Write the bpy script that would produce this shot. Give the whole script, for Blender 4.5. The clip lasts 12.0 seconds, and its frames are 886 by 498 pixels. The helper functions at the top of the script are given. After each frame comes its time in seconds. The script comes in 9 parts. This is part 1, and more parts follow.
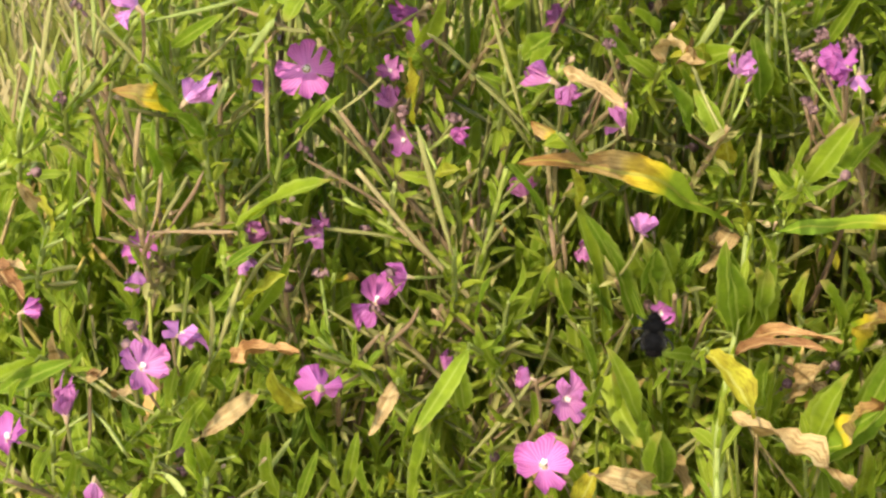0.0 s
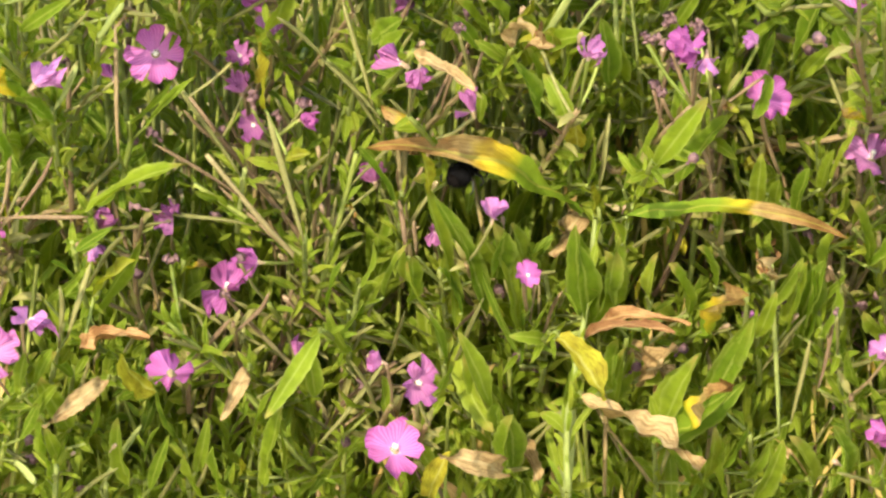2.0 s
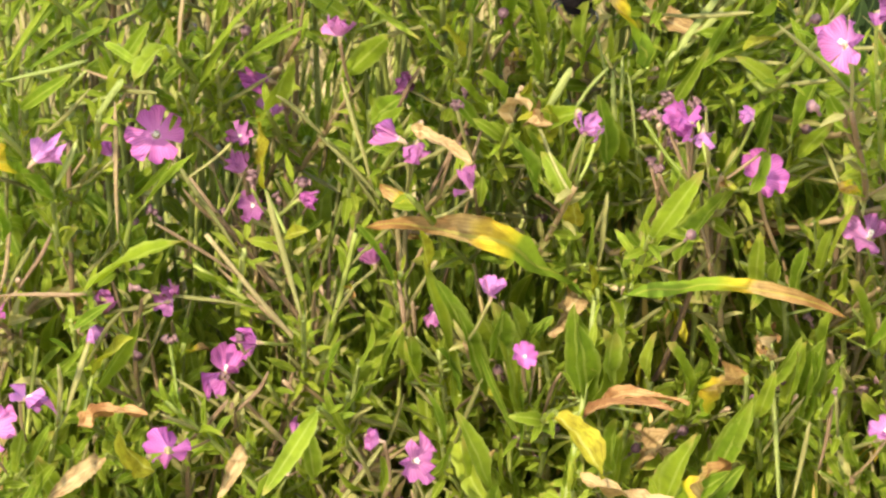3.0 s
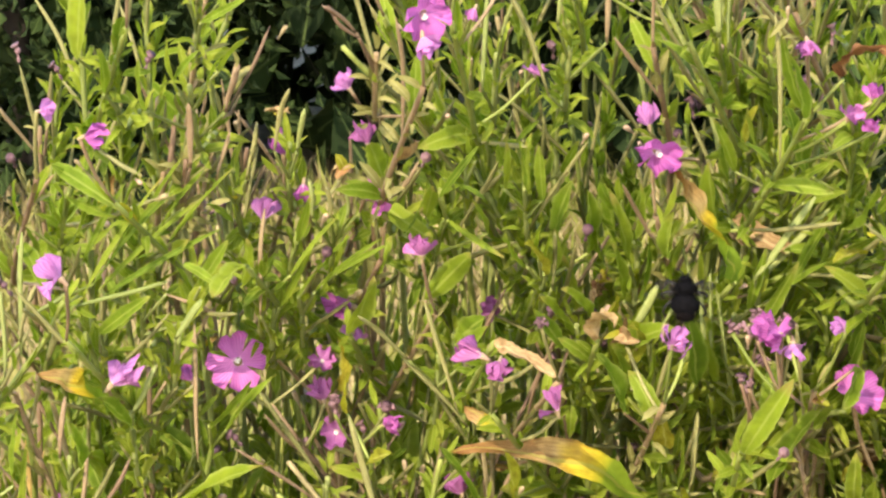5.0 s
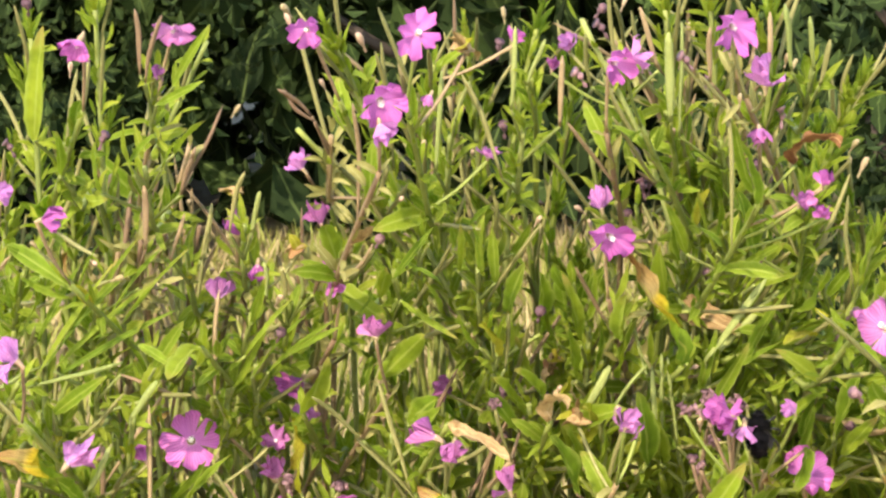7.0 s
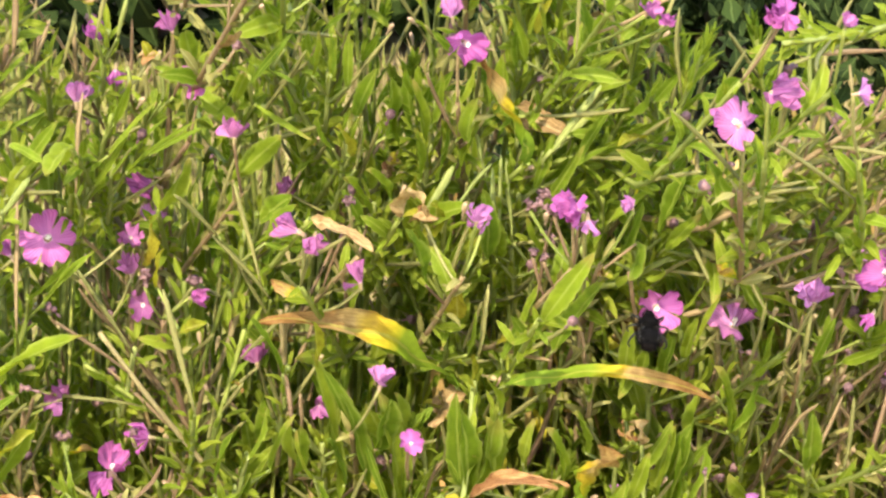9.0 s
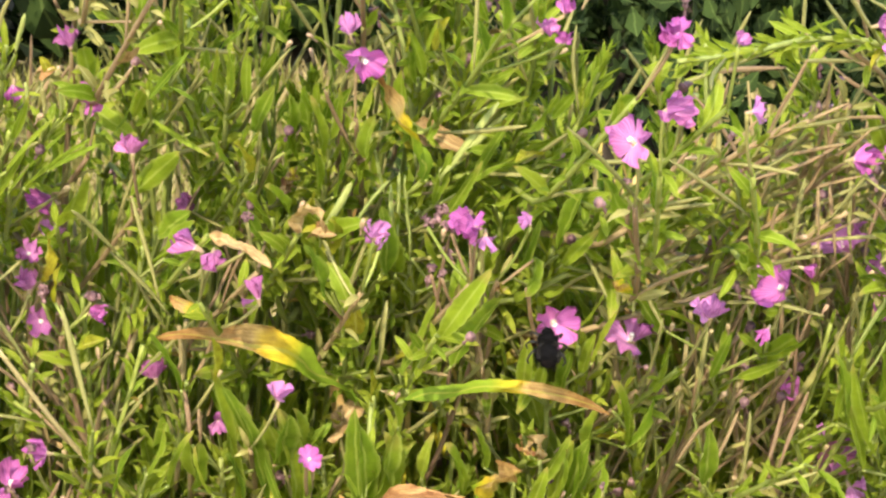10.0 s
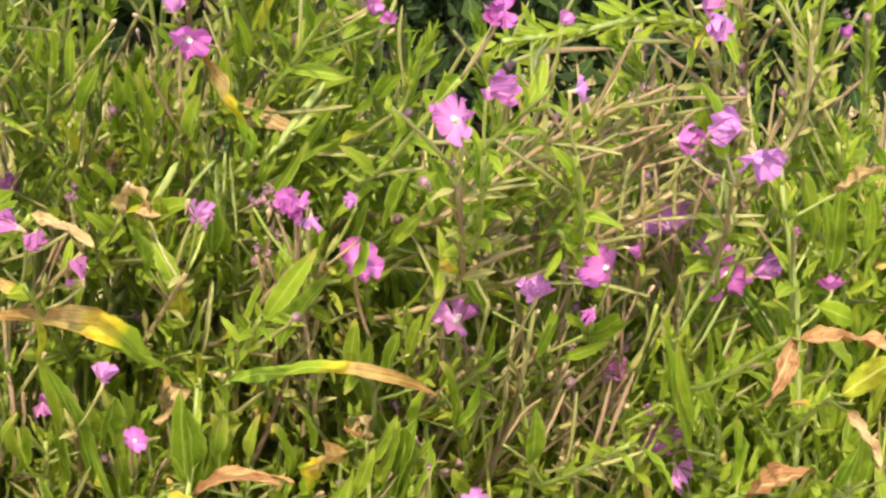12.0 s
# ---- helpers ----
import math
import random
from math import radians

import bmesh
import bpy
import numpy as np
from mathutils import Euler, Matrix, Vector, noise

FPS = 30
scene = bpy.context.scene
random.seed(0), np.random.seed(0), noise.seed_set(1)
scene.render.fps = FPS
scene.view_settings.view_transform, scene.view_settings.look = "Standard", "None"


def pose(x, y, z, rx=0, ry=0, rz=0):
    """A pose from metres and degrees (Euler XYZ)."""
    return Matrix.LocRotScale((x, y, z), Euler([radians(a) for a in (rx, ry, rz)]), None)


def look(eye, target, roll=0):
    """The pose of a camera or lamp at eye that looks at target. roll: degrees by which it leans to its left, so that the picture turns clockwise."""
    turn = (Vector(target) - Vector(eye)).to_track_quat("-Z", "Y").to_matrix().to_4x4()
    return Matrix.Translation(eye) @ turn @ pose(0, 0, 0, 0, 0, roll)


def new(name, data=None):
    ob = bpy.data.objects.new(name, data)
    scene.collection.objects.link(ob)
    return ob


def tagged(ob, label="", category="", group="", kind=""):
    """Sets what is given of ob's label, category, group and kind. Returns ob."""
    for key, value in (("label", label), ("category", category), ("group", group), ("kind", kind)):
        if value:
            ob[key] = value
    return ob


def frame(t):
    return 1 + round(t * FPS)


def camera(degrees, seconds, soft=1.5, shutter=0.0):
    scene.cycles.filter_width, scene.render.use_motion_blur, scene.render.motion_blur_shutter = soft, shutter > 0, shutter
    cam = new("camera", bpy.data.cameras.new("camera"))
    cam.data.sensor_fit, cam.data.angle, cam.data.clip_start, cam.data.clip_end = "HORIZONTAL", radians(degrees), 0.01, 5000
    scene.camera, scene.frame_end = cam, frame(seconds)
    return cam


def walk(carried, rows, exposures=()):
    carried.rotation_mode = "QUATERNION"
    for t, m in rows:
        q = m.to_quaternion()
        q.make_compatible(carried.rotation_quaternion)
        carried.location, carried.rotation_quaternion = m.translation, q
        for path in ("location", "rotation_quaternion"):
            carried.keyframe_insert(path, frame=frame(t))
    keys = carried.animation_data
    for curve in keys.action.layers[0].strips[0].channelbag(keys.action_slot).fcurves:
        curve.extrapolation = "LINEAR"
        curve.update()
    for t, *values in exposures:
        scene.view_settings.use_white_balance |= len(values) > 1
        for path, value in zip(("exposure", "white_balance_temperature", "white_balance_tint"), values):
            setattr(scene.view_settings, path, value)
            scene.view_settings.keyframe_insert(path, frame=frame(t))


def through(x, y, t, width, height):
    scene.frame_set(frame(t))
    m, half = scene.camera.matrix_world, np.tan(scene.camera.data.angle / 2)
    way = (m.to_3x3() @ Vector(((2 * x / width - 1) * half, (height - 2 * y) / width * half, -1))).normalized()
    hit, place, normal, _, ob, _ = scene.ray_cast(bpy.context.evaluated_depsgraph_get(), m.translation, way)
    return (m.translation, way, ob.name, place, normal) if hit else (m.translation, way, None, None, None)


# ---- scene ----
def aim(x, y, z, yaw, pitch, roll):
    """Camera pose from its place, yaw to the left of +y, pitch up and roll, in degrees."""
    return Matrix.Translation((x, y, z)) @ pose(0, 0, 0, 0, 0, yaw) @ pose(0, 0, 0, 90 + pitch) @ pose(0, 0, 0, 0, 0, roll)


cam = camera(18, 12.0, soft=2.55)
walk(cam, [
    (0.0, aim(-0.0177, 0.0024, 1.2201, 2.242, -21.600, -1.295)),
    (0.5, aim(-0.0203, 0.0022, 1.2187, 1.277, -21.704, -1.072)),
    (1.0, aim(-0.0232, 0.0015, 1.2170, 0.426, -21.705, -0.674)),
    (1.5, aim(-0.0209, 0.0002, 1.2151, -0.262, -21.692, -0.454)),
    (2.0, aim(-0.0214, -0.0022, 1.2131, -1.241, -21.553, -0.245)),
    (2.5, aim(-0.0222, -0.0044, 1.2109, -1.554, -21.192, -0.196)),
    (3.0, aim(-0.0134, -0.0121, 1.1888, -0.849, -18.637, -0.297)),
    (3.5, aim(-0.0083, -0.0178, 1.1716, -0.166, -15.977, -0.803)),
    (3.7, aim(0.0004, -0.0199, 1.1685, 0.398, -15.212, -0.891)),
    (5.3, aim(-0.0025, 0.0025, 1.1488, 1.510, -12.147, -1.472)),
    (5.5, aim(-0.0017, 0.0018, 1.1491, 1.425, -12.086, -1.325)),
    (6.0, aim(0.0000, 0.0000, 1.1500, 1.130, -12.000, -1.361)),
    (6.5, aim(-0.0005, 0.0013, 1.1593, 0.905, -11.567, -1.229)),
    (6.7, aim(-0.0005, 0.0012, 1.1621, 0.785, -11.177, -1.253)),
    (8.3, aim(-0.0948, -0.0682, 1.1650, -5.732, -13.535, 0.476)),
    (8.5, aim(-0.0938, -0.0690, 1.1636, -6.172, -13.822, 0.579)),
    (9.0, aim(-0.0908, -0.0709, 1.1629, -7.009, -14.605, 0.636)),
    (9.5, aim(-0.0897, -0.0722, 1.1650, -7.738, -14.727, 0.936)),
    (10.0, aim(-0.0871, -0.0746, 1.1663, -8.949, -14.367, 1.116)),
    (10.5, aim(-0.0849, -0.0757, 1.1658, -10.112, -14.035, 1.290)),
    (11.0, aim(-0.0829, -0.0754, 1.1653, -11.027, -14.027, 1.360)),
    (11.5, aim(-0.0816, -0.0752, 1.1645, -11.782, -14.187, 1.682)),
    (12.0, aim(-0.0801, -0.0752, 1.1620, -12.286, -14.485, 1.900)),
], exposures=((0.0, 2.01, 7150, 4), (2.0, 2.14, 7150, 4), (3.2, 2.27, 7100, 8), (6.0, 2.15, 6900, 15), (8.3, 2.34, 7000, 8), (12.0, 2.26, 7000, 7)))

# ---- daylight ----
SUN_ELEV, SUN_AZ = 38.0, 199.0   # degrees; azimuth clockwise from +y


def daylight():
    world = bpy.data.worlds.new("sky")
    world.use_nodes = True
    scene.world = world
    nt = world.node_tree
    bg = nt.nodes["Background"]
    sky = nt.nodes.new("ShaderNodeTexSky")
    sky.sky_type, sky.sun_disc = "NISHITA", False
    sky.sun_elevation, sky.sun_rotation = radians(SUN_ELEV), radians(SUN_AZ)
    nt.links.new(sky.outputs[0], bg.inputs[0])
    bg.inputs[1].default_value = 0.15
    lamp = bpy.data.lights.new("sun", "SUN")
    lamp.energy, lamp.angle, lamp.color = 1.85, radians(0.53), (1.0, 0.92, 0.78)
    a, e = radians(SUN_AZ), radians(SUN_ELEV)
    d = Vector((math.sin(a) * math.cos(e), math.cos(a) * math.cos(e), math.sin(e)))
    ob = new("sun", lamp)
    ob.matrix_world = look(d * 20, (0, 0, 0))


daylight()

# ---- materials ----
def material(name):
    m = bpy.data.materials.new(name)
    m.use_nodes = True
    nt = m.node_tree
    nt.nodes.clear()
    out = nt.nodes.new("ShaderNodeOutputMaterial")
    return m, nt, out


def node(nt, kind, **values):
    n = nt.nodes.new(kind)
    for key, value in values.items():
        n.inputs[key].default_value = value
    return n


def ramp(nt, source, stops):
    r = nt.nodes.new("ShaderNodeValToRGB")
    while len(r.color_ramp.elements) < len(stops):
        r.color_ramp.elements.new(0.5)
    for e, (at, col) in zip(r.color_ramp.elements, stops):
        e.position, e.color = at, (*col, 1)
    nt.links.new(source, r.inputs[0])
    return r.outputs[0]


def mix(nt, how, fac, a, b):
    m = nt.nodes.new("ShaderNodeMix")
    m.data_type, m.blend_type = "RGBA", how
    for value, at in ((fac, 0), (a, 6), (b, 7)):
        if isinstance(value, (int, float)):
            m.inputs[at].default_value = value if at == 0 else (value, value, value, 1)
        elif isinstance(value, tuple):
            m.inputs[at].default_value = (*value, 1)
        else:
            nt.links.new(value, m.inputs[at])
    return m.outputs[2]


def math_node(nt, how, a, b=0.0):
    m = nt.nodes.new("ShaderNodeMath")
    m.operation = how
    for value, at in ((a, 0), (b, 1)):
        if isinstance(value, (int, float)):
            m.inputs[at].default_value = value
        else:
            nt.links.new(value, m.inputs[at])
    return m.outputs[0]


def grain(nt, scale, detail=3.0, space="Object"):
    tc = nt.nodes.new("ShaderNodeTexCoord")
    n = node(nt, "ShaderNodeTexNoise", Scale=scale, Detail=detail)
    nt.links.new(tc.outputs[space], n.inputs["Vector"])
    return n.outputs[0]


def chance(nt, islands=False):
    if islands:
        return nt.nodes.new("ShaderNodeNewGeometry").outputs["Random Per Island"]
    return nt.nodes.new("ShaderNodeObjectInfo").outputs["Random"]


def thin(nt, out, colour, rough, through, bump=None, strength=0.3, glow_tint=(0.97, 1.0, 0.42), spec=0.16):
    """A thin surface of a plant: gloss and colour on the face, light coming through from behind."""
    p = node(nt, "ShaderNodeBsdfPrincipled", Roughness=rough)
    p.inputs["Specular IOR Level"].default_value = spec
    nt.links.new(colour, p.inputs["Base Color"])
    if bump is not None:
        b = node(nt, "ShaderNodeBump", Strength=strength, Distance=0.0006)
        nt.links.new(bump, b.inputs["Height"])
        nt.links.new(b.outputs[0], p.inputs["Normal"])
    if through <= 0:
        nt.links.new(p.outputs[0], out.inputs[0])
        return
    tr = nt.nodes.new("ShaderNodeBsdfTranslucent")
    nt.links.new(mix(nt, "MULTIPLY", 1.0, colour, glow_tint), tr.inputs[0])
    sh = nt.nodes.new("ShaderNodeMixShader")
    sh.inputs[0].default_value = through
    nt.links.new(p.outputs[0], sh.inputs[1])
    nt.links.new(tr.outputs[0], sh.inputs[2])
    nt.links.new(sh.outputs[0], out.inputs[0])


def along_across(nt):
    uv = nt.nodes.new("ShaderNodeUVMap")
    sep = nt.nodes.new("ShaderNodeSeparateXYZ")
    nt.links.new(uv.outputs[0], sep.inputs[0])
    return sep.outputs[0], sep.outputs[1]


def leaf_material(name, low, high, rib, islands=False, through=0.52, stops=None, rough=0.66, mottle=0.0, worn=0.0):
    """stops: colours from the leaf's base to its tip, for a leaf that dies back from the tip."""
    m, nt, out = material(name)
    across, along = along_across(nt)
    rnd = chance(nt, islands)
    fine = grain(nt, 260.0)
    broad = grain(nt, 30.0, 2.0)
    tone = math_node(nt, "ADD", math_node(nt, "MULTIPLY", rnd, 0.65), math_node(nt, "MULTIPLY", broad, 0.45))
    if stops:
        edge = math_node(nt, "ADD", along, math_node(nt, "MULTIPLY", math_node(nt, "SUBTRACT", broad, 0.5), 0.5))
        col = ramp(nt, edge, stops)
    else:
        col = ramp(nt, tone, [(0.12, low), (0.85, high)])
    col = mix(nt, "MULTIPLY", 0.55, col, ramp(nt, fine, [(0.3, (0.72, 0.72, 0.7)), (0.65, (1.1, 1.1, 1.05))]))
    if mottle:
        blots = ramp(nt, grain(nt, 110.0, 4.0), [(0.34, (0.42, 0.3, 0.2)), (0.52, (1.05, 1.03, 1.0))])
        dry = math_node(nt, "MULTIPLY", ramp(nt, along, [(0.38, (0, 0, 0)), (0.6, (1, 1, 1))]), mottle) if stops else mottle
        col = mix(nt, "MULTIPLY", dry, col, blots)
        lines = node(nt, "ShaderNodeTexNoise", Scale=1.0, Detail=4.0)
        way = nt.nodes.new("ShaderNodeCombineXYZ")
        nt.links.new(math_node(nt, "MULTIPLY", across, 16.0), way.inputs[0])
        nt.links.new(math_node(nt, "MULTIPLY", along, 5.0), way.inputs[1])
        nt.links.new(way.outputs[0], lines.inputs["Vector"])
        col = mix(nt, "MULTIPLY", dry, col, ramp(nt, lines.outputs[0], [(0.36, (0.45, 0.34, 0.24)), (0.54, (1.08, 1.06, 1.02))]))
    mid = math_node(nt, "ABSOLUTE", math_node(nt, "SUBTRACT", across, 0.5))
    if worn:
        patch = math_node(nt, "MULTIPLY", math_node(nt, "SUBTRACT", broad, 0.5), 0.5)
        tips = ramp(nt, math_node(nt, "ADD", along, patch), [(0.82, (0, 0, 0)), (0.96, (1, 1, 1))])
        col = mix(nt, "MIX", math_node(nt, "MULTIPLY", tips, math_node(nt, "MULTIPLY", rnd, worn)), col, (0.42, 0.29, 0.1))
        rim = ramp(nt, math_node(nt, "ADD", mid, math_node(nt, "MULTIPLY", patch, 0.35)), [(0.34, (0, 0, 0)), (0.5, (1, 1, 1))])
        col = mix(nt, "MIX", math_node(nt, "MULTIPLY", rim, 0.62), col, rib)
        blots = ramp(nt, grain(nt, 75.0, 4.0), [(0.36, (0.62, 0.66, 0.55)), (0.6, (1.08, 1.06, 1.0))])
        col = mix(nt, "MULTIPLY", 0.6, col, blots)
    ribs = math_node(nt, "LESS_THAN", mid, 0.055)
    col = mix(nt, "MIX", math_node(nt, "MULTIPLY", ribs, 0.6), col, rib)
    side = nt.nodes.new("ShaderNodeTexWave")
    side.inputs["Scale"].default_value, side.inputs["Distortion"].default_value = 7.0, 1.5
    comb = nt.nodes.new("ShaderNodeCombineXYZ")
    nt.links.new(math_node(nt, "SUBTRACT", along, math_node(nt, "MULTIPLY", mid, 0.5)), comb.inputs[0])
    nt.links.new(comb.outputs[0], side.inputs["Vector"])
    thin(nt, out, col, rough, through, side.outputs[0], 0.18)
    return m


def petal_material(name, base, tip):
    m, nt, out = material(name)
    across, along = along_across(nt)
    col = ramp(nt, along, [(0.0, (0.86, 0.68, 0.78)), (0.14, base), (1.0, tip)])
    veins = nt.nodes.new("ShaderNodeTexWave")
    veins.inputs["Scale"].default_value, veins.inputs["Distortion"].default_value = 3.2, 2.0
    comb = nt.nodes.new("ShaderNodeCombineXYZ")
    nt.links.new(across, comb.inputs[0])
    nt.links.new(math_node(nt, "MULTIPLY", along, 0.25), comb.inputs[1])
    nt.links.new(comb.outputs[0], veins.inputs["Vector"])
    col = mix(nt, "MULTIPLY", 0.6, col, ramp(nt, veins.outputs[0], [(0.2, (0.6, 0.42, 0.56)), (0.6, (1.05, 1.05, 1.05))]))
    shade = ramp(nt, chance(nt), [(0.0, (0.66, 0.6, 0.7)), (1.0, (1.1, 1.08, 1.06))])
    col = mix(nt, "MULTIPLY", 1.0, col, shade)
    thin(nt, out, col, 0.55, 0.4, veins.outputs[0], 0.2, glow_tint=(1.0, 0.9, 1.0), spec=0.2)
    return m


def stalk_material(name, low, high, rough=0.55):
    m, nt, out = material(name)
    broad, fine = grain(nt, 24.0, 2.0), grain(nt, 420.0, 2.0)
    tone = math_node(nt, "ADD", math_node(nt, "MULTIPLY", chance(nt), 0.7), math_node(nt, "MULTIPLY", broad, 0.5))
    col = ramp(nt, tone, [(0.2, low), (0.95, high)])
    col = mix(nt, "MULTIPLY", 0.5, col, ramp(nt, fine, [(0.3, (0.7, 0.68, 0.66)), (0.7, (1.15, 1.15, 1.12))]))
    thin(nt, out, col, rough, 0.0, fine, 0.4)
    return m


def plain_material(name, low, high, scale, rough=0.8, strength=0.5, distance=0.002, space="Object", spec=0.25):
    m, nt, out = material(name)
    fine, broad = grain(nt, scale, 5.0, space), grain(nt, scale / 9.0, 3.0, space)
    col = ramp(nt, math_node(nt, "ADD", math_node(nt, "MULTIPLY", fine, 0.6), math_node(nt, "MULTIPLY", broad, 0.4)), [(0.3, low), (0.7, high)])
    p = node(nt, "ShaderNodeBsdfPrincipled", Roughness=rough)
    p.inputs["Specular IOR Level"].default_value = spec
    nt.links.new(col, p.inputs["Base Color"])
    b = node(nt, "ShaderNodeBump", Strength=strength, Distance=distance)
    nt.links.new(fine, b.inputs["Height"])
    nt.links.new(b.outputs[0], p.inputs["Normal"])
    nt.links.new(p.outputs[0], out.inputs[0])
    return m


GREEN = leaf_material("leaf green", (0.11, 0.19, 0.013), (0.25, 0.32, 0.024), (0.35, 0.4, 0.085), worn=0.8)
PALE = leaf_material("young leaf green", (0.16, 0.25, 0.017), (0.29, 0.345, 0.033), (0.36, 0.41, 0.09), worn=0.8)
YELLOW = leaf_material("yellow leaf", (0.29, 0.33, 0.03), (0.5, 0.44, 0.05), (0.58, 0.54, 0.16), mottle=0.5)
DYING = leaf_material("leaf dying from the tip", (0.1, 0.2, 0.0222), (0.2, 0.3, 0.0444), (0.45, 0.42, 0.0888),
                      stops=[(0.0, (0.15, 0.24, 0.02)), (0.36, (0.25, 0.34, 0.028)), (0.44, (0.6, 0.5, 0.035)), (0.52, (0.66, 0.47, 0.05)), (0.58, (0.56, 0.4, 0.18)), (0.76, (0.46, 0.29, 0.12)), (1.0, (0.28, 0.13, 0.045))], mottle=0.65)
DEAD = leaf_material("dry brown leaf", (0.27, 0.18, 0.085), (0.43, 0.31, 0.155), (0.46, 0.35, 0.18), through=0.2, rough=0.75, mottle=0.7)
RUST = leaf_material("rusty dry leaf", (0.16, 0.07, 0.03), (0.38, 0.22, 0.1), (0.45, 0.29, 0.13), through=0.2, rough=0.75, mottle=0.85)
PETAL = petal_material("pink petal", (0.62, 0.21, 0.5), (0.5, 0.135, 0.39))
PETAL_PALE = petal_material("pale pink petal", (0.66, 0.33, 0.6), (0.56, 0.23, 0.49))
PETAL_DARK = petal_material("wilting purple petal", (0.56, 0.24, 0.45), (0.42, 0.14, 0.33))
STIGMA = stalk_material("cream stigma", (0.8, 0.76, 0.62), (0.92, 0.9, 0.8))
STALK = stalk_material("green stalk", (0.12, 0.15, 0.028), (0.24, 0.27, 0.065))
STALK_PALE = stalk_material("pale stalk", (0.15, 0.18, 0.046), (0.26, 0.285, 0.09))
STALK_RED = stalk_material("reddish stalk", (0.15, 0.092, 0.058), (0.28, 0.2, 0.105))
STALK_DRY = stalk_material("dry straw stalk", (0.2, 0.155, 0.075), (0.33, 0.27, 0.135))
POD = stalk_material("seed pod", (0.12, 0.12, 0.038), (0.25, 0.23, 0.085))
BUD = stalk_material("flower bud", (0.27, 0.22, 0.1), (0.44, 0.29, 0.21))
BUD_DARK = stalk_material("withered bloom", (0.07, 0.035, 0.045), (0.26, 0.15, 0.15))
SHEAF = leaf_material("undergrowth leaf", (0.11, 0.19, 0.012), (0.26, 0.32, 0.024), (0.35, 0.39, 0.085), islands=True, worn=0.5)
SHEAF_PALE = leaf_material("pale undergrowth leaf", (0.17, 0.25, 0.018), (0.31, 0.35, 0.035), (0.37, 0.41, 0.09), islands=True, worn=0.5)
SHEAF_OLIVE = leaf_material("olive undergrowth leaf", (0.17, 0.16, 0.045), (0.31, 0.28, 0.095), (0.36, 0.33, 0.15), islands=True, through=0.3)
SHEAF_DRY = leaf_material("withered undergrowth leaf", (0.4, 0.2, 0.07), (0.72, 0.52, 0.207), (0.66, 0.46, 0.178), islands=True, through=0.22, rough=0.7)
SHEAF_YELLOW = leaf_material("yellow undergrowth leaf", (0.5, 0.46, 0.0296), (0.74, 0.62, 0.0518), (0.66, 0.6, 0.185), islands=True)
SHEAF_BROWN = leaf_material("brown blade", (0.3, 0.18, 0.07), (0.56, 0.42, 0.126), (0.5, 0.36, 0.118), islands=True, through=0.25, rough=0.65)
STALK_MANY = leaf_material("green stalks", (0.13, 0.16, 0.025), (0.28, 0.29, 0.065), (0.27, 0.29, 0.07), islands=True, through=0.0)
STALK_RED_MANY = leaf_material("reddish stalks", (0.16, 0.09, 0.055), (0.31, 0.235, 0.1), (0.27, 0.19, 0.08), islands=True, through=0.0)
STRAW = leaf_material("dry grass blade", (0.2, 0.155, 0.07), (0.36, 0.285, 0.135), (0.36, 0.3, 0.14), islands=True, through=0.2, rough=0.65)
GRASS = leaf_material("grass blade", (0.13, 0.15, 0.025), (0.28, 0.265, 0.065), (0.33, 0.36, 0.1), islands=True, through=0.3)
# hedge leaves darker than foliage is: the hollow's shade is put into the colour
HEDGE_SHADED = leaf_material("hedge leaf darkened for shade", (0.007, 0.014, 0.004), (0.026, 0.044, 0.009), (0.08, 0.11, 0.0296), islands=True, through=0.05, rough=0.95)
BARK = plain_material("bark", (0.03, 0.022, 0.016), (0.08, 0.06, 0.045), 40.0, 0.9)
EARTH = plain_material("dry earth", (0.19, 0.145, 0.085), (0.33, 0.26, 0.16), 18.0, 0.95, 0.8, 0.01)
FUR = plain_material("black fur", (0.0012, 0.0012, 0.0014), (0.005, 0.0045, 0.005), 900.0, 0.9, 0.9, 0.0006, spec=0.06)
FUR_TAIL = plain_material("dark tail fur", (0.0016, 0.0012, 0.0012), (0.007, 0.005, 0.0045), 900.0, 0.9, 0.9, 0.0006, spec=0.06)
CHITIN = plain_material("black leg", (0.004, 0.004, 0.004), (0.02, 0.018, 0.016), 500.0, 0.35, 0.3, 0.0003)


def wing_material():
    m, nt, out = material("smoky wing")
    p = node(nt, "ShaderNodeBsdfPrincipled", Roughness=0.5)
    p.inputs["Specular IOR Level"].default_value = 0.03
    p.inputs["Base Color"].default_value = (0.012, 0.011, 0.01, 1)
    nt.links.new(math_node(nt, "ADD", math_node(nt, "MULTIPLY", grain(nt, 700.0), 0.3), 0.45), p.inputs["Alpha"])
    nt.links.new(p.outputs[0], out.inputs[0])
    return m


WING = wing_material()

# ---- shapes ----
def mesh_of(name, verts, faces, mat, uvs=None, smooth=True):
    me = bpy.data.meshes.new(name)
    me.from_pydata([tuple(v) for v in verts], [], [tuple(f) for f in faces])
    if uvs is not None:
        layer = me.uv_layers.new(name="UVMap")
        loops = np.zeros(len(me.loops), dtype=np.int32)
        me.loops.foreach_get("vertex_index", loops)
        layer.data.foreach_set("uv", np.asarray(uvs, dtype=np.float32)[loops].ravel())
    me.materials.append(mat)
    if smooth:
        me.polygons.foreach_set("use_smooth", [True] * len(me.polygons))
    me.update()
    return me


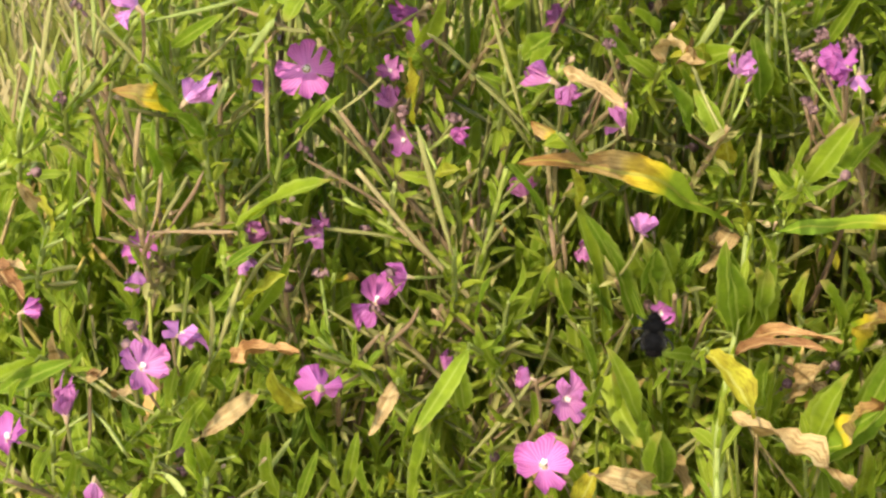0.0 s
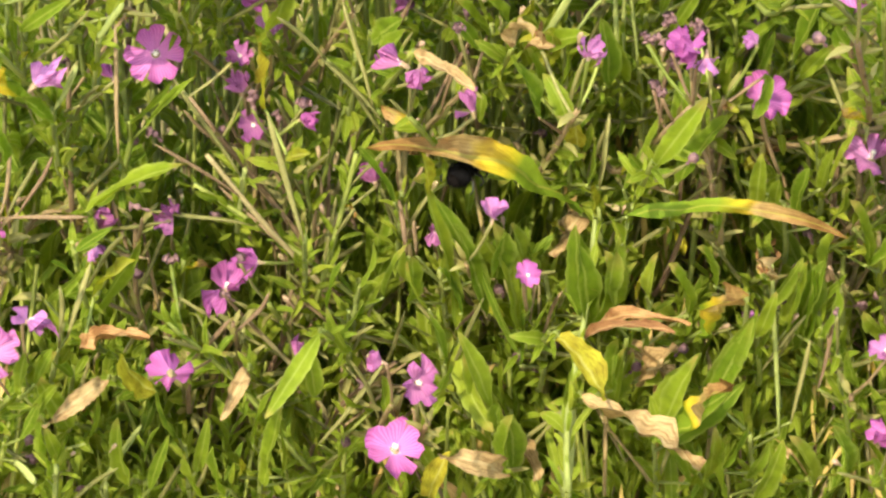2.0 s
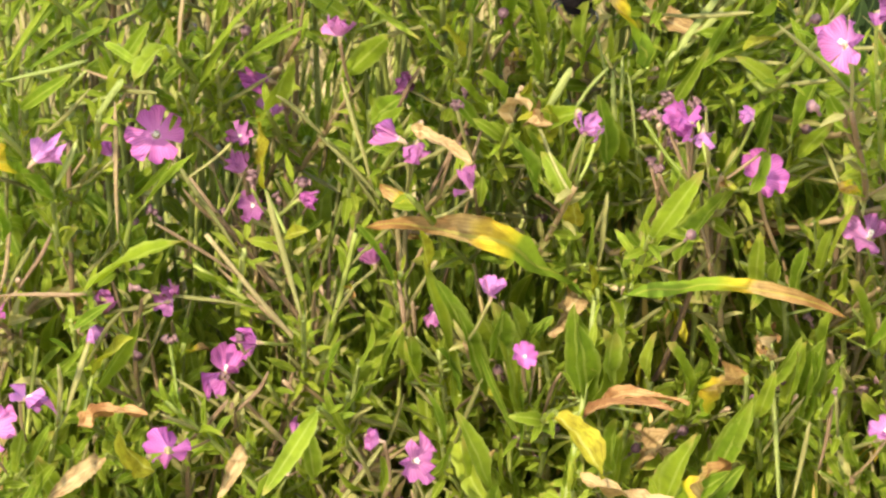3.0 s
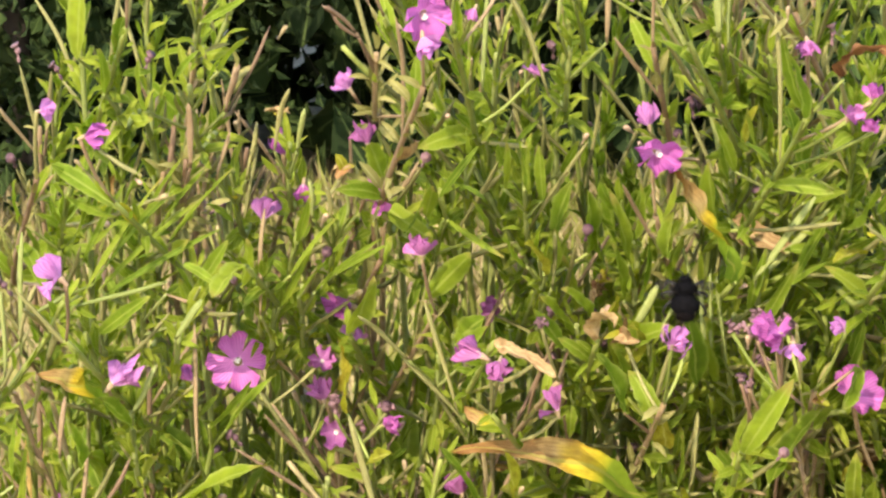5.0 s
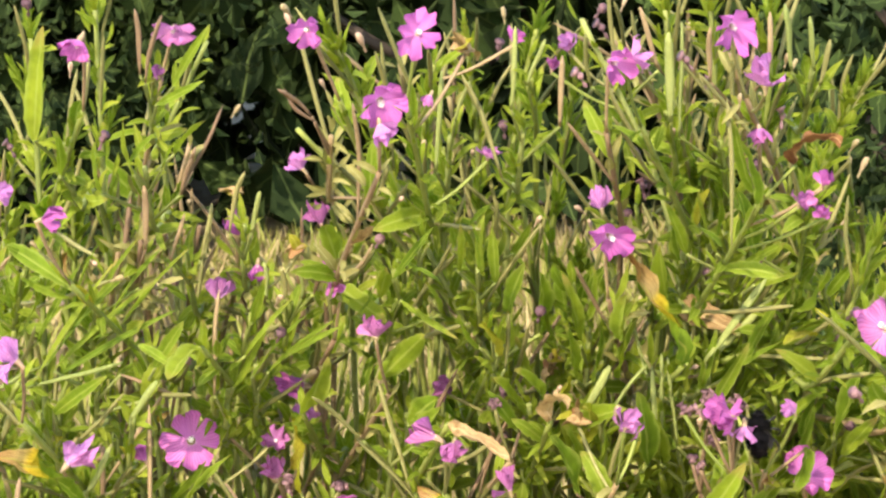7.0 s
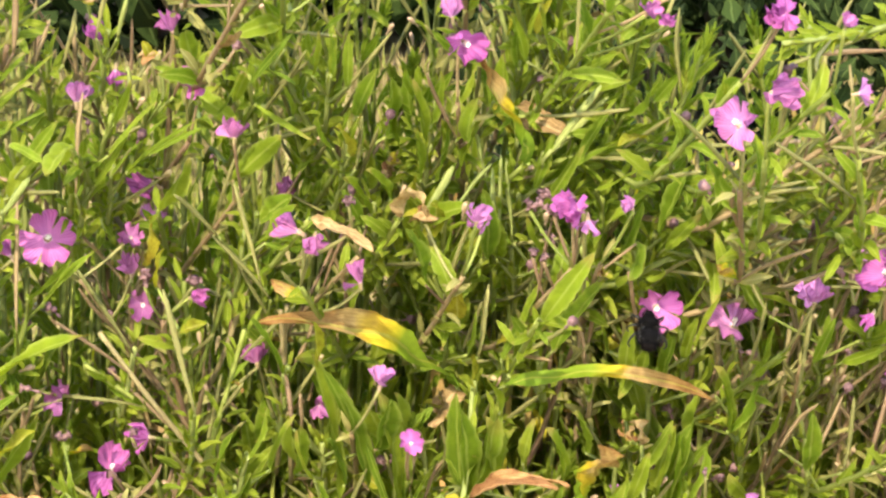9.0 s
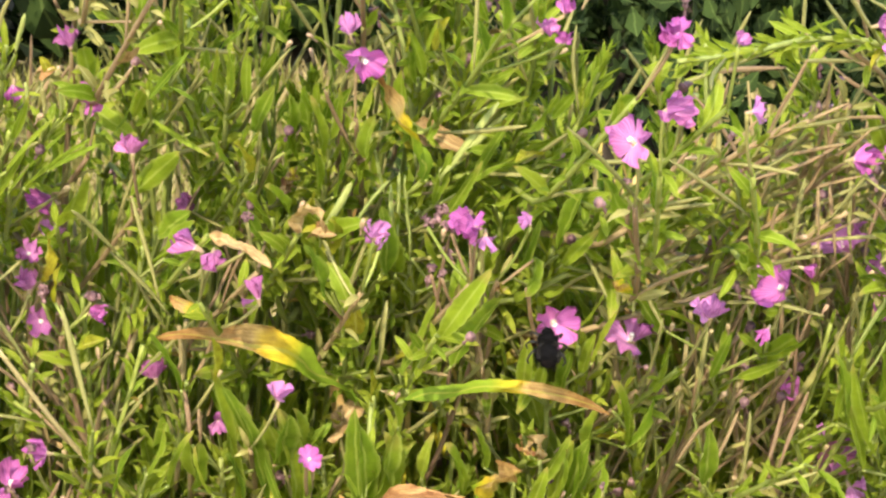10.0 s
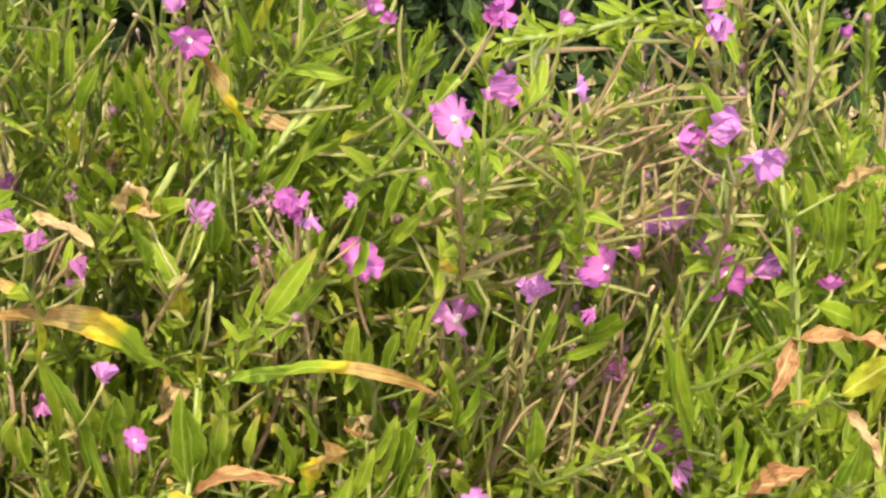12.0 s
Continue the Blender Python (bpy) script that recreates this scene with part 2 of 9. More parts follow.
def leaf_shape(rows, width, droop, fold, wave, twist, curl, rng, widest=0.4, teeth=0.0, crumple=0.0):
    """Vertices, faces and uvs of a leaf of length 1 along +y, face up +z; it bends down by droop (radians) towards the tip."""
    verts, uvs = [], []
    y = z = 0.0
    phase = rng.uniform(0, 6.28)
    for i in range(rows + 1):
        s = i / rows
        a = droop * s ** 1.4
        if i:
            y += math.cos(a) / rows
            z -= math.sin(a) / rows
        k = math.log(0.5) / math.log(widest)
        w = width * 0.5 * max(0.0, math.sin(math.pi * s ** k)) ** 0.66
        w = max(w, 0.035 * width * (1 - s))
        w *= 1 + (teeth * (1 if i % 2 else -1) if 0 < i < rows else 0)
        tw = twist * s
        lift = fold + curl * s
        for side in (-1, 0, 1):
            dx = side * w
            dz = abs(side) * w * lift + wave * width * math.sin(9 * s + phase + side * 1.3) * (s > 0.05) * abs(side)
            dz += crumple * width * (noise.noise((s * 7 + phase, side * 1.7, phase)))
            x2 = dx * math.cos(tw) - dz * math.sin(tw)
            z2 = dx * math.sin(tw) + dz * math.cos(tw)
            verts.append((x2, y + z2 * math.sin(a), z + z2 * math.cos(a)))
            uvs.append((0.5 + 0.5 * side, s))
    faces = []
    for i in range(rows):
        for j in (0, 1):
            a = i * 3 + j
            faces.append((a, a + 1, a + 4, a + 3))
    return verts, faces, uvs


def leaf_mesh(name, mat, seed, rows=9, width=0.2, droop=0.4, fold=0.35, wave=0.03, twist=0.0, curl=0.0, widest=0.4, teeth=0.0):
    v, f, uv = leaf_shape(rows, width, droop, fold, wave, twist, curl, random.Random(seed), widest, teeth)
    return mesh_of(name, v, f, mat, uv)


def smooth_path(points, per=6):
    """Catmull-Rom through a few points."""
    p = [Vector(q) for q in points]
    p = [p[0] * 2 - p[1], *p, p[-1] * 2 - p[-2]]
    out = []
    for i in range(1, len(p) - 2):
        for j in range(per):
            t = j / per
            a, b, c, d = p[i - 1:i + 3]
            out.append(0.5 * (2 * b + (c - a) * t + (2 * a - 5 * b + 4 * c - d) * t * t + (3 * b - a - 3 * c + d) * t ** 3))
    return out + [p[-2]]


def tube_shape(path, radii, sides=6):
    verts, faces, uvs = [], [], []
    side = Vector((1, 0.13, 0.07))
    n = len(path)
    for i, q in enumerate(path):
        d = (path[min(i + 1, n - 1)] - path[max(i - 1, 0)]).normalized()
        side = (side - d * side.dot(d)).normalized()
        other = d.cross(side)
        for k in range(sides):
            a = 2 * math.pi * k / sides
            verts.append(q + radii[i] * (math.cos(a) * side + math.sin(a) * other))
            uvs.append((k / sides, i / (n - 1)))
    for i in range(n - 1):
        for k in range(sides):
            a, b = i * sides + k, i * sides + (k + 1) % sides
            faces.append((a, b, b + sides, a + sides))
    faces.append(tuple(range(sides))[::-1])
    faces.append(tuple((n - 1) * sides + k for k in range(sides)))
    return verts, faces, uvs


def tube_mesh(name, points, r0, r1, mat, sides=6, per=6, bulge=None):
    path = smooth_path(points, per)
    n = len(path)
    radii = [r0 + (r1 - r0) * i / (n - 1) for i in range(n)]
    if bulge:
        radii = [r * bulge(i / (n - 1)) for i, r in enumerate(radii)]
    v, f, uv = tube_shape(path, radii, sides)
    return mesh_of(name, v, f, mat, uv)


def petal_shape(notch, cup, ruffle, width, seed, rings=5, cols=6):
    """A notched petal of length 1 along +y."""
    rng = random.Random(seed)
    ph = rng.uniform(0, 6.28)
    verts, uvs, faces = [], [], []
    for i in range(rings + 1):
        s = i / rings
        half = width * 0.5 * (0.16 + 0.84 * min(1.0, s * 1.25) ** 0.85) * (1.0 if s < 0.85 else 1.0 - 1.3 * (s - 0.85))
        for j in range(cols + 1):
            u = -1 + 2 * j / cols
            reach = 1 - notch * s * s * max(0.0, 1 - abs(u) * 2.4) - 0.17 * s * u * u * u * u
            y = s * reach
            x = half * u
            z = cup * (s ** 1.6) * 0.6 + 0.18 * width * u * u * s + ruffle * math.sin(5 * u + ph) * s * s
            verts.append((x, y, z))
            uvs.append((0.5 + 0.5 * u, s))
    w = cols + 1
    for i in range(rings):
        for j in range(cols):
            a = i * w + j
            faces.append((a, a + 1, a + w + 1, a + w))
    return verts, faces, uvs


def frame_of(along, up):
    """Rotation whose y is along and whose z is nearest to up."""
    y = Vector(along).normalized()
    z = Vector(up) - y * Vector(up).dot(y)
    if z.length < 1e-4:
        z = Vector((1, 0, 0)) - y * y.x
    z.normalize()
    return Matrix((y.cross(z), y, z)).transposed()


def place(x, rot, scale):
    return Matrix.Translation(x) @ rot.to_4x4() @ Matrix.Diagonal((*scale, 1))


def part(name, me, parent, m=None, label=""):
    ob = new(name, me)
    ob.parent = parent
    if m is not None:
        ob.matrix_basis = m
    return tagged(ob, label=label)


def thing(name, at, label, category, group=""):
    ob = new(name)
    ob.empty_display_size = 0.02
    ob.location = at
    return tagged(ob, label=label, category=category, group=group)


LEAVES = {}
for kind, mat in (("green", GREEN), ("pale", PALE), ("yellow", YELLOW), ("dying", DYING), ("dead", DEAD), ("rust", RUST)):
    dry = kind in ("dead", "rust", "dying")
    LEAVES[kind] = [leaf_mesh("leaf " + kind, mat, 40 + i, rows=12 if dry else 9, width=(0.22, 0.27, 0.2, 0.3)[i % 4],
                              droop=(0.3, 0.9, -0.5, 1.4, 0.6, -0.9)[i] * (1.25 if dry else 1.0), fold=(0.5, 0.3, 0.7, 0.35, 0.6, 0.45)[i] * (1.5 if dry else 1),
                              wave=(0.1, 0.06, 0.09, 0.12, 0.07, 0.1)[i] * (2.0 if dry else 1), twist=(0.2, 0.7, -0.8, 0.4, -0.5, 0.9)[i] * (1.5 if dry else 1),
                              curl=0.5 if dry else 0.0, widest=(0.42, 0.48, 0.46, 0.4, 0.5, 0.44)[i], teeth=0.07) for i in range(6)]
POD_MESHES = [tube_mesh("seed pod", [(0, 0, 0), (0, 0.33, 0.01 + b * 0.3), (0, 0.66, b), (0, 1.0, b * 2.4)], 0.011, 0.022, POD, 6, 3,
                        lambda s: 0.75 + 0.5 * math.sin(math.pi * min(1, s * 1.05)) - 0.55 * (s > 0.95)) for b in (0.0, 0.03, 0.07, -0.03)]
POD_RED = [tube_mesh("red seed pod", [(0, 0, 0), (0, 0.33, 0.01 + b * 0.3), (0, 0.66, b), (0, 1.0, b * 2.4)], 0.011, 0.02, STALK_RED, 6, 3,
                     lambda s: 0.75 + 0.5 * math.sin(math.pi * min(1, s * 1.05)) - 0.55 * (s > 0.95)) for b in (0.0, 0.04, 0.09, -0.04)]
POD_PALE = [tube_mesh("pale seed pod", [(0, 0, 0), (0, 0.33, 0.01 + b * 0.3), (0, 0.66, b), (0, 1.0, b * 2.4)], 0.012, 0.02, STALK_PALE, 6, 3,
                      lambda s: 0.8 + 0.4 * math.sin(math.pi * min(1, s * 1.05)) - 0.5 * (s > 0.95)) for b in (0.0, 0.015, 0.03, -0.02)]
BUD_MESH = tube_mesh("bud", [(0, 0, 0), (0, 0.4, 0.02), (0, 0.75, 0.03), (0, 1.0, 0.0)], 0.09, 0.1, BUD, 7, 4,
                     lambda s: 0.5 if s < 0.3 else 0.5 + 1.0 * math.sin(math.pi * min(1.0, (s - 0.28) / 0.74)) ** 0.7)
DARK_BUD_MESH = tube_mesh("withered bloom", [(0, 0, 0), (0, 0.4, 0.05), (0, 0.7, 0.12), (0.06, 1.0, 0.06)], 0.08, 0.12, BUD_DARK, 7, 4,
                          lambda s: 0.5 + 1.2 * s + 0.5 * math.sin(14 * s))
CALYX = tube_mesh("calyx", [(0, 0, -0.45), (0, 0, -0.2), (0, 0, 0.02)], 0.06, 0.16, BUD, 8, 4)


def stigma_mesh():
    verts, faces, uvs = [], [], []
    rng = random.Random(5)

    def rod(points, r0, r1):
        v, f, uv = tube_shape(smooth_path(points, 2), [r0 + (r1 - r0) * i / 4 for i in range(5)], 5)
        base = len(verts)
        verts.extend(v)
        uvs.extend(uv)
        faces.extend(tuple(k + base for k in q) for q in f)
    rod([(0, 0, 0), (0.01, 0.02, 0.25), (0.02, 0.0, 0.42)], 0.05, 0.05)
    for k in range(4):
        a = k * math.pi / 2 + 0.4
        rod([(0.02, 0, 0.4), (0.02 + 0.1 * math.cos(a), 0.1 * math.sin(a), 0.5), (0.02 + 0.2 * math.cos(a), 0.2 * math.sin(a), 0.46)], 0.06, 0.05)
    for k in range(7):
        a = k * 0.9 + rng.uniform(-0.2, 0.2)
        r = rng.uniform(0.14, 0.26)
        rod([(0.03 * math.cos(a), 0.03 * math.sin(a), 0), (r * 0.6 * math.cos(a), r * 0.6 * math.sin(a), 0.2), (r * math.cos(a), r * math.sin(a), 0.36)], 0.018, 0.03)
    return mesh_of("stigma", verts, faces, STIGMA, uvs)


STIGMA_MESH = stigma_mesh()


def tip_mesh(mat, seed):
    """The leafy end of a shoot, of length 1 along +y: small leaves spiralling up a thin axis."""
    rng = random.Random(seed)
    verts, faces, uvs = [], [], []

    def add(v, f, uv):
        base = len(verts)
        verts.extend(v)
        uvs.extend(uv)
        faces.extend(tuple(k + base for k in q) for q in f)
    add(*tube_shape([Vector((0, 0, 0)), Vector((0, 0.5, 0.02)), Vector((0, 0.9, 0.0))], [0.03, 0.024, 0.012], 5))
    for i in range(13):
        s = (i + 0.5) / 13
        ln = (0.62 - 0.34 * s) * rng.uniform(0.75, 1.2)
        way = around(Vector((0, 1, 0)), i * 2.4 + rng.uniform(-0.4, 0.4), rng.uniform(0.2, 0.5) * (1.2 - 0.6 * s))
        v, f, uv = leaf_shape(5, rng.uniform(0.19, 0.27), rng.uniform(-0.4, 0.35), 0.4, 0.03, rng.uniform(-0.3, 0.3), 0.0, rng, 0.42)
        rot = frame_of(way, (0, 1, 0))
        add([rot @ Vector(q) * ln + Vector((0, 0.95 * s, 0)) for q in v], f, uv)
    return mesh_of("shoot tip", verts, faces, mat, uvs)
PETALS = {}
for kind, mat in (("pink", PETAL), ("pale", PETAL_PALE), ("dark", PETAL_DARK)):
    PETALS[kind] = [mesh_of("petal", *petal_shape(0.2, c, r, w, 7 + i)[:2], mat, petal_shape(0.2, c, r, w, 7 + i)[2])
                    for i, (c, r, w) in enumerate(((0.1, 0.08, 1.34), (0.22, 0.12, 1.26), (0.34, 0.16, 1.18), (0.6, 0.3, 1.0), (-0.3, 0.26, 1.1), (0.9, 0.22, 0.85)))]


def add_leaf(parent, base, tip_way, length, width=1.0, kind="green", up=(0, 0, 1), rng=random, shape=None, label=""):
    me = LEAVES[kind][rng.randrange(6) if shape is None else shape]
    return part("leaf", me, parent, place(Vector(base), frame_of(tip_way, up), (length * width, length, length)), label)


def add_flower(parent, at, facing, size, kind="pink", opening=1.0, spin=0.0, petals=4, rng=random):
    """A four-petalled flower with its centre at a place of the parent's space; opening 1 is flat, 0.2 a closed bell."""
    z = Vector(facing).normalized()
    rot = frame_of(Vector((0, 0, 1)) if abs(z.z) < 0.95 else Vector((0, 1, 0)), z)
    y = rot.col[1] - z * rot.col[1].dot(z)
    rot = frame_of(y, z)
    fl = part("flower", CALYX, parent, place(Vector(at), rot, (size * 0.5,) * 3))
    for k in range(petals):
        a = spin + k * 2 * math.pi / 4 + rng.uniform(-0.12, 0.12)
        loose = 0.2 + 0.5 * (1 - opening)
        tilt = (1 - opening) * 1.2 + rng.uniform(-loose, loose)
        m = Matrix.Rotation(a, 4, "Z") @ Matrix.Translation((0, 0.05, 0.0)) @ Matrix.Rotation(tilt, 4, "X") @ Matrix.Rotation(rng.uniform(-loose, loose) * 0.8, 4, "Y") @ Matrix.Diagonal((rng.uniform(0.85, 1.1), rng.uniform(0.88, 1.06), rng.uniform(0.6, 1.8), 1))
        part("petal", PETALS[kind][rng.randrange(3) if opening > 0.7 else rng.randrange(1, 6)], fl, m)
    if opening > 0.34:
        part("stigma", STIGMA_MESH, fl, Matrix.Diagonal((0.5, 0.5, 0.7, 1)), "cream stigma and stamens")
    return fl


def add_pod(parent, base, way, length, red=False, rng=random, thick=1.0):
    return part("seed_pod", (POD_MESHES, POD_RED, POD_PALE)[int(red)][rng.randrange(4)], parent,
                place(Vector(base), frame_of(way, (rng.uniform(-1, 1), rng.uniform(-1, 1), rng.uniform(-0.3, 1))), (0.047 * thick, length, max(0.047, length * 0.8))))


def spread(path, n, lo, hi):
    """Places and directions at n steps of a smooth path, between the shares lo and hi of it."""
    out = []
    for i in range(n):
        s = (lo + (hi - lo) * (i + 0.5) / n) * (len(path) - 1)
        j = min(int(s), len(path) - 2)
        out.append((path[j].lerp(path[j + 1], s - j), (path[j + 1] - path[j]).normalized(), s / (len(path) - 1)))
    return out


def around(d, angle, rise):
    """A direction off the stem's direction d: angle round it, rise in radians away from it."""
    side = Vector((0, 1, 0)).cross(d)
    side = (side if side.length > 1e-3 else Vector((1, 0, 0))).normalized()
    other = d.cross(side)
    return (math.cos(rise) * d + math.sin(rise) * (math.cos(angle) * side + math.sin(angle) * other)).normalized()


TIPS_GREEN = [tip_mesh(GREEN, 60 + k) for k in range(4)]
TIPS_PALE = [tip_mesh(PALE, 70 + k) for k in range(4)]


def add_tips(ob, path, n, low, pale, rng, size=(0.015, 0.028)):
    """Leafy side shoots up a stem, and one at its top."""
    for i, (p, d, s) in enumerate(spread(path, n, low, 0.97)):
        way = around(d, i * 2.4 + rng.uniform(-0.6, 0.6), rng.uniform(0.2, 0.48))
        ln = rng.uniform(*size)
        part("shoot_tip", rng.choice(TIPS_PALE if pale != (rng.random() < 0.3) else TIPS_GREEN), ob, place(p, frame_of(way, (0, -0.5, 0.8)), (ln,) * 3))
    d = (path[-1] - path[-3]).normalized()
    ln = size[1] * rng.uniform(0.7, 0.9)
    part("shoot_tip", rng.choice(TIPS_PALE if pale else TIPS_GREEN), ob, place(path[-1] - d * ln * 0.4, frame_of(d, (0, -1, 0.2)), (ln,) * 3))


def add_fringe(ob, path, n, low, size, mat, rng):
    """The many small curled leaves up a stem and along its short side shoots, too many to count."""
    verts, faces, uvs = [], [], []
    for i, (p, d, s) in enumerate(spread(path, n, low, 1.0)):
        ln = rng.uniform(*size) * (1.15 - 0.4 * s)
        way = around(d, i * 2.4 + rng.uniform(-0.7, 0.7), rng.uniform(0.15, 0.75))
        v, f, uv = leaf_shape(4, rng.uniform(0.16, 0.28), rng.uniform(-0.9, 1.1), rng.uniform(0.3, 0.8), 0.08, rng.uniform(-0.9, 0.9), 0.0, rng, 0.48)
        rot = frame_of(way, d + Vector((0, -0.4, 0.2)))
        start = p + way * ln * rng.uniform(0.0, 0.5)
        base = len(verts)
        verts.extend(rot @ Vector(q) * ln + start for q in v)
        faces.extend(tuple(k + base for k in q) for q in f)
        uvs.extend(uv)
    tagged(part("small_leaves", mesh_of("small leaves", verts, faces, mat, uvs), ob), kind="stuff")


def scatter(name, template, places, turns, sizes, mat, label, category):
    """Many copies of one small shape joined into one mesh, for what nobody could count."""
    v, f, uv = (np.array(q, dtype=float) for q in template)
    n = len(places)
    verts = np.einsum("nij,nkj->nki", turns, v[None] * sizes[:, None, :]) + places[:, None, :]
    faces = (f[None].astype(int) + (np.arange(n) * len(v))[:, None, None]).reshape(-1, f.shape[1])
    me = bpy.data.meshes.new(name)
    me.vertices.add(n * len(v))
    me.vertices.foreach_set("co", verts.ravel())
    me.loops.add(faces.size)
    me.loops.foreach_set("vertex_index", faces.ravel())
    me.polygons.add(len(faces))
    me.polygons.foreach_set("loop_start", np.arange(len(faces)) * f.shape[1])
    me.update(calc_edges=True)
    layer = me.uv_layers.new(name="UVMap")
    layer.data.foreach_set("uv", np.tile(uv, (n, 1))[faces.ravel()].astype(np.float32).ravel())
    me.materials.append(mat)
    me.polygons.foreach_set("use_smooth", [True] * len(me.polygons))
    ob = new(name, me)
    return tagged(ob, label=label, category=category, kind="stuff") if category else ob


def turned(rng, n, lean_lo, lean_hi):
    """Turns for n blades: +y leans by an angle from upright, in any compass direction."""
    a = rng.uniform(0, 2 * np.pi, n)
    lean = rng.uniform(lean_lo, lean_hi, n)
    y = np.stack([np.cos(a) * np.sin(lean), np.sin(a) * np.sin(lean), np.cos(lean)], -1)
    roll = rng.uniform(-0.9, 0.9, n)
    flat = np.stack([-np.sin(a), np.cos(a), np.zeros(n)], -1)
    z0 = np.cross(flat, y)
    x = np.cos(roll)[:, None] * flat + np.sin(roll)[:, None] * z0
    z = np.cross(x, y)
    return np.stack([x, y, z], -1)

# ---- ground, grass and the hedge behind ----
def ground():
    bm = bmesh.new()
    n = 60
    for i in range(n + 1):
        for j in range(n + 1):
            u, v = i / n * 2 - 1, j / n * 2 - 1
            x, y = 60 * u * abs(u) ** 1.5, 60 * v * abs(v) ** 1.5 + 3
            bm.verts.new((x, y, 0.02 * noise.noise((x * 0.9, y * 0.9, 0))))
    bm.verts.ensure_lookup_table()
    for i in range(n):
        for j in range(n):
            a = i * (n + 1) + j
            bm.faces.new([bm.verts[k] for k in (a, a + n + 1, a + n + 2, a + 1)])
    me = bpy.data.meshes.new("ground")
    bm.to_mesh(me)
    bm.free()
    me.materials.append(EARTH)
    tagged(new("ground", me), "dry pale earth with worn grass", "ground", kind="structure")


def grass():
    rng = np.random.default_rng(11)
    blade = leaf_shape(2, 0.07, 0.9, 0.3, 0.0, 0.2, 0.0, random.Random(3), 0.3)
    for name, mat, n, lo, hi, label in (("dry_grass", STRAW, 32000, 0.05, 0.17, "dry straw-coloured grass on pale earth"),
                                        ("green_grass", GRASS, 19000, 0.05, 0.19, "sparse yellow-green grass between dry blades")):
        p = np.stack([rng.uniform(-1.0, 1.7, n) + rng.normal(0, 0.55, n), 1.7 + rng.uniform(0, 1, n) ** 0.8 * 4.0, np.zeros(n)], -1)
        p[:, 1] += rng.normal(0.0, 0.3, n) * (np.abs(p[:, 0] - 0.3) > 1.1)
        size = (rng.uniform(lo, hi, n) * np.minimum(1.1, 1.1 - 0.08 * (p[:, 1] - 1.7)))[:, None] * np.array([[1.0, 1.0, 1.0]])
        far = np.stack([rng.normal(0, 4.0, n // 3), rng.normal(1.0, 3.2, n // 3), np.zeros(n // 3)], -1)
        far = far[[noise.noise((a * 1.3, b * 1.3, 4.0)) > 0.05 and b < 6 and max(abs(a), abs(b)) > 0.7 for a, b, c in far]]
        p, size = np.concatenate([p, far]), np.concatenate([size, rng.uniform(0.04, 0.1, (len(far), 1)) * np.ones((1, 3))])
        n = len(p)
        scatter(name, blade, p, turned(rng, n, 0.05, 0.75), size, mat, label, "grass")


def shrub(at, seed, height, width, skirt, leaves, leaf_size):
    """A dense shrub, shade put into its dark leaf colour: short trunk, limbs and a crown of small leaves, hollow
    beneath.
    """
    rng = random.Random(seed)
    ob = thing("shade_dark_shrub", at, "dense dark green shrub with shade put into its leaf colour", "shrub", "shrubs of the hedge")
    tips = []
    trunk = [(0, 0.4, 0), (rng.uniform(-0.05, 0.05), 0.3, height * 0.3), (rng.uniform(-0.1, 0.1), 0.05, height * 0.75)]
    part("trunk", tube_mesh("trunk", trunk, 0.03, 0.015, BARK, 8), ob)
    for k in range(9):
        a = k * 2.4 + rng.uniform(-0.3, 0.3)
        z0 = height * rng.uniform(0.12, 0.6)
        r = width * rng.uniform(0.35, 0.55)
        end = Vector((r * math.cos(a), 0.55 * r * math.sin(a), z0 + height * rng.uniform(0.1, 0.3)))
        part("limb", tube_mesh("limb", [(0, 0.28, z0), tuple(end * 0.55 + Vector((0, 0, z0 * 0.25))), tuple(end)], 0.02, 0.006, BARK, 6), ob)
        tips.append(end)
    g = np.random.default_rng(seed)
    n = leaves
    d = g.normal(size=(n, 3))
    d /= np.linalg.norm(d, axis=1)[:, None]
    lump = 1 + 0.22 * np.sin(5 * d[:, 0] + seed) * np.sin(4 * d[:, 2] + seed * 2) + 0.12 * np.sin(11 * d[:, 1] + 9 * d[:, 2])
    r = (1 - 0.45 * g.uniform(0, 1, n) ** 1.5) * lump
    up = np.sign(d[:, 2]) * np.abs(d[:, 2]) ** 0.7
    fat = 1 + 0.3 * np.clip(-d[:, 2], 0, 1)
    p = np.stack([d[:, 0] * r * width * 0.66 * fat, d[:, 1] * r * width * 0.5 * fat, height * 0.5 + up * r * height * 0.52], -1)
    p[:, 2] = np.abs(p[:, 2])
    keep = p[:, 2] > skirt + 0.06 * np.sin(9 * p[:, 0] + seed)
    p = p[keep]
    n = len(p)
    size = g.uniform(leaf_size * 0.6, leaf_size * 1.3, n)[:, None] * np.array([[1.0, 1.0, 1.0]])
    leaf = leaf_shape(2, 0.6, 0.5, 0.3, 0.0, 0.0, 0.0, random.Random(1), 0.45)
    crown = scatter("crown", leaf, p, turned(g, n, 0.4, 1.9), size, HEDGE_SHADED, "", "")
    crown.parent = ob


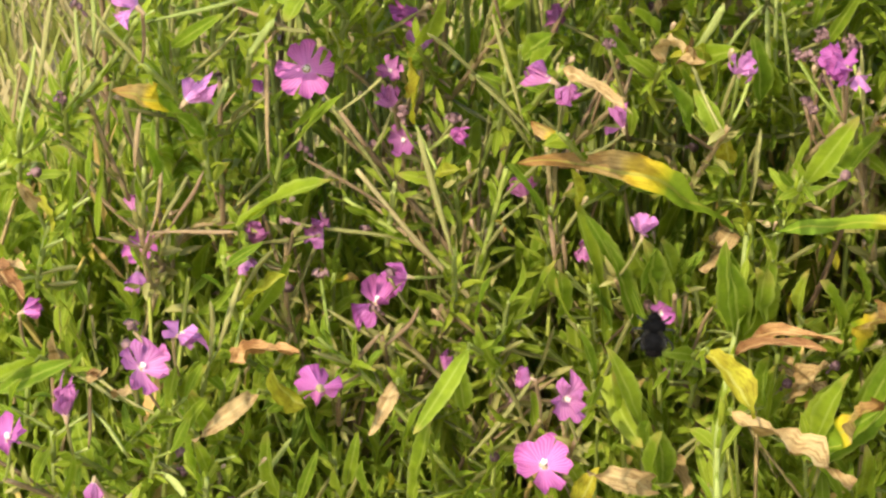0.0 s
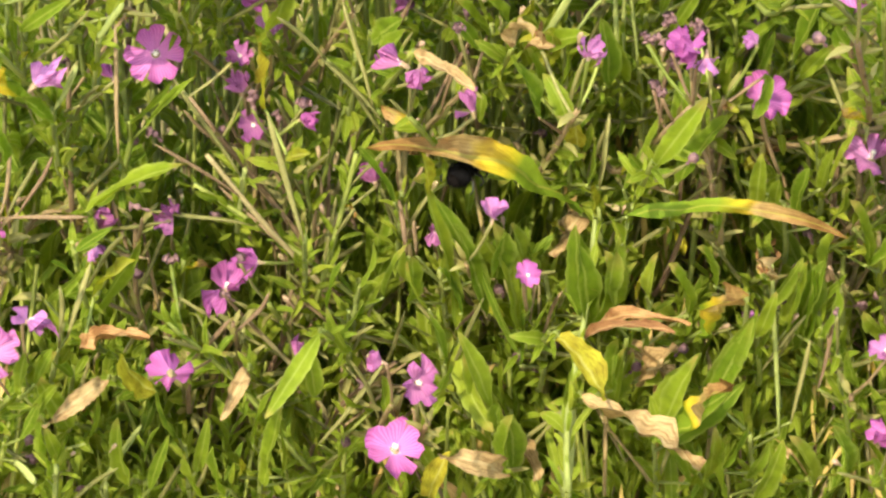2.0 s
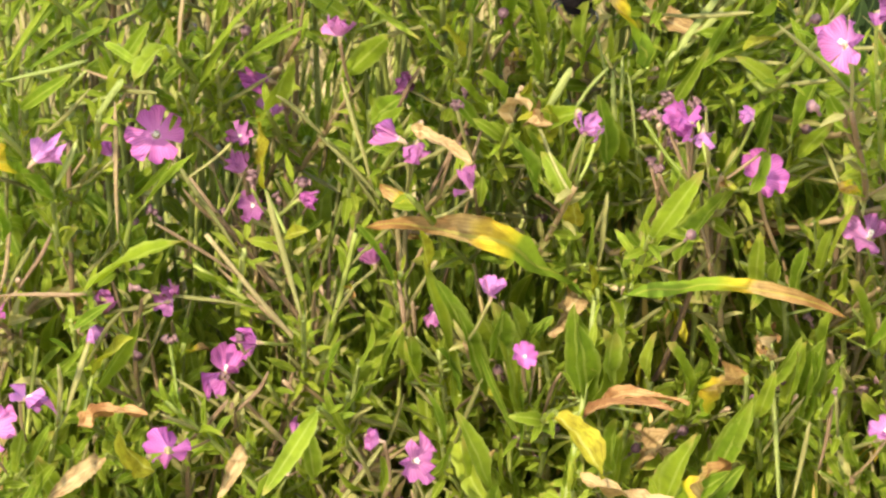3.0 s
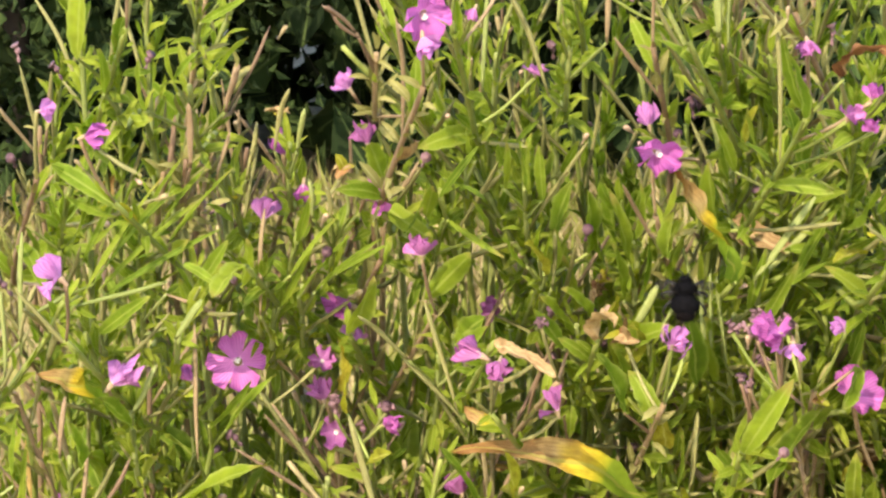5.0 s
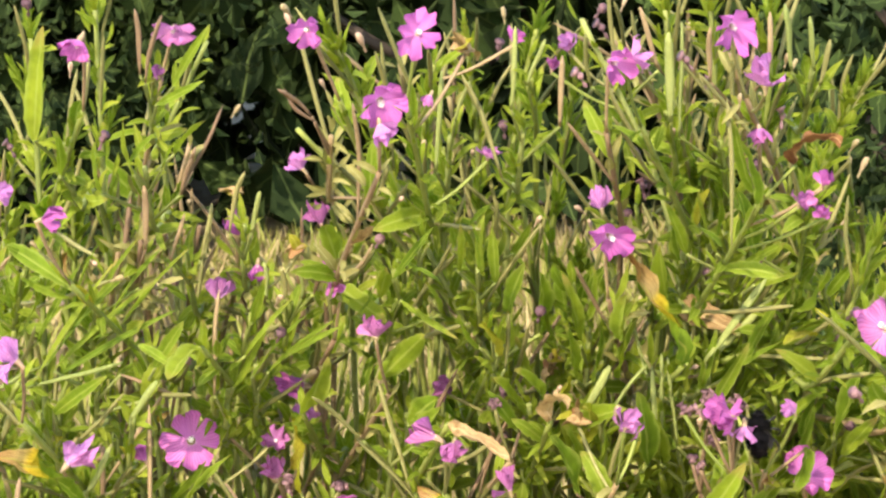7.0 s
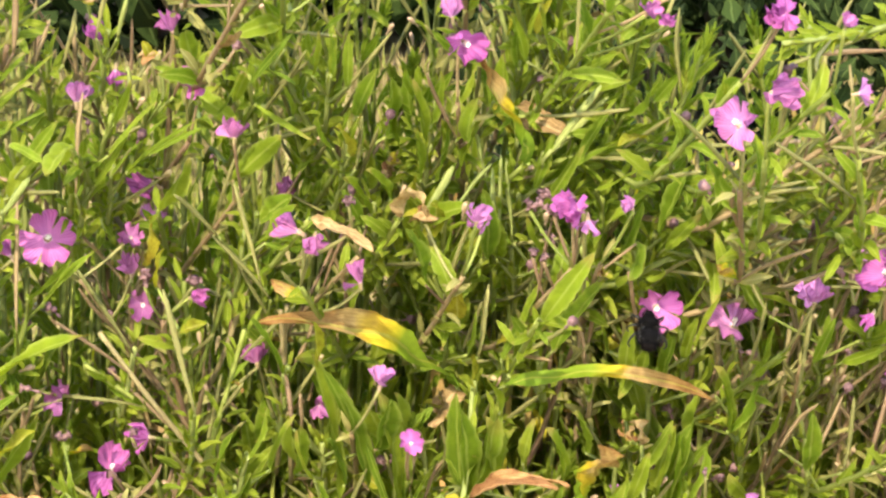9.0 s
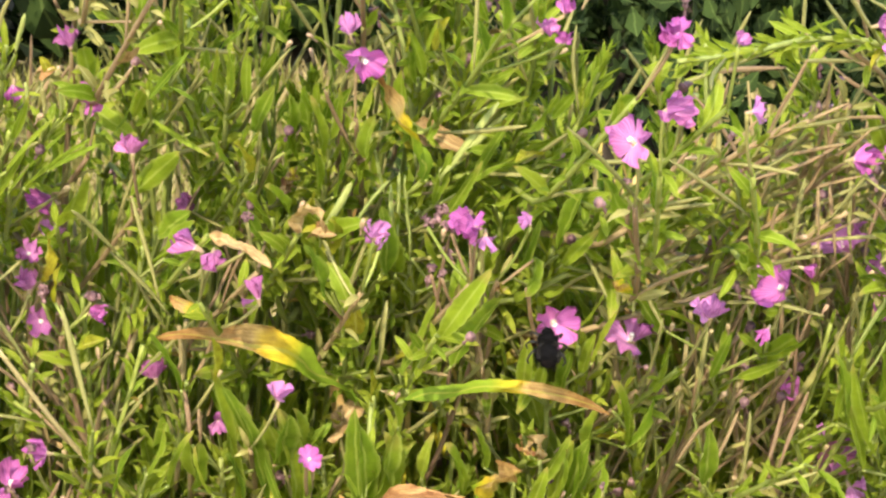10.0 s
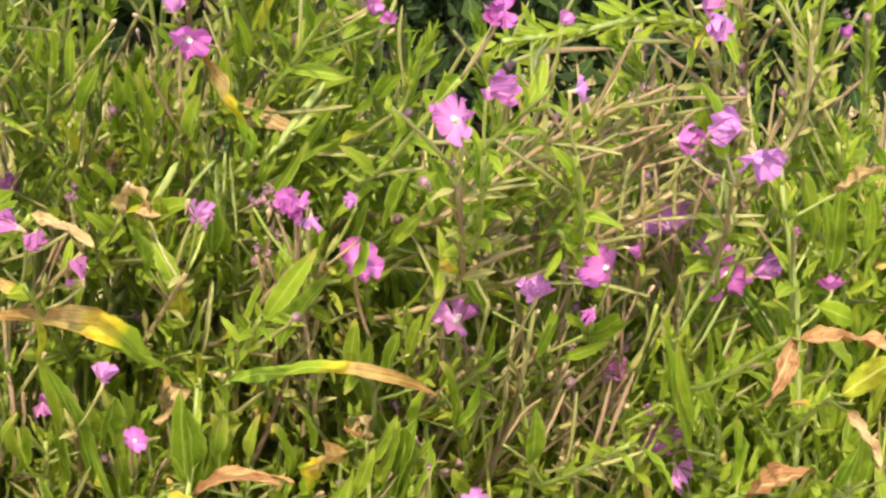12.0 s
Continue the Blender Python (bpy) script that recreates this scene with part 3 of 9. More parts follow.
ground()
grass()
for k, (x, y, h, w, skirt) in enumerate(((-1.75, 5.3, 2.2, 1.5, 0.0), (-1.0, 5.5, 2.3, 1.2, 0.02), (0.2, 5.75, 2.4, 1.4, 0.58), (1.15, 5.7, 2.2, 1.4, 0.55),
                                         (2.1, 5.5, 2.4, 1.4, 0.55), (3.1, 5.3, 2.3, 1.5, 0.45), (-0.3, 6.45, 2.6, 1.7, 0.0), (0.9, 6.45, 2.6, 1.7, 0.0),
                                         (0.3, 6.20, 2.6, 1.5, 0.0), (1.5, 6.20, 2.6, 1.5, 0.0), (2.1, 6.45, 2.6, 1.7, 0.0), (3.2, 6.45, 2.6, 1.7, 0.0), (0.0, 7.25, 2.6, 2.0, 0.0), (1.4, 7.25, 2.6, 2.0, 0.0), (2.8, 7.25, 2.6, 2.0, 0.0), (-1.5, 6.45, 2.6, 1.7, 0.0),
                                         # added low dark shrubs, standing in for the deep shade between the plants
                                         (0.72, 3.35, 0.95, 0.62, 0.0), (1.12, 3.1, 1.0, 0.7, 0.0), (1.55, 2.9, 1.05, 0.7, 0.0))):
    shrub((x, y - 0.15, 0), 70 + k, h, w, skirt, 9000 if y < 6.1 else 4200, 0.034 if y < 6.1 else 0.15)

# ---- willowherb plants, one by one ----
TONES = {"green": STALK, "pale": STALK_PALE, "red": STALK_RED, "dry": STALK_DRY, "dark": STALK}


def herb_label(tone, blooms, blades):
    dry = sum(b[3] in ("dying", "dead", "rust") for b in blades)
    stem = {"green": "green", "pale": "pale green", "red": "reddish", "dry": "straw-coloured", "dark": "dark green"}[tone]
    spent = blooms and all(b[3] in ("wither", "husk") for b in blooms)
    if spent:
        return f"{stem} willowherb with shrivelled dark spent flower heads"
    if blooms and dry:
        return f"{stem} willowherb with pink flowers and withering brown leaves"
    if blooms:
        wilt = all(b[3] in ("dark", "wither", "husk") for b in blooms)
        return f"{stem} willowherb with {'wilting purple' if wilt else 'open pink'} flowers and narrow leaves"
    if dry:
        return f"{stem} willowherb with leaves dying back to brown"
    return f"{stem} willowherb shoot with narrow leaves and seed pods"


def add_blade(ob, at, base, tip, width, kind, droop, twist, seed):
    """A large leaf from base to tip, arching upward between the two."""
    mat = {"green": GREEN, "pale": PALE, "yellow": YELLOW, "dying": DYING, "dead": DEAD, "rust": RUST}[kind]
    dry = kind in ("dead", "rust", "dying")
    a, b = Vector(base) - at, Vector(tip) - at
    chord = (b - a).length
    steps = 20 if dry else 14
    run = sum(math.cos(droop * (i / steps) ** 1.4) for i in range(1, steps + 1)) / steps
    fall = sum(math.sin(droop * (i / steps) ** 1.4) for i in range(1, steps + 1)) / steps
    v, f, uv = leaf_shape(steps, width * math.hypot(run, fall) / chord, droop, 0.45 if dry else 0.55, 0.24 if dry else 0.09, twist, 0.6 if dry else 0.0,
                          random.Random(seed), 0.45, 0.05, (0.5 if kind == "dying" else 0.45) if dry else 0.14)
    mid = Vector(v[-2])
    lean = random.Random(seed + 5)
    face = (0.0, -0.55, 0.83) if kind == "dying" else (0.0, -0.75, 0.65) if dry else (lean.uniform(-0.9, 0.9), -0.6, lean.uniform(-0.2, 1.0))
    rot = frame_of(b - a, face) @ frame_of(mid, (0, 0, 1)).inverted()
    me = mesh_of("blade", [rot @ Vector(q) * (chord / mid.length) + a for q in v], f, mat, uv)
    part("leaf", me, ob, None, {"dying": "leaf withered brown from the tip", "dead": "dry tan leaf", "rust": "rust-brown curled leaf", "yellow": "yellowed leaf"}.get(kind, ""))


def add_withered(ob, at, size, rng):
    """A spent flower head: dark purple-brown shrivelled blooms in a tuft."""
    for k in range(5):
        way = Vector((rng.uniform(-0.8, 0.8), rng.uniform(-0.8, 0.3), rng.uniform(0.1, 1.0)))
        ln = size * rng.uniform(0.45, 0.75)
        part("withered_bloom", DARK_BUD_MESH, ob, place(at - way.normalized() * ln * 0.4, frame_of(way, (0, -1, 0)), (ln * 1.1, ln, ln * 1.1)))


def add_husk(ob, at, size, rng):
    """Small curled dry leaves round a spent shoot tip."""
    for k in range(4):
        way = Vector((math.cos(k * 1.7 + rng.uniform(-0.4, 0.4)), rng.uniform(-0.8, 0.2), rng.uniform(-0.3, 0.9)))
        add_leaf(ob, at - way.normalized() * size * 0.3, way, size * rng.uniform(0.7, 1.0), rng.uniform(1.6, 2.4), rng.choice(("dead", "dead", "rust", "yellow")), (0, -0.6, 0.8), rng)


def herb(points, seed, leaves, pods, tone, leaf_len, leaf_width, blooms=(), blades=(), label="", sticks=()):
    """One plant: its stem runs from the ground through the points; flowers sit on slender pods that leave the stem."""
    rng = random.Random(seed)
    pts = [Vector(p) for p in points]
    first = (pts[1] - pts[0]).normalized()
    at = Vector((pts[0].x + rng.uniform(-0.05, 0.05) - 0.09 * first.x, pts[0].y + rng.uniform(0.22, 0.32), 0.0))
    ob = thing("willowherb_plant", at, label or herb_label(tone, blooms, blades), "plant", "willowherb plants")
    below = pts[0] - first * 0.05 + Vector((0, 0.08, -0.05 * (1 - first.z)))
    local = [Vector((0, 0, 0)), Vector(((below.x - at.x) * 0.45, (below.y - at.y) * 0.5, below.z * 0.6)), below - at, *[p - at for p in pts]]
    low = 2.6 / (len(local) - 1)
    part("stem", tube_mesh("stem", local, 0.0017 if leaf_width < 1.25 else 0.0021, 0.0011, TONES[tone], 7, 7), ob)
    path = smooth_path(local, 9)
    upper = [q for q in path if q.z > (pts[0] - at).z * 0.8] or path
    for i, (p, d, s) in enumerate(spread(path, leaves, max(0.25, low - 0.3), 0.99)):
        ln = (leaf_len[1] + (leaf_len[0] - leaf_len[1]) * s) * rng.uniform(0.6, 1.05)
        way = around(d, i * 2.4 + rng.uniform(-0.5, 0.5), rng.uniform(0.2, 0.8))
        odds = {"green": (12, 5, 0.3, 0.1, 0.1), "pale": (4, 12, 0.3, 0.1, 0.1), "red": (8, 5, 0.3, 0.3, 0.4), "dry": (4, 4, 0.3, 0.5, 1), "dark": (14, 0.5, 0, 0, 0)}[tone]
        kind = rng.choices(("green", "pale", "yellow", "dying", "dead"), odds)[0]
        add_leaf(ob, p, way, ln, leaf_width * rng.uniform(0.85, 1.3), kind, d, rng)
    if leaves >= 2:
        add_fringe(ob, path, {"green": 84, "pale": 84, "dark": 84, "red": 40, "dry": 28}[tone] if leaves >= 12 else 34, max(0.3, low - 0.12), (0.009, 0.021),
                   {"green": SHEAF, "pale": SHEAF_PALE, "dark": SHEAF, "red": SHEAF_OLIVE, "dry": SHEAF_OLIVE}[tone], rng)
    if leaves >= 19 and tone in ("green", "pale", "dark"):
        add_tips(ob, path, 5, low + 0.02, tone == "pale", rng)
    for i, (p, d, s) in enumerate(spread(path, pods, low, 0.97)):
        way = around(d, i * 2.2 + rng.uniform(-0.6, 0.6), rng.uniform(0.2, 0.6))
        ln = rng.uniform(0.035, 0.065)
        add_pod(ob, p, way, ln, tone in ("red", "dry") and rng.random() < 0.6, rng)
        if rng.random() < 0.25:
            part("bud", BUD_MESH, ob, place(p + way * ln, frame_of(way, (0, 0, 1)), (rng.uniform(0.006, 0.01),) * 3))
        elif rng.random() < 0.2:
            part("withered_bloom", DARK_BUD_MESH, ob, place(p + way * ln, frame_of(way, (0, 0, 1)), (0.009,) * 3))
    for centre, size, facing, kind, opening in blooms:
        c, z = Vector(centre) - at, Vector(facing)
        if kind == "wither":
            add_withered(ob, c, size, rng)
        elif kind == "husk":
            add_husk(ob, c, size, rng)
        else:
            add_flower(ob, c, z, size * (0.95 + 0.62 * (1 - opening)), kind, opening, rng.uniform(0, 1.5), 4, rng)
        foot = c - z * size * 0.22
        start = min(upper, key=lambda q: (q - c).length + (0.05 if q.z > c.z - 0.015 else 0))
        bend = start.lerp(foot, 0.5) + Vector((0, 0, -0.001)) - z * 0.001
        part("flower_stalk", tube_mesh("flower stalk", [start, bend, foot], 0.0006, 0.0008, rng.choice((STALK_RED, POD, STALK)), 6, 4), ob)
    for base, tip, thick, red in sticks:
        b, e = Vector(base) - at, Vector(tip) - at
        start = min(path, key=lambda q: (q - b).length + 2.0 * max(0.0, q.z - b.z + 0.018))
        add_pod(ob, b, e - b, (e - b).length, red, rng, thick)
        if (start - b).length > 0.004:
            part("pod_stalk", tube_mesh("pod stalk", [start, start.lerp(b, 0.55), b], 0.0007, 0.0006, TONES[tone], 5, 3), ob)
    for k, (base, tip, width, kind, droop, twist) in enumerate(blades):
        add_blade(ob, at, base, tip, width, kind, droop, twist, seed * 7 + k)
        b = Vector(base) - at
        start = min(path, key=lambda q: (q - b).length + 2.0 * max(0.0, q.z - b.z + 0.014))
        if (start - b).length > 0.006:
            part("leaf_stalk", tube_mesh("leaf stalk", [start, start.lerp(b, 0.5), b], 0.0008, 0.0006, TONES[tone], 6, 4), ob)
    return ob


# ---- the plants that stand in front ----
herb([(-0.192, 1.22, 0.798), (-0.185, 1.185, 0.93), (-0.18, 1.15, 1.027)], 500, 27, 6, 'pale', (0.014, 0.034), 1.38)
herb([(-0.167, 1.27, 0.805), (-0.163, 1.235, 0.946), (-0.159, 1.2, 1.033)], 501, 23, 7, 'pale', (0.014, 0.034), 1.15)
herb([(-0.155, 1.29, 0.827), (-0.159, 1.267, 0.919), (-0.134, 1.243, 0.972), (-0.113, 1.22, 1.013)], 502, 8, 3, 'pale', (0.014, 0.034), 1.15)
herb([(-0.149, 1.32, 0.79), (-0.134, 1.285, 0.868), (-0.122, 1.25, 0.925)], 503, 1, 9, 'red', (0.014, 0.034), 0.92)
herb([(-0.167, 1.29, 0.799), (-0.149, 1.255, 0.884), (-0.122, 1.22, 0.968)], 504, 8, 7, 'red', (0.012, 0.028), 0.92)
herb([(0.034, 1.17, 0.814), (0.006, 1.147, 0.888), (-0.039, 1.123, 0.954), (-0.068, 1.1, 0.992)], 505, 1, 4, 'green', (0.014, 0.034), 0.92,
     blooms=[((-0.011, 1.15, 0.87), 0.0100, (-0.016, -0.914, 0.406), 'dark', 0.30), ((0.035, 1.14, 0.886), 0.0106, (-0.263, -0.566, 0.781), 'husk', 0.50), ((0.033, 1.14, 0.881), 0.0094, (0.039, -0.568, 0.822), 'husk', 0.50)])
herb([(-0.001, 1.17, 0.875), (-0.015, 1.147, 0.925), (-0.018, 1.123, 0.979), (-0.013, 1.1, 1.017)], 506, 17, 9, 'green', (0.014, 0.034), 0.92,
     blooms=[((0.019, 1.1, 1.025), 0.0077, (0.137, -0.533, 0.835), 'pink', 0.15)])
herb([(0.001, 1.15, 0.895), (-0.026, 1.127, 0.955), (-0.042, 1.103, 1.001), (-0.052, 1.08, 1.029)], 507, 27, 7, 'pale', (0.014, 0.034), 0.92,
     blades=[((-0.001, 1.14, 0.907), (0.014, 1.115, 0.946), 0.0096, 'pale', 0.20, 0.00), ((-0.011, 1.14, 0.927), (0.001, 1.115, 0.949), 0.0096, 'pale', 0.20, 0.00)])
herb([(0.019, 1.27, 0.823), (0.017, 1.247, 0.909), (0.023, 1.223, 0.975), (0.032, 1.2, 1.02)], 508, 34, 10, 'green', (0.014, 0.034), 1.03)
herb([(-0.002, 1.27, 0.824), (0.005, 1.247, 0.909), (0.005, 1.223, 0.97), (0.001, 1.2, 1.013)], 509, 34, 9, 'pale', (0.014, 0.034), 1.03)
herb([(0.041, 1.29, 0.807), (0.039, 1.267, 0.905), (0.046, 1.243, 0.966), (0.051, 1.22, 1.005)], 510, 27, 9, 'green', (0.014, 0.034), 1.03)
herb([(0.094, 1.15, 0.874), (0.078, 1.115, 0.962), (0.045, 1.08, 1.036)], 511, 8, 4, 'pale', (0.014, 0.034), 0.92,
     blooms=[((0.041, 1.1, 1.022), 0.0104, (-0.059, -0.625, 0.778), 'pale', 0.30), ((0.034, 1.1, 1.014), 0.0073, (0.14, -0.424, 0.895), 'pink', 0.20)])
herb([(0.094, 1.17, 0.838), (0.096, 1.147, 0.937), (0.086, 1.123, 0.989), (0.079, 1.1, 1.037)], 512, 34, 10, 'pale', (0.014, 0.034), 1.15)
herb([(0.098, 1.17, 0.838), (0.101, 1.147, 0.937), (0.101, 1.123, 0.995), (0.097, 1.1, 1.039)], 513, 27, 10, 'pale', (0.014, 0.034), 1.15)
herb([(0.113, 1.17, 0.838), (0.115, 1.147, 0.927), (0.122, 1.123, 0.988), (0.121, 1.1, 1.034)], 514, 27, 12, 'green', (0.014, 0.034), 1.15)
herb([(0.093, 1.15, 0.874), (0.125, 1.127, 0.917), (0.144, 1.103, 0.975), (0.154, 1.08, 1.009)], 515, 27, 9, 'green', (0.014, 0.034), 1.03)
herb([(0.042, 1.25, 0.839), (0.043, 1.215, 0.879), (0.048, 1.18, 0.919)], 516, 27, 1, 'dark', (0.014, 0.034), 1.38)
herb([(-0.211, 1.27, 0.792), (-0.173, 1.235, 0.878), (-0.131, 1.2, 0.944)], 517, 23, 6, 'green', (0.014, 0.034), 0.92)
herb([(-0.101, 1.37, 0.758), (-0.09, 1.335, 0.831), (-0.07, 1.3, 0.9)], 518, 17, 9, 'red', (0.014, 0.034), 0.92)
herb([(-0.144, 1.27, 0.788), (-0.13, 1.235, 0.862), (-0.115, 1.2, 0.901)], 519, 17, 6, 'pale', (0.014, 0.034), 1.26)
herb([(0.148, 1.22, 0.792), (0.148, 1.185, 0.899), (0.146, 1.15, 0.979)], 520, 20, 8, 'green', (0.014, 0.034), 1.03)
herb([(-0.224, 1.32, 0.792), (-0.218, 1.285, 0.898), (-0.205, 1.25, 0.962)], 521, 24, 7, 'pale', (0.014, 0.032), 1.1)
herb([(-0.196, 1.3, 0.797), (-0.182, 1.265, 0.901), (-0.178, 1.23, 0.962)], 522, 24, 6, 'green', (0.014, 0.032), 1.1)
herb([(-0.129, 1.37, 0.758), (-0.115, 1.335, 0.834), (-0.1, 1.3, 0.885)], 523, 1, 6, 'red', (0.014, 0.03), 0.9)
herb([(-0.135, 1.37, 0.758), (-0.142, 1.335, 0.855), (-0.15, 1.3, 0.926)], 524, 18, 9, 'dry', (0.014, 0.03), 0.9)
herb([(-0.066, 1.37, 0.757), (-0.074, 1.335, 0.831), (-0.081, 1.3, 0.895)], 525, 16, 8, 'red', (0.014, 0.03), 0.9)
herb([(-0.029, 1.29, 0.808), (-0.032, 1.255, 0.882), (-0.035, 1.22, 0.926)], 526, 26, 6, 'pale', (0.014, 0.032), 1.1)
herb([(0.017, 1.3, 0.821), (-0.008, 1.265, 0.906), (-0.01, 1.23, 0.962)], 527, 10, 8, 'green', (0.014, 0.034), 1.1)
herb([(0.06, 1.29, 0.801), (0.035, 1.255, 0.87), (0.025, 1.22, 0.937)], 528, 10, 8, 'green', (0.014, 0.034), 1.1)
herb([(0.07, 1.29, 0.801), (0.069, 1.255, 0.88), (0.055, 1.22, 0.962)], 529, 10, 9, 'pale', (0.014, 0.034), 1.1)
herb([(0.088, 1.27, 0.806), (0.083, 1.235, 0.884), (0.074, 1.2, 0.94)], 530, 10, 9, 'green', (0.014, 0.034), 1.1)
herb([(0.125, 1.27, 0.805), (0.111, 1.235, 0.894), (0.115, 1.2, 0.972)], 531, 10, 9, 'pale', (0.014, 0.034), 1.1)
herb([(0.146, 1.25, 0.799), (0.137, 1.215, 0.888), (0.14, 1.18, 0.96)], 532, 10, 9, 'green', (0.014, 0.034), 1.1)
herb([(0.173, 1.25, 0.791), (0.167, 1.215, 0.892), (0.156, 1.18, 0.993)], 533, 10, 9, 'pale', (0.014, 0.034), 1.1)
herb([(0.099, 1.27, 0.865), (0.101, 1.235, 0.951), (0.093, 1.2, 1.006)], 534, 18, 12, 'red', (0.014, 0.03), 0.9)
herb([(0.125, 1.27, 0.865), (0.126, 1.235, 0.951), (0.115, 1.2, 1.006)], 535, 18, 12, 'red', (0.014, 0.03), 0.9)
herb([(0.009, 1.29, 0.862), (0, 1.255, 0.939), (-0.007, 1.22, 0.986)], 536, 14, 10, 'dry', (0.014, 0.03), 0.9)
herb([(0.228, 1.23, 0.782), (0.222, 1.195, 0.86), (0.203, 1.16, 0.937)], 537, 26, 8, 'green', (0.0119, 0.0289), 1.1)
herb([(0.127, 1.21, 0.83), (0.125, 1.175, 0.898), (0.11, 1.14, 0.955)], 538, 26, 8, 'pale', (0.0119, 0.0289), 1.1)
herb([(0.295, 1.23, 0.821), (0.288, 1.195, 0.892), (0.267, 1.16, 0.947)], 539, 26, 7, 'green', (0.0119, 0.0289), 1.1,
     blooms=[((0.288, 1.12, 0.852), 0.0240, (-0.387, -0.319, 0.865), 'pale', 0.40)])
herb([(0.414, 1.23, 0.819), (0.405, 1.195, 0.891), (0.391, 1.16, 0.947)], 540, 26, 7, 'pale', (0.0119, 0.0289), 1.1)
herb([(0.18, 1.23, 0.823), (0.177, 1.195, 0.893), (0.161, 1.16, 0.948)], 541, 24, 7, 'green', (0.0119, 0.0289), 1.1)
herb([(0.122, 1.25, 0.82), (0.118, 1.215, 0.89), (0.107, 1.18, 0.945)], 542, 35, 7, 'pale', (0.0119, 0.0289), 1.1)
herb([(0.067, 1.23, 0.602), (0.069, 1.207, 0.685), (0.074, 1.183, 0.768), (0.077, 1.16, 0.816)], 543, 22, 2, 'green', (0.02125, 0.0425), 1.1)
herb([(0.077, 1.26, 0.715), (0.055, 1.225, 0.797), (0.015, 1.19, 0.859)], 544, 22, 3, 'green', (0.02125, 0.0425), 0.8)
herb([(0.042, 1.19, 0.622), (-0.001, 1.167, 0.692), (-0.051, 1.143, 0.752), (-0.103, 1.12, 0.801)], 545, 16, 5, 'green', (0.02125, 0.0425), 0.7,
     blooms=[((-0.076, 1.094, 0.775), 0.0119, (-0.856, -0.439, 0.273), 'pink', 0.30)])
herb([(-0.035, 1.19, 0.676), (-0.056, 1.155, 0.755), (-0.069, 1.12, 0.821)], 546, 12, 6, 'red', (0.017, 0.034), 0.7,
     blooms=[((-0.077, 1.12, 0.828), 0.0134, (-0.078, -0.997, -0.002), 'dark', 0.40), ((-0.056, 1.1, 0.836), 0.0110, (0.603, -0.744, 0.287), 'pink', 0.40), ((-0.076, 1.1, 0.844), 0.0136, (0.068, -0.019, 0.997), 'wither', 0.50), ((-0.055, 1.1, 0.843), 0.0104, (0.176, -0.313, 0.933), 'wither', 0.50)])
herb([(-0.019, 1.19, 0.658), (-0.049, 1.155, 0.745), (-0.104, 1.12, 0.84)], 547, 9, 6, 'red', (0.017, 0.034), 0.7,
     blooms=[((-0.118, 1.13, 0.856), 0.0235, (0.039, -0.934, 0.355), 'pink', 0.88), ((-0.082, 1.12, 0.858), 0.0117, (0.06, -0.96, 0.272), 'dark', 0.50), ((-0.082, 1.12, 0.842), 0.0109, (-0.086, -0.393, 0.916), 'dark', 0.20)])
herb([(-0.268, 1.13, 0.804), (-0.227, 1.107, 0.835), (-0.193, 1.083, 0.875), (-0.178, 1.06, 0.9)], 548, 4, 3, 'green', (0.017, 0.034), 0.7,
     blooms=[((-0.214, 1.08, 0.86), 0.0094, (0.015, -0.356, 0.934), 'wither', 0.50)])
herb([(-0.055, 1.13, 0.659), (-0.087, 1.095, 0.72), (-0.112, 1.06, 0.762)], 549, 12, 3, 'green', (0.017, 0.0425), 0.8,
     blooms=[((-0.109, 1.03, 0.753), 0.0188, (-0.095, 0.986, -0.136), 'pink', 0.62), ((-0.06, 1.1, 0.728), 0.0110, (0.235, -0.156, 0.959), 'dark', 0.25), ((-0.113, 1.1, 0.774), 0.0095, (-0.033, -0.295, 0.955), 'wither', 0.50)],
     blades=[((-0.076, 1.1, 0.667), (-0.066, 1.075, 0.717), 0.0090, 'green', 0.20, 0.00)])
herb([(-0.083, 1.23, 0.74), (-0.081, 1.195, 0.781), (-0.084, 1.16, 0.839)], 550, 12, 8, 'red', (0.017, 0.0425), 0.7,
     blades=[((-0.077, 1.13, 0.843), (-0.074, 1.105, 0.871), 0.0106, 'yellow', 0.20, 0.00)])
herb([(-0.237, 1.25, 0.631), (-0.203, 1.215, 0.747), (-0.177, 1.18, 0.809)], 551, 22, 6, 'green', (0.0255, 0.051), 1.0)
herb([(-0.212, 1.21, 0.686), (-0.182, 1.175, 0.762), (-0.149, 1.14, 0.782)], 552, 12, 5, 'red', (0.017, 0.034), 0.8)
herb([(-0.13, 1.23, 0.61), (-0.119, 1.195, 0.692), (-0.112, 1.16, 0.751)], 553, 19, 2, 'pale', (0.0255, 0.0425), 1.3)
herb([(0.038, 1.17, 0.633), (0.033, 1.147, 0.695), (0.037, 1.123, 0.744), (0.039, 1.1, 0.772)], 554, 25, 3, 'green', (0.0255, 0.051), 1.1,
     blades=[((0.028, 1.12, 0.683), (0.011, 1.095, 0.732), 0.0116, 'green', 0.30, 0.00)])
herb([(0.121, 1.21, 0.612), (0.102, 1.175, 0.682), (0.115, 1.14, 0.736)], 555, 19, 1, 'green', (0.034, 0.0595), 1.5)
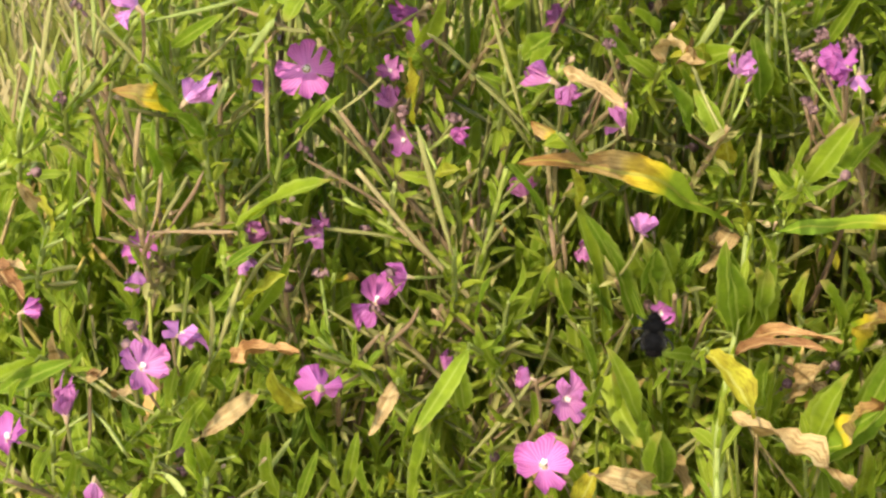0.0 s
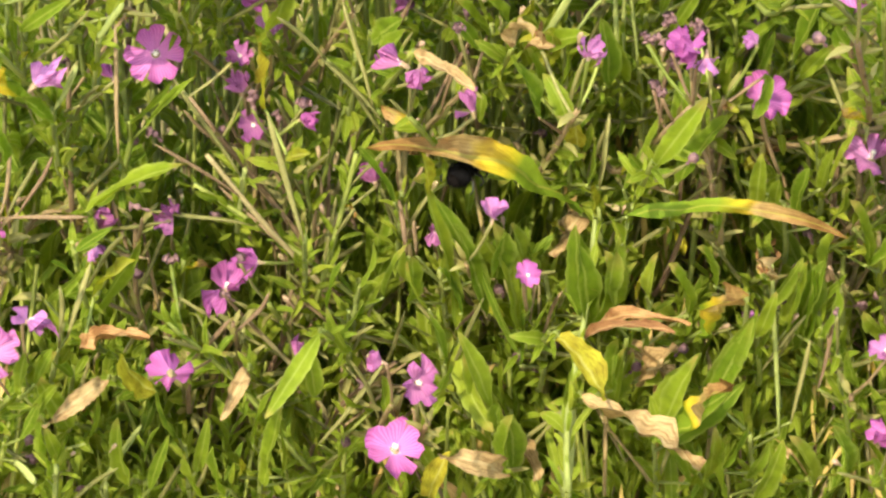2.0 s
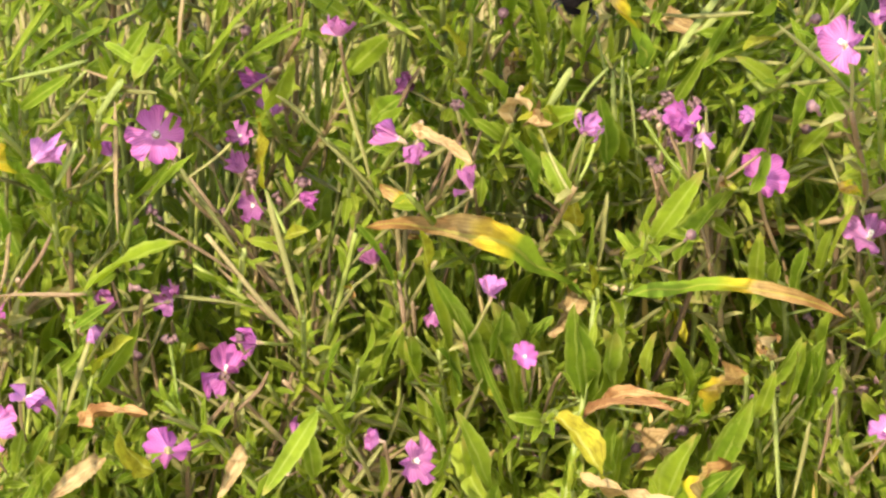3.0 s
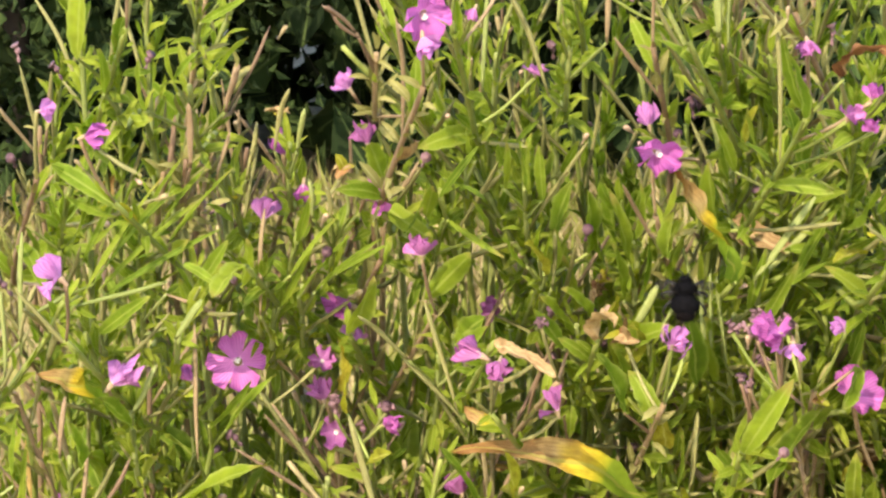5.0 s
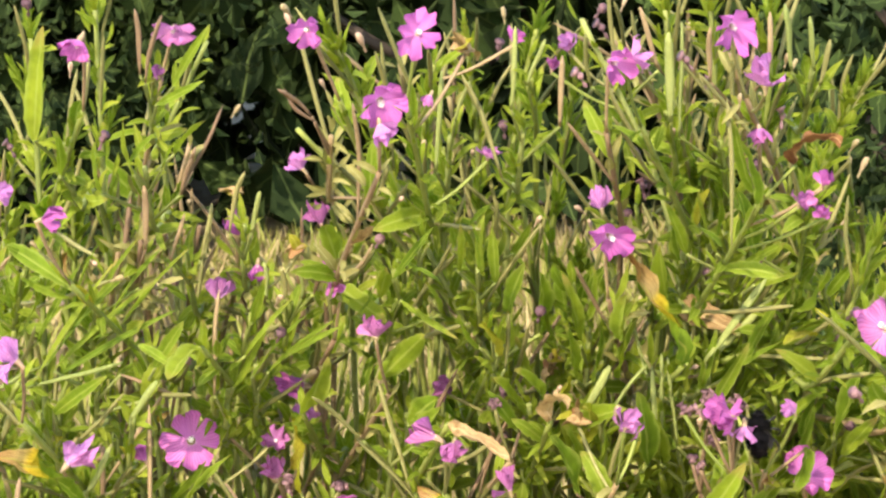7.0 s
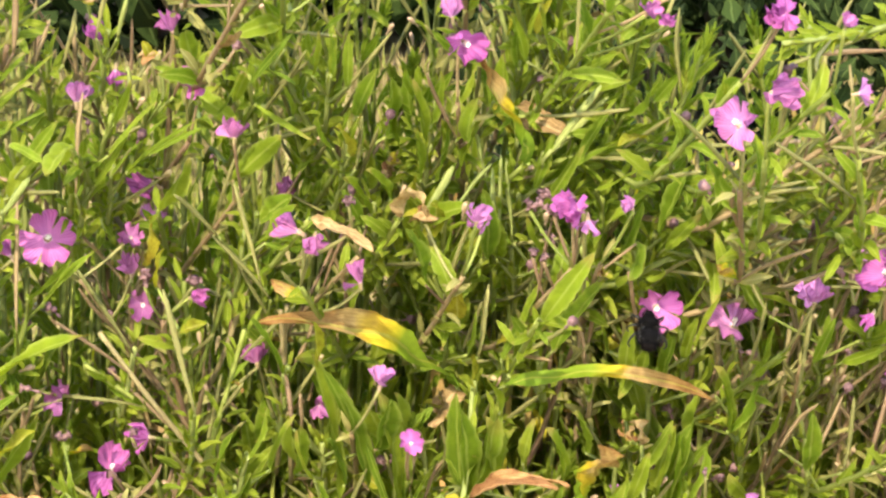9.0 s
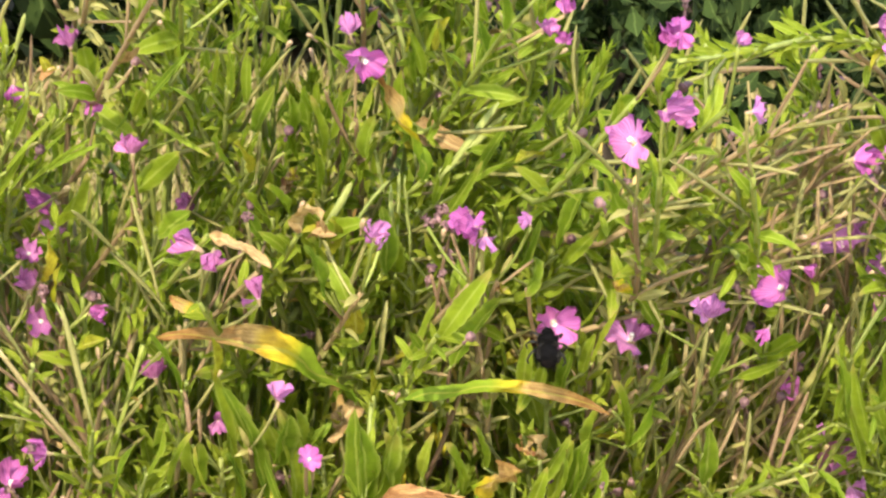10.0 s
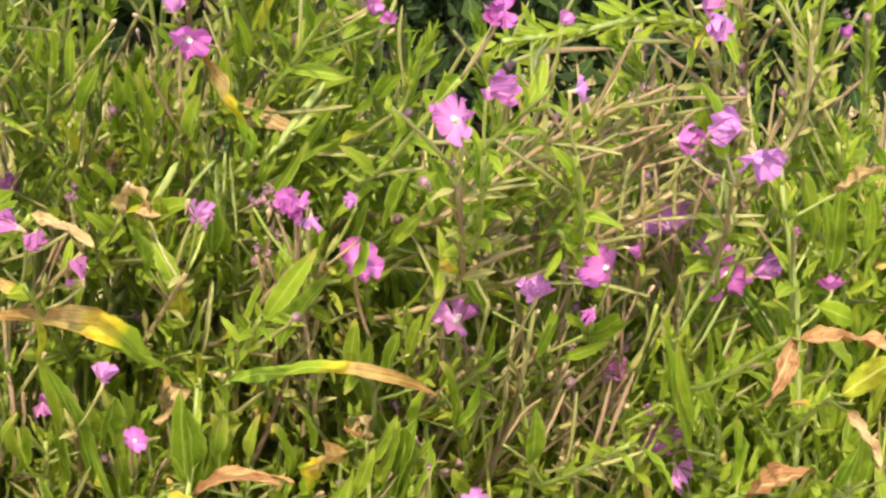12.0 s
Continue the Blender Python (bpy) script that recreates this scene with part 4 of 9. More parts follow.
herb([(0.091, 1.21, 0.612), (0.077, 1.175, 0.682), (0.073, 1.14, 0.736)], 556, 16, 2, 'green', (0.034, 0.051), 1.4,
     blades=[((0.082, 1.12, 0.723), (0.104, 1.095, 0.713), 0.0085, 'dead', 0.90, 0.90), ((0.069, 1.14, 0.728), (0.065, 1.115, 0.782), 0.0096, 'pale', 0.20, 0.00), ((0.077, 1.14, 0.726), (0.077, 1.115, 0.78), 0.0108, 'green', 0.20, 0.20)])
herb([(0.086, 1.27, 0.698), (0.103, 1.247, 0.742), (0.128, 1.223, 0.801), (0.15, 1.2, 0.846)], 557, 19, 3, 'dark', (0.0255, 0.051), 1.0)
herb([(0.099, 1.293, 0.713), (0.15, 1.27, 0.785), (0.186, 1.246, 0.817), (0.215, 1.223, 0.841)], 558, 22, 2, 'pale', (0.02125, 0.0425), 0.9)
herb([(0.165, 1.23, 0.599), (0.159, 1.195, 0.687), (0.149, 1.16, 0.747)], 559, 19, 2, 'pale', (0.0255, 0.051), 1.4)
herb([(0.062, 1.13, 0.847), (0.099, 1.107, 0.89), (0.142, 1.083, 0.905), (0.157, 1.06, 0.949)], 560, 22, 5, 'green', (0.017, 0.03825), 0.8,
     blooms=[((0.093, 1.08, 0.883), 0.0108, (0.051, -0.274, 0.96), 'wither', 0.50)],
     blades=[((0.077, 1.1, 0.852), (0.069, 1.075, 0.882), 0.0111, 'green', 0.30, 0.00), ((0.137, 1.08, 0.908), (0.121, 1.055, 0.91), 0.0066, 'yellow', 0.40, 0.00), ((0.091, 1.12, 0.874), (0.107, 1.095, 0.897), 0.0106, 'green', 0.20, 0.00)])
herb([(0.093, 1.13, 0.851), (0.124, 1.107, 0.895), (0.131, 1.083, 0.937), (0.13, 1.06, 0.968)], 561, 22, 6, 'green', (0.017, 0.03825), 0.8,
     blooms=[((0.105, 1.08, 0.881), 0.0084, (-0.1, -0.422, 0.901), 'wither', 0.50), ((0.096, 1.1, 0.879), 0.0101, (-0.077, -0.403, 0.912), 'wither', 0.50)],
     blades=[((0.121, 1.12, 0.892), (0.124, 1.095, 0.92), 0.0101, 'green', 0.20, 0.00), ((0.113, 1.08, 0.941), (0.103, 1.055, 0.972), 0.0088, 'green', 0.20, 0.00), ((0.128, 1.08, 0.918), (0.138, 1.055, 0.941), 0.0084, 'pale', 0.40, 0.00)])
herb([(0.135, 1.13, 0.829), (0.166, 1.107, 0.853), (0.193, 1.083, 0.874), (0.201, 1.06, 0.89)], 562, 22, 2, 'pale', (0.017, 0.02975), 0.8,
     blades=[((0.127, 1.15, 0.828), (0.132, 1.125, 0.864), 0.0107, 'green', 0.30, 0.00), ((0.187, 1.1, 0.856), (0.199, 1.075, 0.885), 0.0092, 'pale', 0.30, 0.00)])
herb([(0.281, 1.05, 0.957), (0.241, 1.027, 0.967), (0.205, 1.003, 0.966), (0.171, 0.98, 0.967)], 563, 12, 3, 'pale', (0.01275, 0.0255), 0.7,
     blooms=[((0.268, 1.002, 0.972), 0.0148, (-0.514, -0.8, -0.31), 'pale', 0.50), ((0.258, 1, 0.977), 0.0099, (0.851, -0.469, 0.238), 'dark', 0.30)])
herb([(0.139, 1.18, 0.799), (0.155, 1.145, 0.846), (0.155, 1.11, 0.879)], 564, 22, 4, 'green', (0.02125, 0.0425), 1.0,
     blades=[((0.152, 1.15, 0.843), (0.164, 1.125, 0.873), 0.0102, 'pale', 0.30, 0.00), ((0.143, 1.12, 0.858), (0.127, 1.095, 0.882), 0.0094, 'pale', 0.20, 0.00)])
herb([(0.165, 1.08, 0.868), (0.195, 1.057, 0.898), (0.215, 1.033, 0.92), (0.236, 1.01, 0.937)], 565, 19, 9, 'red', (0.017, 0.03825), 0.8,
     blooms=[((0.168, 1.05, 0.902), 0.0061, (-0.065, -0.681, 0.729), 'wither', 0.50)])
herb([(0.161, 1.13, 0.812), (0.224, 1.107, 0.838), (0.248, 1.083, 0.862), (0.268, 1.06, 0.885)], 566, 12, 8, 'red', (0.017, 0.03825), 0.7,
     blooms=[((0.247, 1.05, 0.863), 0.0085, (0.851, -0.45, -0.271), 'pink', 0.40), ((0.224, 1.05, 0.861), 0.0080, (-0.098, -0.592, 0.8), 'pale', 0.30)],
     blades=[((0.197, 1.1, 0.82), (0.175, 1.075, 0.85), 0.0092, 'green', 0.30, 0.00)])
herb([(0.186, 1.13, 0.867), (0.227, 1.107, 0.89), (0.25, 1.083, 0.911), (0.267, 1.06, 0.932)], 567, 16, 9, 'red', (0.017, 0.03825), 0.7)
herb([(0.356, 1.13, 0.716), (0.343, 1.095, 0.806), (0.318, 1.06, 0.887)], 568, 9, 3, 'pale', (0.0255, 0.051), 1.3,
     blades=[((0.34, 1.05, 0.886), (0.352, 1.025, 0.902), 0.0080, 'dead', 0.40, 0.50), ((0.334, 1.05, 0.835), (0.342, 1.025, 0.835), 0.0100, 'green', 0.30, 0.00)])
herb([(0.309, 1.18, 0.777), (0.296, 1.145, 0.832), (0.286, 1.11, 0.876)], 569, 12, 12, 'red', (0.017, 0.03825), 0.7)
herb([(0.324, 1.18, 0.77), (0.316, 1.145, 0.831), (0.323, 1.11, 0.88)], 570, 12, 10, 'dry', (0.017, 0.03825), 0.7,
     blooms=[((0.311, 1.136, 0.83), 0.0215, (-0.267, -0.13, 0.955), 'pale', 0.50), ((0.319, 1.13, 0.827), 0.0225, (-0.4, -0.75, 0.528), 'pink', 0.56), ((0.335, 1.14, 0.825), 0.0200, (0.744, -0.356, 0.565), 'pale', 0.45)])
herb([(0.254, 1.23, 0.688), (0.249, 1.195, 0.745), (0.247, 1.16, 0.79)], 571, 12, 12, 'red', (0.0255, 0.0425), 0.8)
herb([(0.231, 1.23, 0.689), (0.229, 1.195, 0.746), (0.239, 1.16, 0.793)], 572, 12, 12, 'red', (0.0255, 0.0425), 0.8)
herb([(0.281, 1.25, 0.677), (0.275, 1.215, 0.732), (0.278, 1.18, 0.772)], 573, 12, 10, 'red', (0.0255, 0.0425), 0.8)
herb([(0.347, 1.23, 0.681), (0.33, 1.195, 0.748), (0.32, 1.16, 0.794)], 574, 28, 2, 'pale', (0.02975, 0.051), 1.1)
herb([(0.426, 1.25, 0.759), (0.409, 1.215, 0.823), (0.384, 1.18, 0.872)], 575, 25, 1, 'green', (0.034, 0.0595), 1.2)
herb([(0.371, 1.13, 0.845), (0.351, 1.095, 0.912), (0.312, 1.06, 0.967)], 576, 22, 5, 'pale', (0.017, 0.0425), 0.9,
     blades=[((0.371, 1.1, 0.845), (0.366, 1.075, 0.883), 0.0092, 'green', 0.20, 0.00)])
herb([(0.383, 1.18, 0.838), (0.365, 1.145, 0.888), (0.347, 1.11, 0.93)], 577, 25, 4, 'pale', (0.017, 0.034), 1.0,
     blooms=[((0.359, 1.1, 0.945), 0.0074, (-0.328, -0.343, 0.88), 'pink', 0.20)])
herb([(0.316, 1.13, 0.884), (0.31, 1.095, 0.933), (0.294, 1.06, 0.97)], 578, 19, 8, 'red', (0.017, 0.034), 0.7)
herb([(0.346, 1.13, 0.878), (0.341, 1.095, 0.938), (0.332, 1.06, 0.974)], 579, 16, 8, 'pale', (0.017, 0.034), 0.7)
herb([(0.178, 1.23, 0.689), (0.173, 1.195, 0.736), (0.179, 1.16, 0.781)], 580, 22, 2, 'green', (0.034, 0.05525), 1.2,
     blades=[((0.177, 1.15, 0.793), (0.176, 1.125, 0.828), 0.0084, 'green', 0.20, 0.00)])
herb([(0.098, 1.23, 0.692), (0.087, 1.195, 0.739), (0.08, 1.16, 0.77)], 581, 22, 1, 'green', (0.034, 0.051), 1.3)
herb([(0.199, 1.15, 0.841), (0.227, 1.127, 0.865), (0.252, 1.103, 0.886), (0.265, 1.08, 0.906)], 582, 6, 9, 'red', (0.012, 0.025), 0.7)
herb([(0.208, 1.15, 0.816), (0.233, 1.127, 0.846), (0.239, 1.103, 0.875), (0.24, 1.08, 0.904)], 583, 6, 9, 'dry', (0.012, 0.025), 0.7)
herb([(0.288, 1.18, 0.794), (0.283, 1.157, 0.837), (0.282, 1.133, 0.87), (0.277, 1.11, 0.899)], 584, 6, 9, 'red', (0.012, 0.025), 0.7)
herb([(0.308, 1.18, 0.794), (0.305, 1.157, 0.84), (0.301, 1.133, 0.87), (0.299, 1.11, 0.891)], 585, 6, 9, 'dry', (0.012, 0.025), 0.7)
herb([(0.204, 1.18, 0.797), (0.198, 1.145, 0.834), (0.202, 1.11, 0.864)], 586, 6, 8, 'red', (0.012, 0.025), 0.7,
     blooms=[((0.182, 1.15, 0.863), 0.0105, (0.035, -0.421, 0.906), 'dark', 0.30)])
herb([(0.253, 1.18, 0.703), (0.25, 1.145, 0.755), (0.261, 1.11, 0.799)], 587, 5, 8, 'red', (0.012, 0.025), 0.7)
herb([(0.207, 1.18, 0.705), (0.22, 1.145, 0.751), (0.218, 1.11, 0.795)], 588, 5, 8, 'red', (0.012, 0.025), 0.7)
herb([(0.23, 1.18, 0.704), (0.237, 1.145, 0.75), (0.237, 1.11, 0.794)], 589, 5, 8, 'dry', (0.012, 0.025), 0.7,
     blooms=[((0.237, 1.1, 0.803), 0.0074, (-0.068, 0.043, 0.997), 'wither', 0.50)])
herb([(0.282, 1.18, 0.702), (0.264, 1.145, 0.749), (0.267, 1.11, 0.788)], 590, 5, 8, 'red', (0.012, 0.025), 0.7,
     blooms=[((0.267, 1.12, 0.783), 0.0140, (-0.437, -0.134, 0.89), 'pink', 0.35), ((0.297, 1.15, 0.744), 0.0205, (-0.126, -0.989, -0.081), 'dark', 0.59), ((0.305, 1.15, 0.727), 0.0133, (0.179, -0.759, -0.626), 'pale', 0.45), ((0.288, 1.15, 0.753), 0.0102, (0.019, -0.48, 0.877), 'pale', 0.30)])
herb([(0.191, 1.21, 0.695), (0.194, 1.175, 0.742), (0.204, 1.14, 0.786)], 591, 5, 8, 'dry', (0.012, 0.025), 0.7)
herb([(0.224, 1.13, 0.848), (0.255, 1.095, 0.88), (0.263, 1.06, 0.925)], 592, 5, 8, 'red', (0.012, 0.025), 0.7)
herb([(0.321, 1.11, 0.878), (0.331, 1.075, 0.917), (0.32, 1.04, 0.963)], 593, 5, 8, 'dry', (0.012, 0.025), 0.7)
herb([(0.301, 1.11, 0.894), (0.288, 1.075, 0.937), (0.261, 1.04, 0.959)], 594, 5, 8, 'red', (0.012, 0.025), 0.7)
herb([(0.357, 1.13, 0.717), (0.346, 1.107, 0.792), (0.331, 1.083, 0.855), (0.317, 1.06, 0.895)], 595, 4, 2, 'pale', (0.012, 0.03), 0.8,
     blooms=[((0.359, 1.1, 0.828), 0.0113, (-0.121, -0.063, 0.991), 'pink', 0.30), ((0.341, 1.1, 0.855), 0.0054, (0.065, -0.373, 0.926), 'pale', 0.20)],
     blades=[((0.349, 1.1, 0.853), (0.332, 1.075, 0.891), 0.0088, 'pale', 0.20, 0.00)])
herb([(0.07, 1.21, 0.604), (0.066, 1.187, 0.663), (0.068, 1.163, 0.719), (0.072, 1.14, 0.772)], 596, 14, 2, 'pale', (0.02, 0.04), 1.3,
     blooms=[((0.059, 1.14, 0.771), 0.0149, (0.215, -0.43, 0.877), 'husk', 0.50)],
     blades=[((0.061, 1.110, 0.789), (-0.029, 1.090, 0.827), 0.0125, 'dying', 1.15, 0.50), ((0.079, 1.085, 0.797), (0.168, 1.062, 0.795), 0.0070, 'dying', 1.10, -0.75), ((0.063, 1.12, 0.785), (0.048, 1.095, 0.776), 0.0087, 'dead', 1.20, 0.90)])
herb([(0.168, 1.19, 0.612), (0.154, 1.155, 0.699), (0.14, 1.12, 0.768)], 597, 12, 2, 'pale', (0.02, 0.04), 1.0,
     blooms=[((0.14, 1.136, 0.723), 0.0114, (0.12, -0.067, 0.99), 'pale', 0.20), ((0.145, 1.14, 0.759), 0.0119, (0.083, -0.151, 0.985), 'husk', 0.50), ((0.139, 1.1, 0.767), 0.0103, (-0.275, -0.363, 0.89), 'husk', 0.50)],
     blades=[((0.156, 1.12, 0.72), (0.148, 1.095, 0.757), 0.0087, 'green', 0.30, 0.00)])
herb([(-0.117, 1.21, 0.661), (-0.134, 1.175, 0.717), (-0.131, 1.14, 0.775)], 598, 5, 9, 'red', (0.012, 0.03), 0.7,
     blooms=[((-0.151, 1.144, 0.776), 0.0136, (0.708, -0.597, 0.377), 'dark', 0.40), ((-0.15, 1.14, 0.767), 0.0111, (0.277, -0.122, -0.953), 'pale', 0.35), ((-0.114, 1.13, 0.784), 0.0157, (-0.075, -0.928, 0.366), 'dark', 0.50)])
herb([(-0.094, 1.21, 0.643), (-0.064, 1.175, 0.716), (-0.052, 1.14, 0.774)], 599, 5, 9, 'red', (0.012, 0.03), 0.7,
     blooms=[((-0.026, 1.14, 0.794), 0.0143, (-0.056, -0.3, 0.952), 'dark', 0.45)])
herb([(-0.035, 1.21, 0.606), (-0.055, 1.175, 0.676), (-0.085, 1.14, 0.731)], 600, 5, 9, 'dry', (0.012, 0.03), 0.7,
     blooms=[((-0.092, 1.14, 0.744), 0.0203, (0.069, -0.51, 0.858), 'pink', 0.68)])
herb([(-0.073, 1.21, 0.607), (-0.044, 1.175, 0.67), (-0.018, 1.14, 0.708)], 601, 5, 8, 'red', (0.012, 0.03), 0.7)
herb([(0.065, 1.23, 0.594), (0.051, 1.195, 0.666), (0.023, 1.16, 0.743)], 602, 5, 8, 'red', (0.012, 0.03), 0.7,
     blades=[((0.038, 1.167, 0.721), (0.028, 1.142, 0.771), 0.0140, 'green', 0.25, 0.00)])
herb([(0.186, 1.23, 0.629), (0.186, 1.195, 0.687), (0.186, 1.16, 0.735)], 603, 5, 8, 'dry', (0.012, 0.03), 0.7)
herb([(-0.218, 1.29, 0.811), (-0.217, 1.255, 0.885), (-0.211, 1.22, 0.942)], 604, 8, 8, 'red', (0.012, 0.03), 0.7)
herb([(-0.173, 1.32, 0.802), (-0.161, 1.285, 0.878), (-0.144, 1.25, 0.935)], 605, 6, 9, 'dry', (0.012, 0.03), 0.7)
herb([(-0.107, 1.32, 0.79), (-0.105, 1.285, 0.866), (-0.106, 1.25, 0.926)], 606, 5, 5, 'red', (0.012, 0.03), 0.7)
herb([(-0.011, 1.27, 0.905), (-0.022, 1.235, 0.959), (-0.028, 1.2, 1.004)], 607, 6, 9, 'dry', (0.012, 0.03), 0.7)
herb([(0.095, 1.22, 0.936), (0.083, 1.185, 0.984), (0.062, 1.15, 1.018)], 608, 6, 9, 'red', (0.012, 0.03), 0.7)
herb([(-0.154, 1.115, 0.833), (-0.172, 1.025, 0.893)], 609, 7, 2, 'green', (0.025, 0.05), 0.9,
     blooms=[((-0.169, 1, 0.923), 0.0139, (-0.658, -0.127, 0.742), 'pale', 0.35), ((-0.159, 1.05, 0.869), 0.0141, (0.679, -0.083, 0.73), 'pale', 0.30), ((-0.133, 1.09, 0.859), 0.0090, (-0.365, 0.091, 0.927), 'pink', 0.15)],
     blades=[((-0.165, 1.08, 0.85), (-0.189, 1.055, 0.872), 0.0107, 'dying', 0.50, 0.60), ((-0.156, 1.09, 0.845), (-0.14, 1.065, 0.868), 0.0069, 'pale', 0.50, 0.30)])
herb([(-0.082, 1.265, 0.784), (-0.063, 1.175, 0.844)], 610, 7, 2, 'red', (0.025, 0.05), 0.9,
     blooms=[((-0.071, 1.15, 0.874), 0.0145, (-0.869, -0.37, 0.33), 'pink', 0.45), ((-0.071, 1.16, 0.854), 0.0121, (-0.006, -0.139, 0.99), 'pale', 0.40)])
herb([(0.014, 1.147, 0.792), (-0.012, 1.057, 0.852)], 611, 7, 2, 'green', (0.025, 0.05), 0.9,
     blooms=[((-0.015, 1.032, 0.882), 0.0139, (-0.852, -0.064, 0.52), 'dark', 0.35), ((-0.008, 1.03, 0.88), 0.0100, (-0.221, -0.799, -0.56), 'dark', 0.30), ((0.014, 1.07, 0.849), 0.0111, (-0.27, -0.11, 0.957), 'dark', 0.25)],
     blades=[((-0.004, 1.08, 0.81), (-0.007, 1.055, 0.837), 0.0074, 'yellow', 0.20, 0.00)])
herb([(0.044, 1.135, 0.798), (0.055, 1.045, 0.858)], 612, 7, 2, 'red', (0.025, 0.05), 0.9,
     blooms=[((0.057, 1.02, 0.888), 0.0097, (0.166, -0.32, 0.933), 'pale', 0.15), ((0.063, 1.05, 0.877), 0.0094, (-0.143, -0.527, 0.838), 'pale', 0.20), ((0.042, 1.08, 0.876), 0.0140, (-0.083, -0.403, 0.911), 'husk', 0.50), ((0.042, 1.07, 0.877), 0.0128, (0.002, -0.242, 0.97), 'husk', 0.50)],
     blades=[((0.04, 1.05, 0.853), (0.029, 1.025, 0.884), 0.0095, 'green', 0.20, 0.00)])
herb([(-0.201, 1.239, 0.704), (-0.185, 1.149, 0.764)], 613, 7, 2, 'green', (0.025, 0.05), 0.9,
     blooms=[((-0.194, 1.124, 0.794), 0.0122, (0.396, -0.253, 0.883), 'dark', 0.40), ((-0.193, 1.124, 0.778), 0.0141, (0.218, -0.769, 0.601), 'pink', 0.45), ((-0.194, 1.12, 0.768), 0.0109, (-0.117, -0.61, -0.784), 'pale', 0.40)])
herb([(-0.23, 1.215, 0.668), (-0.245, 1.125, 0.728)], 614, 7, 2, 'green', (0.025, 0.05), 0.9,
     blooms=[((-0.241, 1.1, 0.758), 0.0100, (0.893, 0.02, 0.45), 'pink', 0.25)])
herb([(-0.185, 1.165, 0.678), (-0.172, 1.075, 0.738)], 615, 7, 2, 'green', (0.025, 0.05), 0.9,
     blooms=[((-0.168, 1.05, 0.768), 0.0132, (0.798, -0.398, 0.453), 'pale', 0.35), ((-0.191, 1.08, 0.759), 0.0103, (0.043, -0.248, 0.968), 'wither', 0.50)],
     blades=[((-0.174, 1.1, 0.712), (-0.16, 1.075, 0.744), 0.0097, 'pale', 0.40, 0.00)])
herb([(-0.205, 1.126, 0.681), (-0.175, 1.036, 0.741)], 616, 7, 2, 'green', (0.025, 0.05), 0.9,
     blooms=[((-0.178, 1.011, 0.771), 0.0193, (0.38, -0.693, 0.613), 'dark', 0.65), ((-0.203, 1.05, 0.751), 0.0091, (-0.067, -0.283, 0.957), 'husk', 0.50)])
herb([(-0.202, 1.145, 0.652), (-0.216, 1.055, 0.712)], 617, 7, 2, 'green', (0.025, 0.05), 0.9,
     blooms=[((-0.213, 1.03, 0.742), 0.0170, (0.022, -0.227, 0.974), 'dark', 0.45)])
herb([(-0.215, 1.115, 0.655), (-0.239, 1.025, 0.715)], 618, 7, 2, 'red', (0.025, 0.05), 0.9,
     blooms=[((-0.231, 1, 0.745), 0.0191, (-0.006, -0.487, 0.873), 'pink', 0.62)])
herb([(-0.221, 1.135, 0.626), (-0.196, 1.045, 0.686)], 619, 7, 2, 'red', (0.025, 0.05), 0.9,
     blooms=[((-0.202, 1.02, 0.716), 0.0093, (-0.143, -0.598, -0.789), 'dark', 0.30)])
herb([(-0.012, 1.153, 0.654), (-0.005, 1.063, 0.714)], 620, 7, 2, 'red', (0.025, 0.05), 0.9,
     blooms=[((-0.01, 1.038, 0.744), 0.0189, (0.319, -0.915, 0.247), 'dark', 0.56), ((-0.019, 1.07, 0.698), 0.0269, (0.024, -0.658, 0.752), 'pink', 0.91)],
     blades=[((-0.004, 1.1, 0.661), (0.005, 1.075, 0.695), 0.0109, 'yellow', 0.60, 0.40), ((-0.011, 1.1, 0.704), (0.006, 1.075, 0.737), 0.0090, 'green', 0.30, 0.00)])
herb([(-0.03, 1.155, 0.662), (-0.02, 1.065, 0.722)], 621, 7, 2, 'red', (0.025, 0.05), 0.9,
     blooms=[((-0.024, 1.04, 0.752), 0.0090, (-0.887, -0.303, 0.349), 'dark', 0.30)])
herb([(0.026, 1.215, 0.696), (0.004, 1.125, 0.756)], 622, 7, 2, 'red', (0.025, 0.05), 0.9,
     blooms=[((-0.001, 1.1, 0.786), 0.0100, (0.093, -0.996, 0.008), 'dark', 0.30)],
     blades=[((0.005, 1.14, 0.741), (0.012, 1.115, 0.782), 0.0101, 'green', 0.20, 0.00), ((-0.008, 1.12, 0.749), (-0.013, 1.095, 0.783), 0.0087, 'pale', 0.30, 0.00)])
herb([(0.023, 1.175, 0.717), (0.012, 1.085, 0.777)], 623, 7, 2, 'red', (0.025, 0.05), 0.9,
     blooms=[((0.022, 1.06, 0.807), 0.0124, (0.157, -0.208, 0.965), 'pale', 0.35)],
     blades=[((0.018, 1.16, 0.728), (-0.006, 1.135, 0.795), 0.0095, 'green', 0.30, 0.00), ((0.024, 1.09, 0.768), (0.027, 1.065, 0.799), 0.0125, 'green', 0.20, 0.00), ((0.023, 1.14, 0.74), (0.022, 1.115, 0.78), 0.0113, 'pale', 0.20, 0.00), ((0.008, 1.1, 0.741), (-0.006, 1.075, 0.817), 0.0097, 'pale', 0.20, 0.00), ((0.021, 1.1, 0.746), (0.008, 1.075, 0.797), 0.0100, 'green', 0.20, 0.00)])
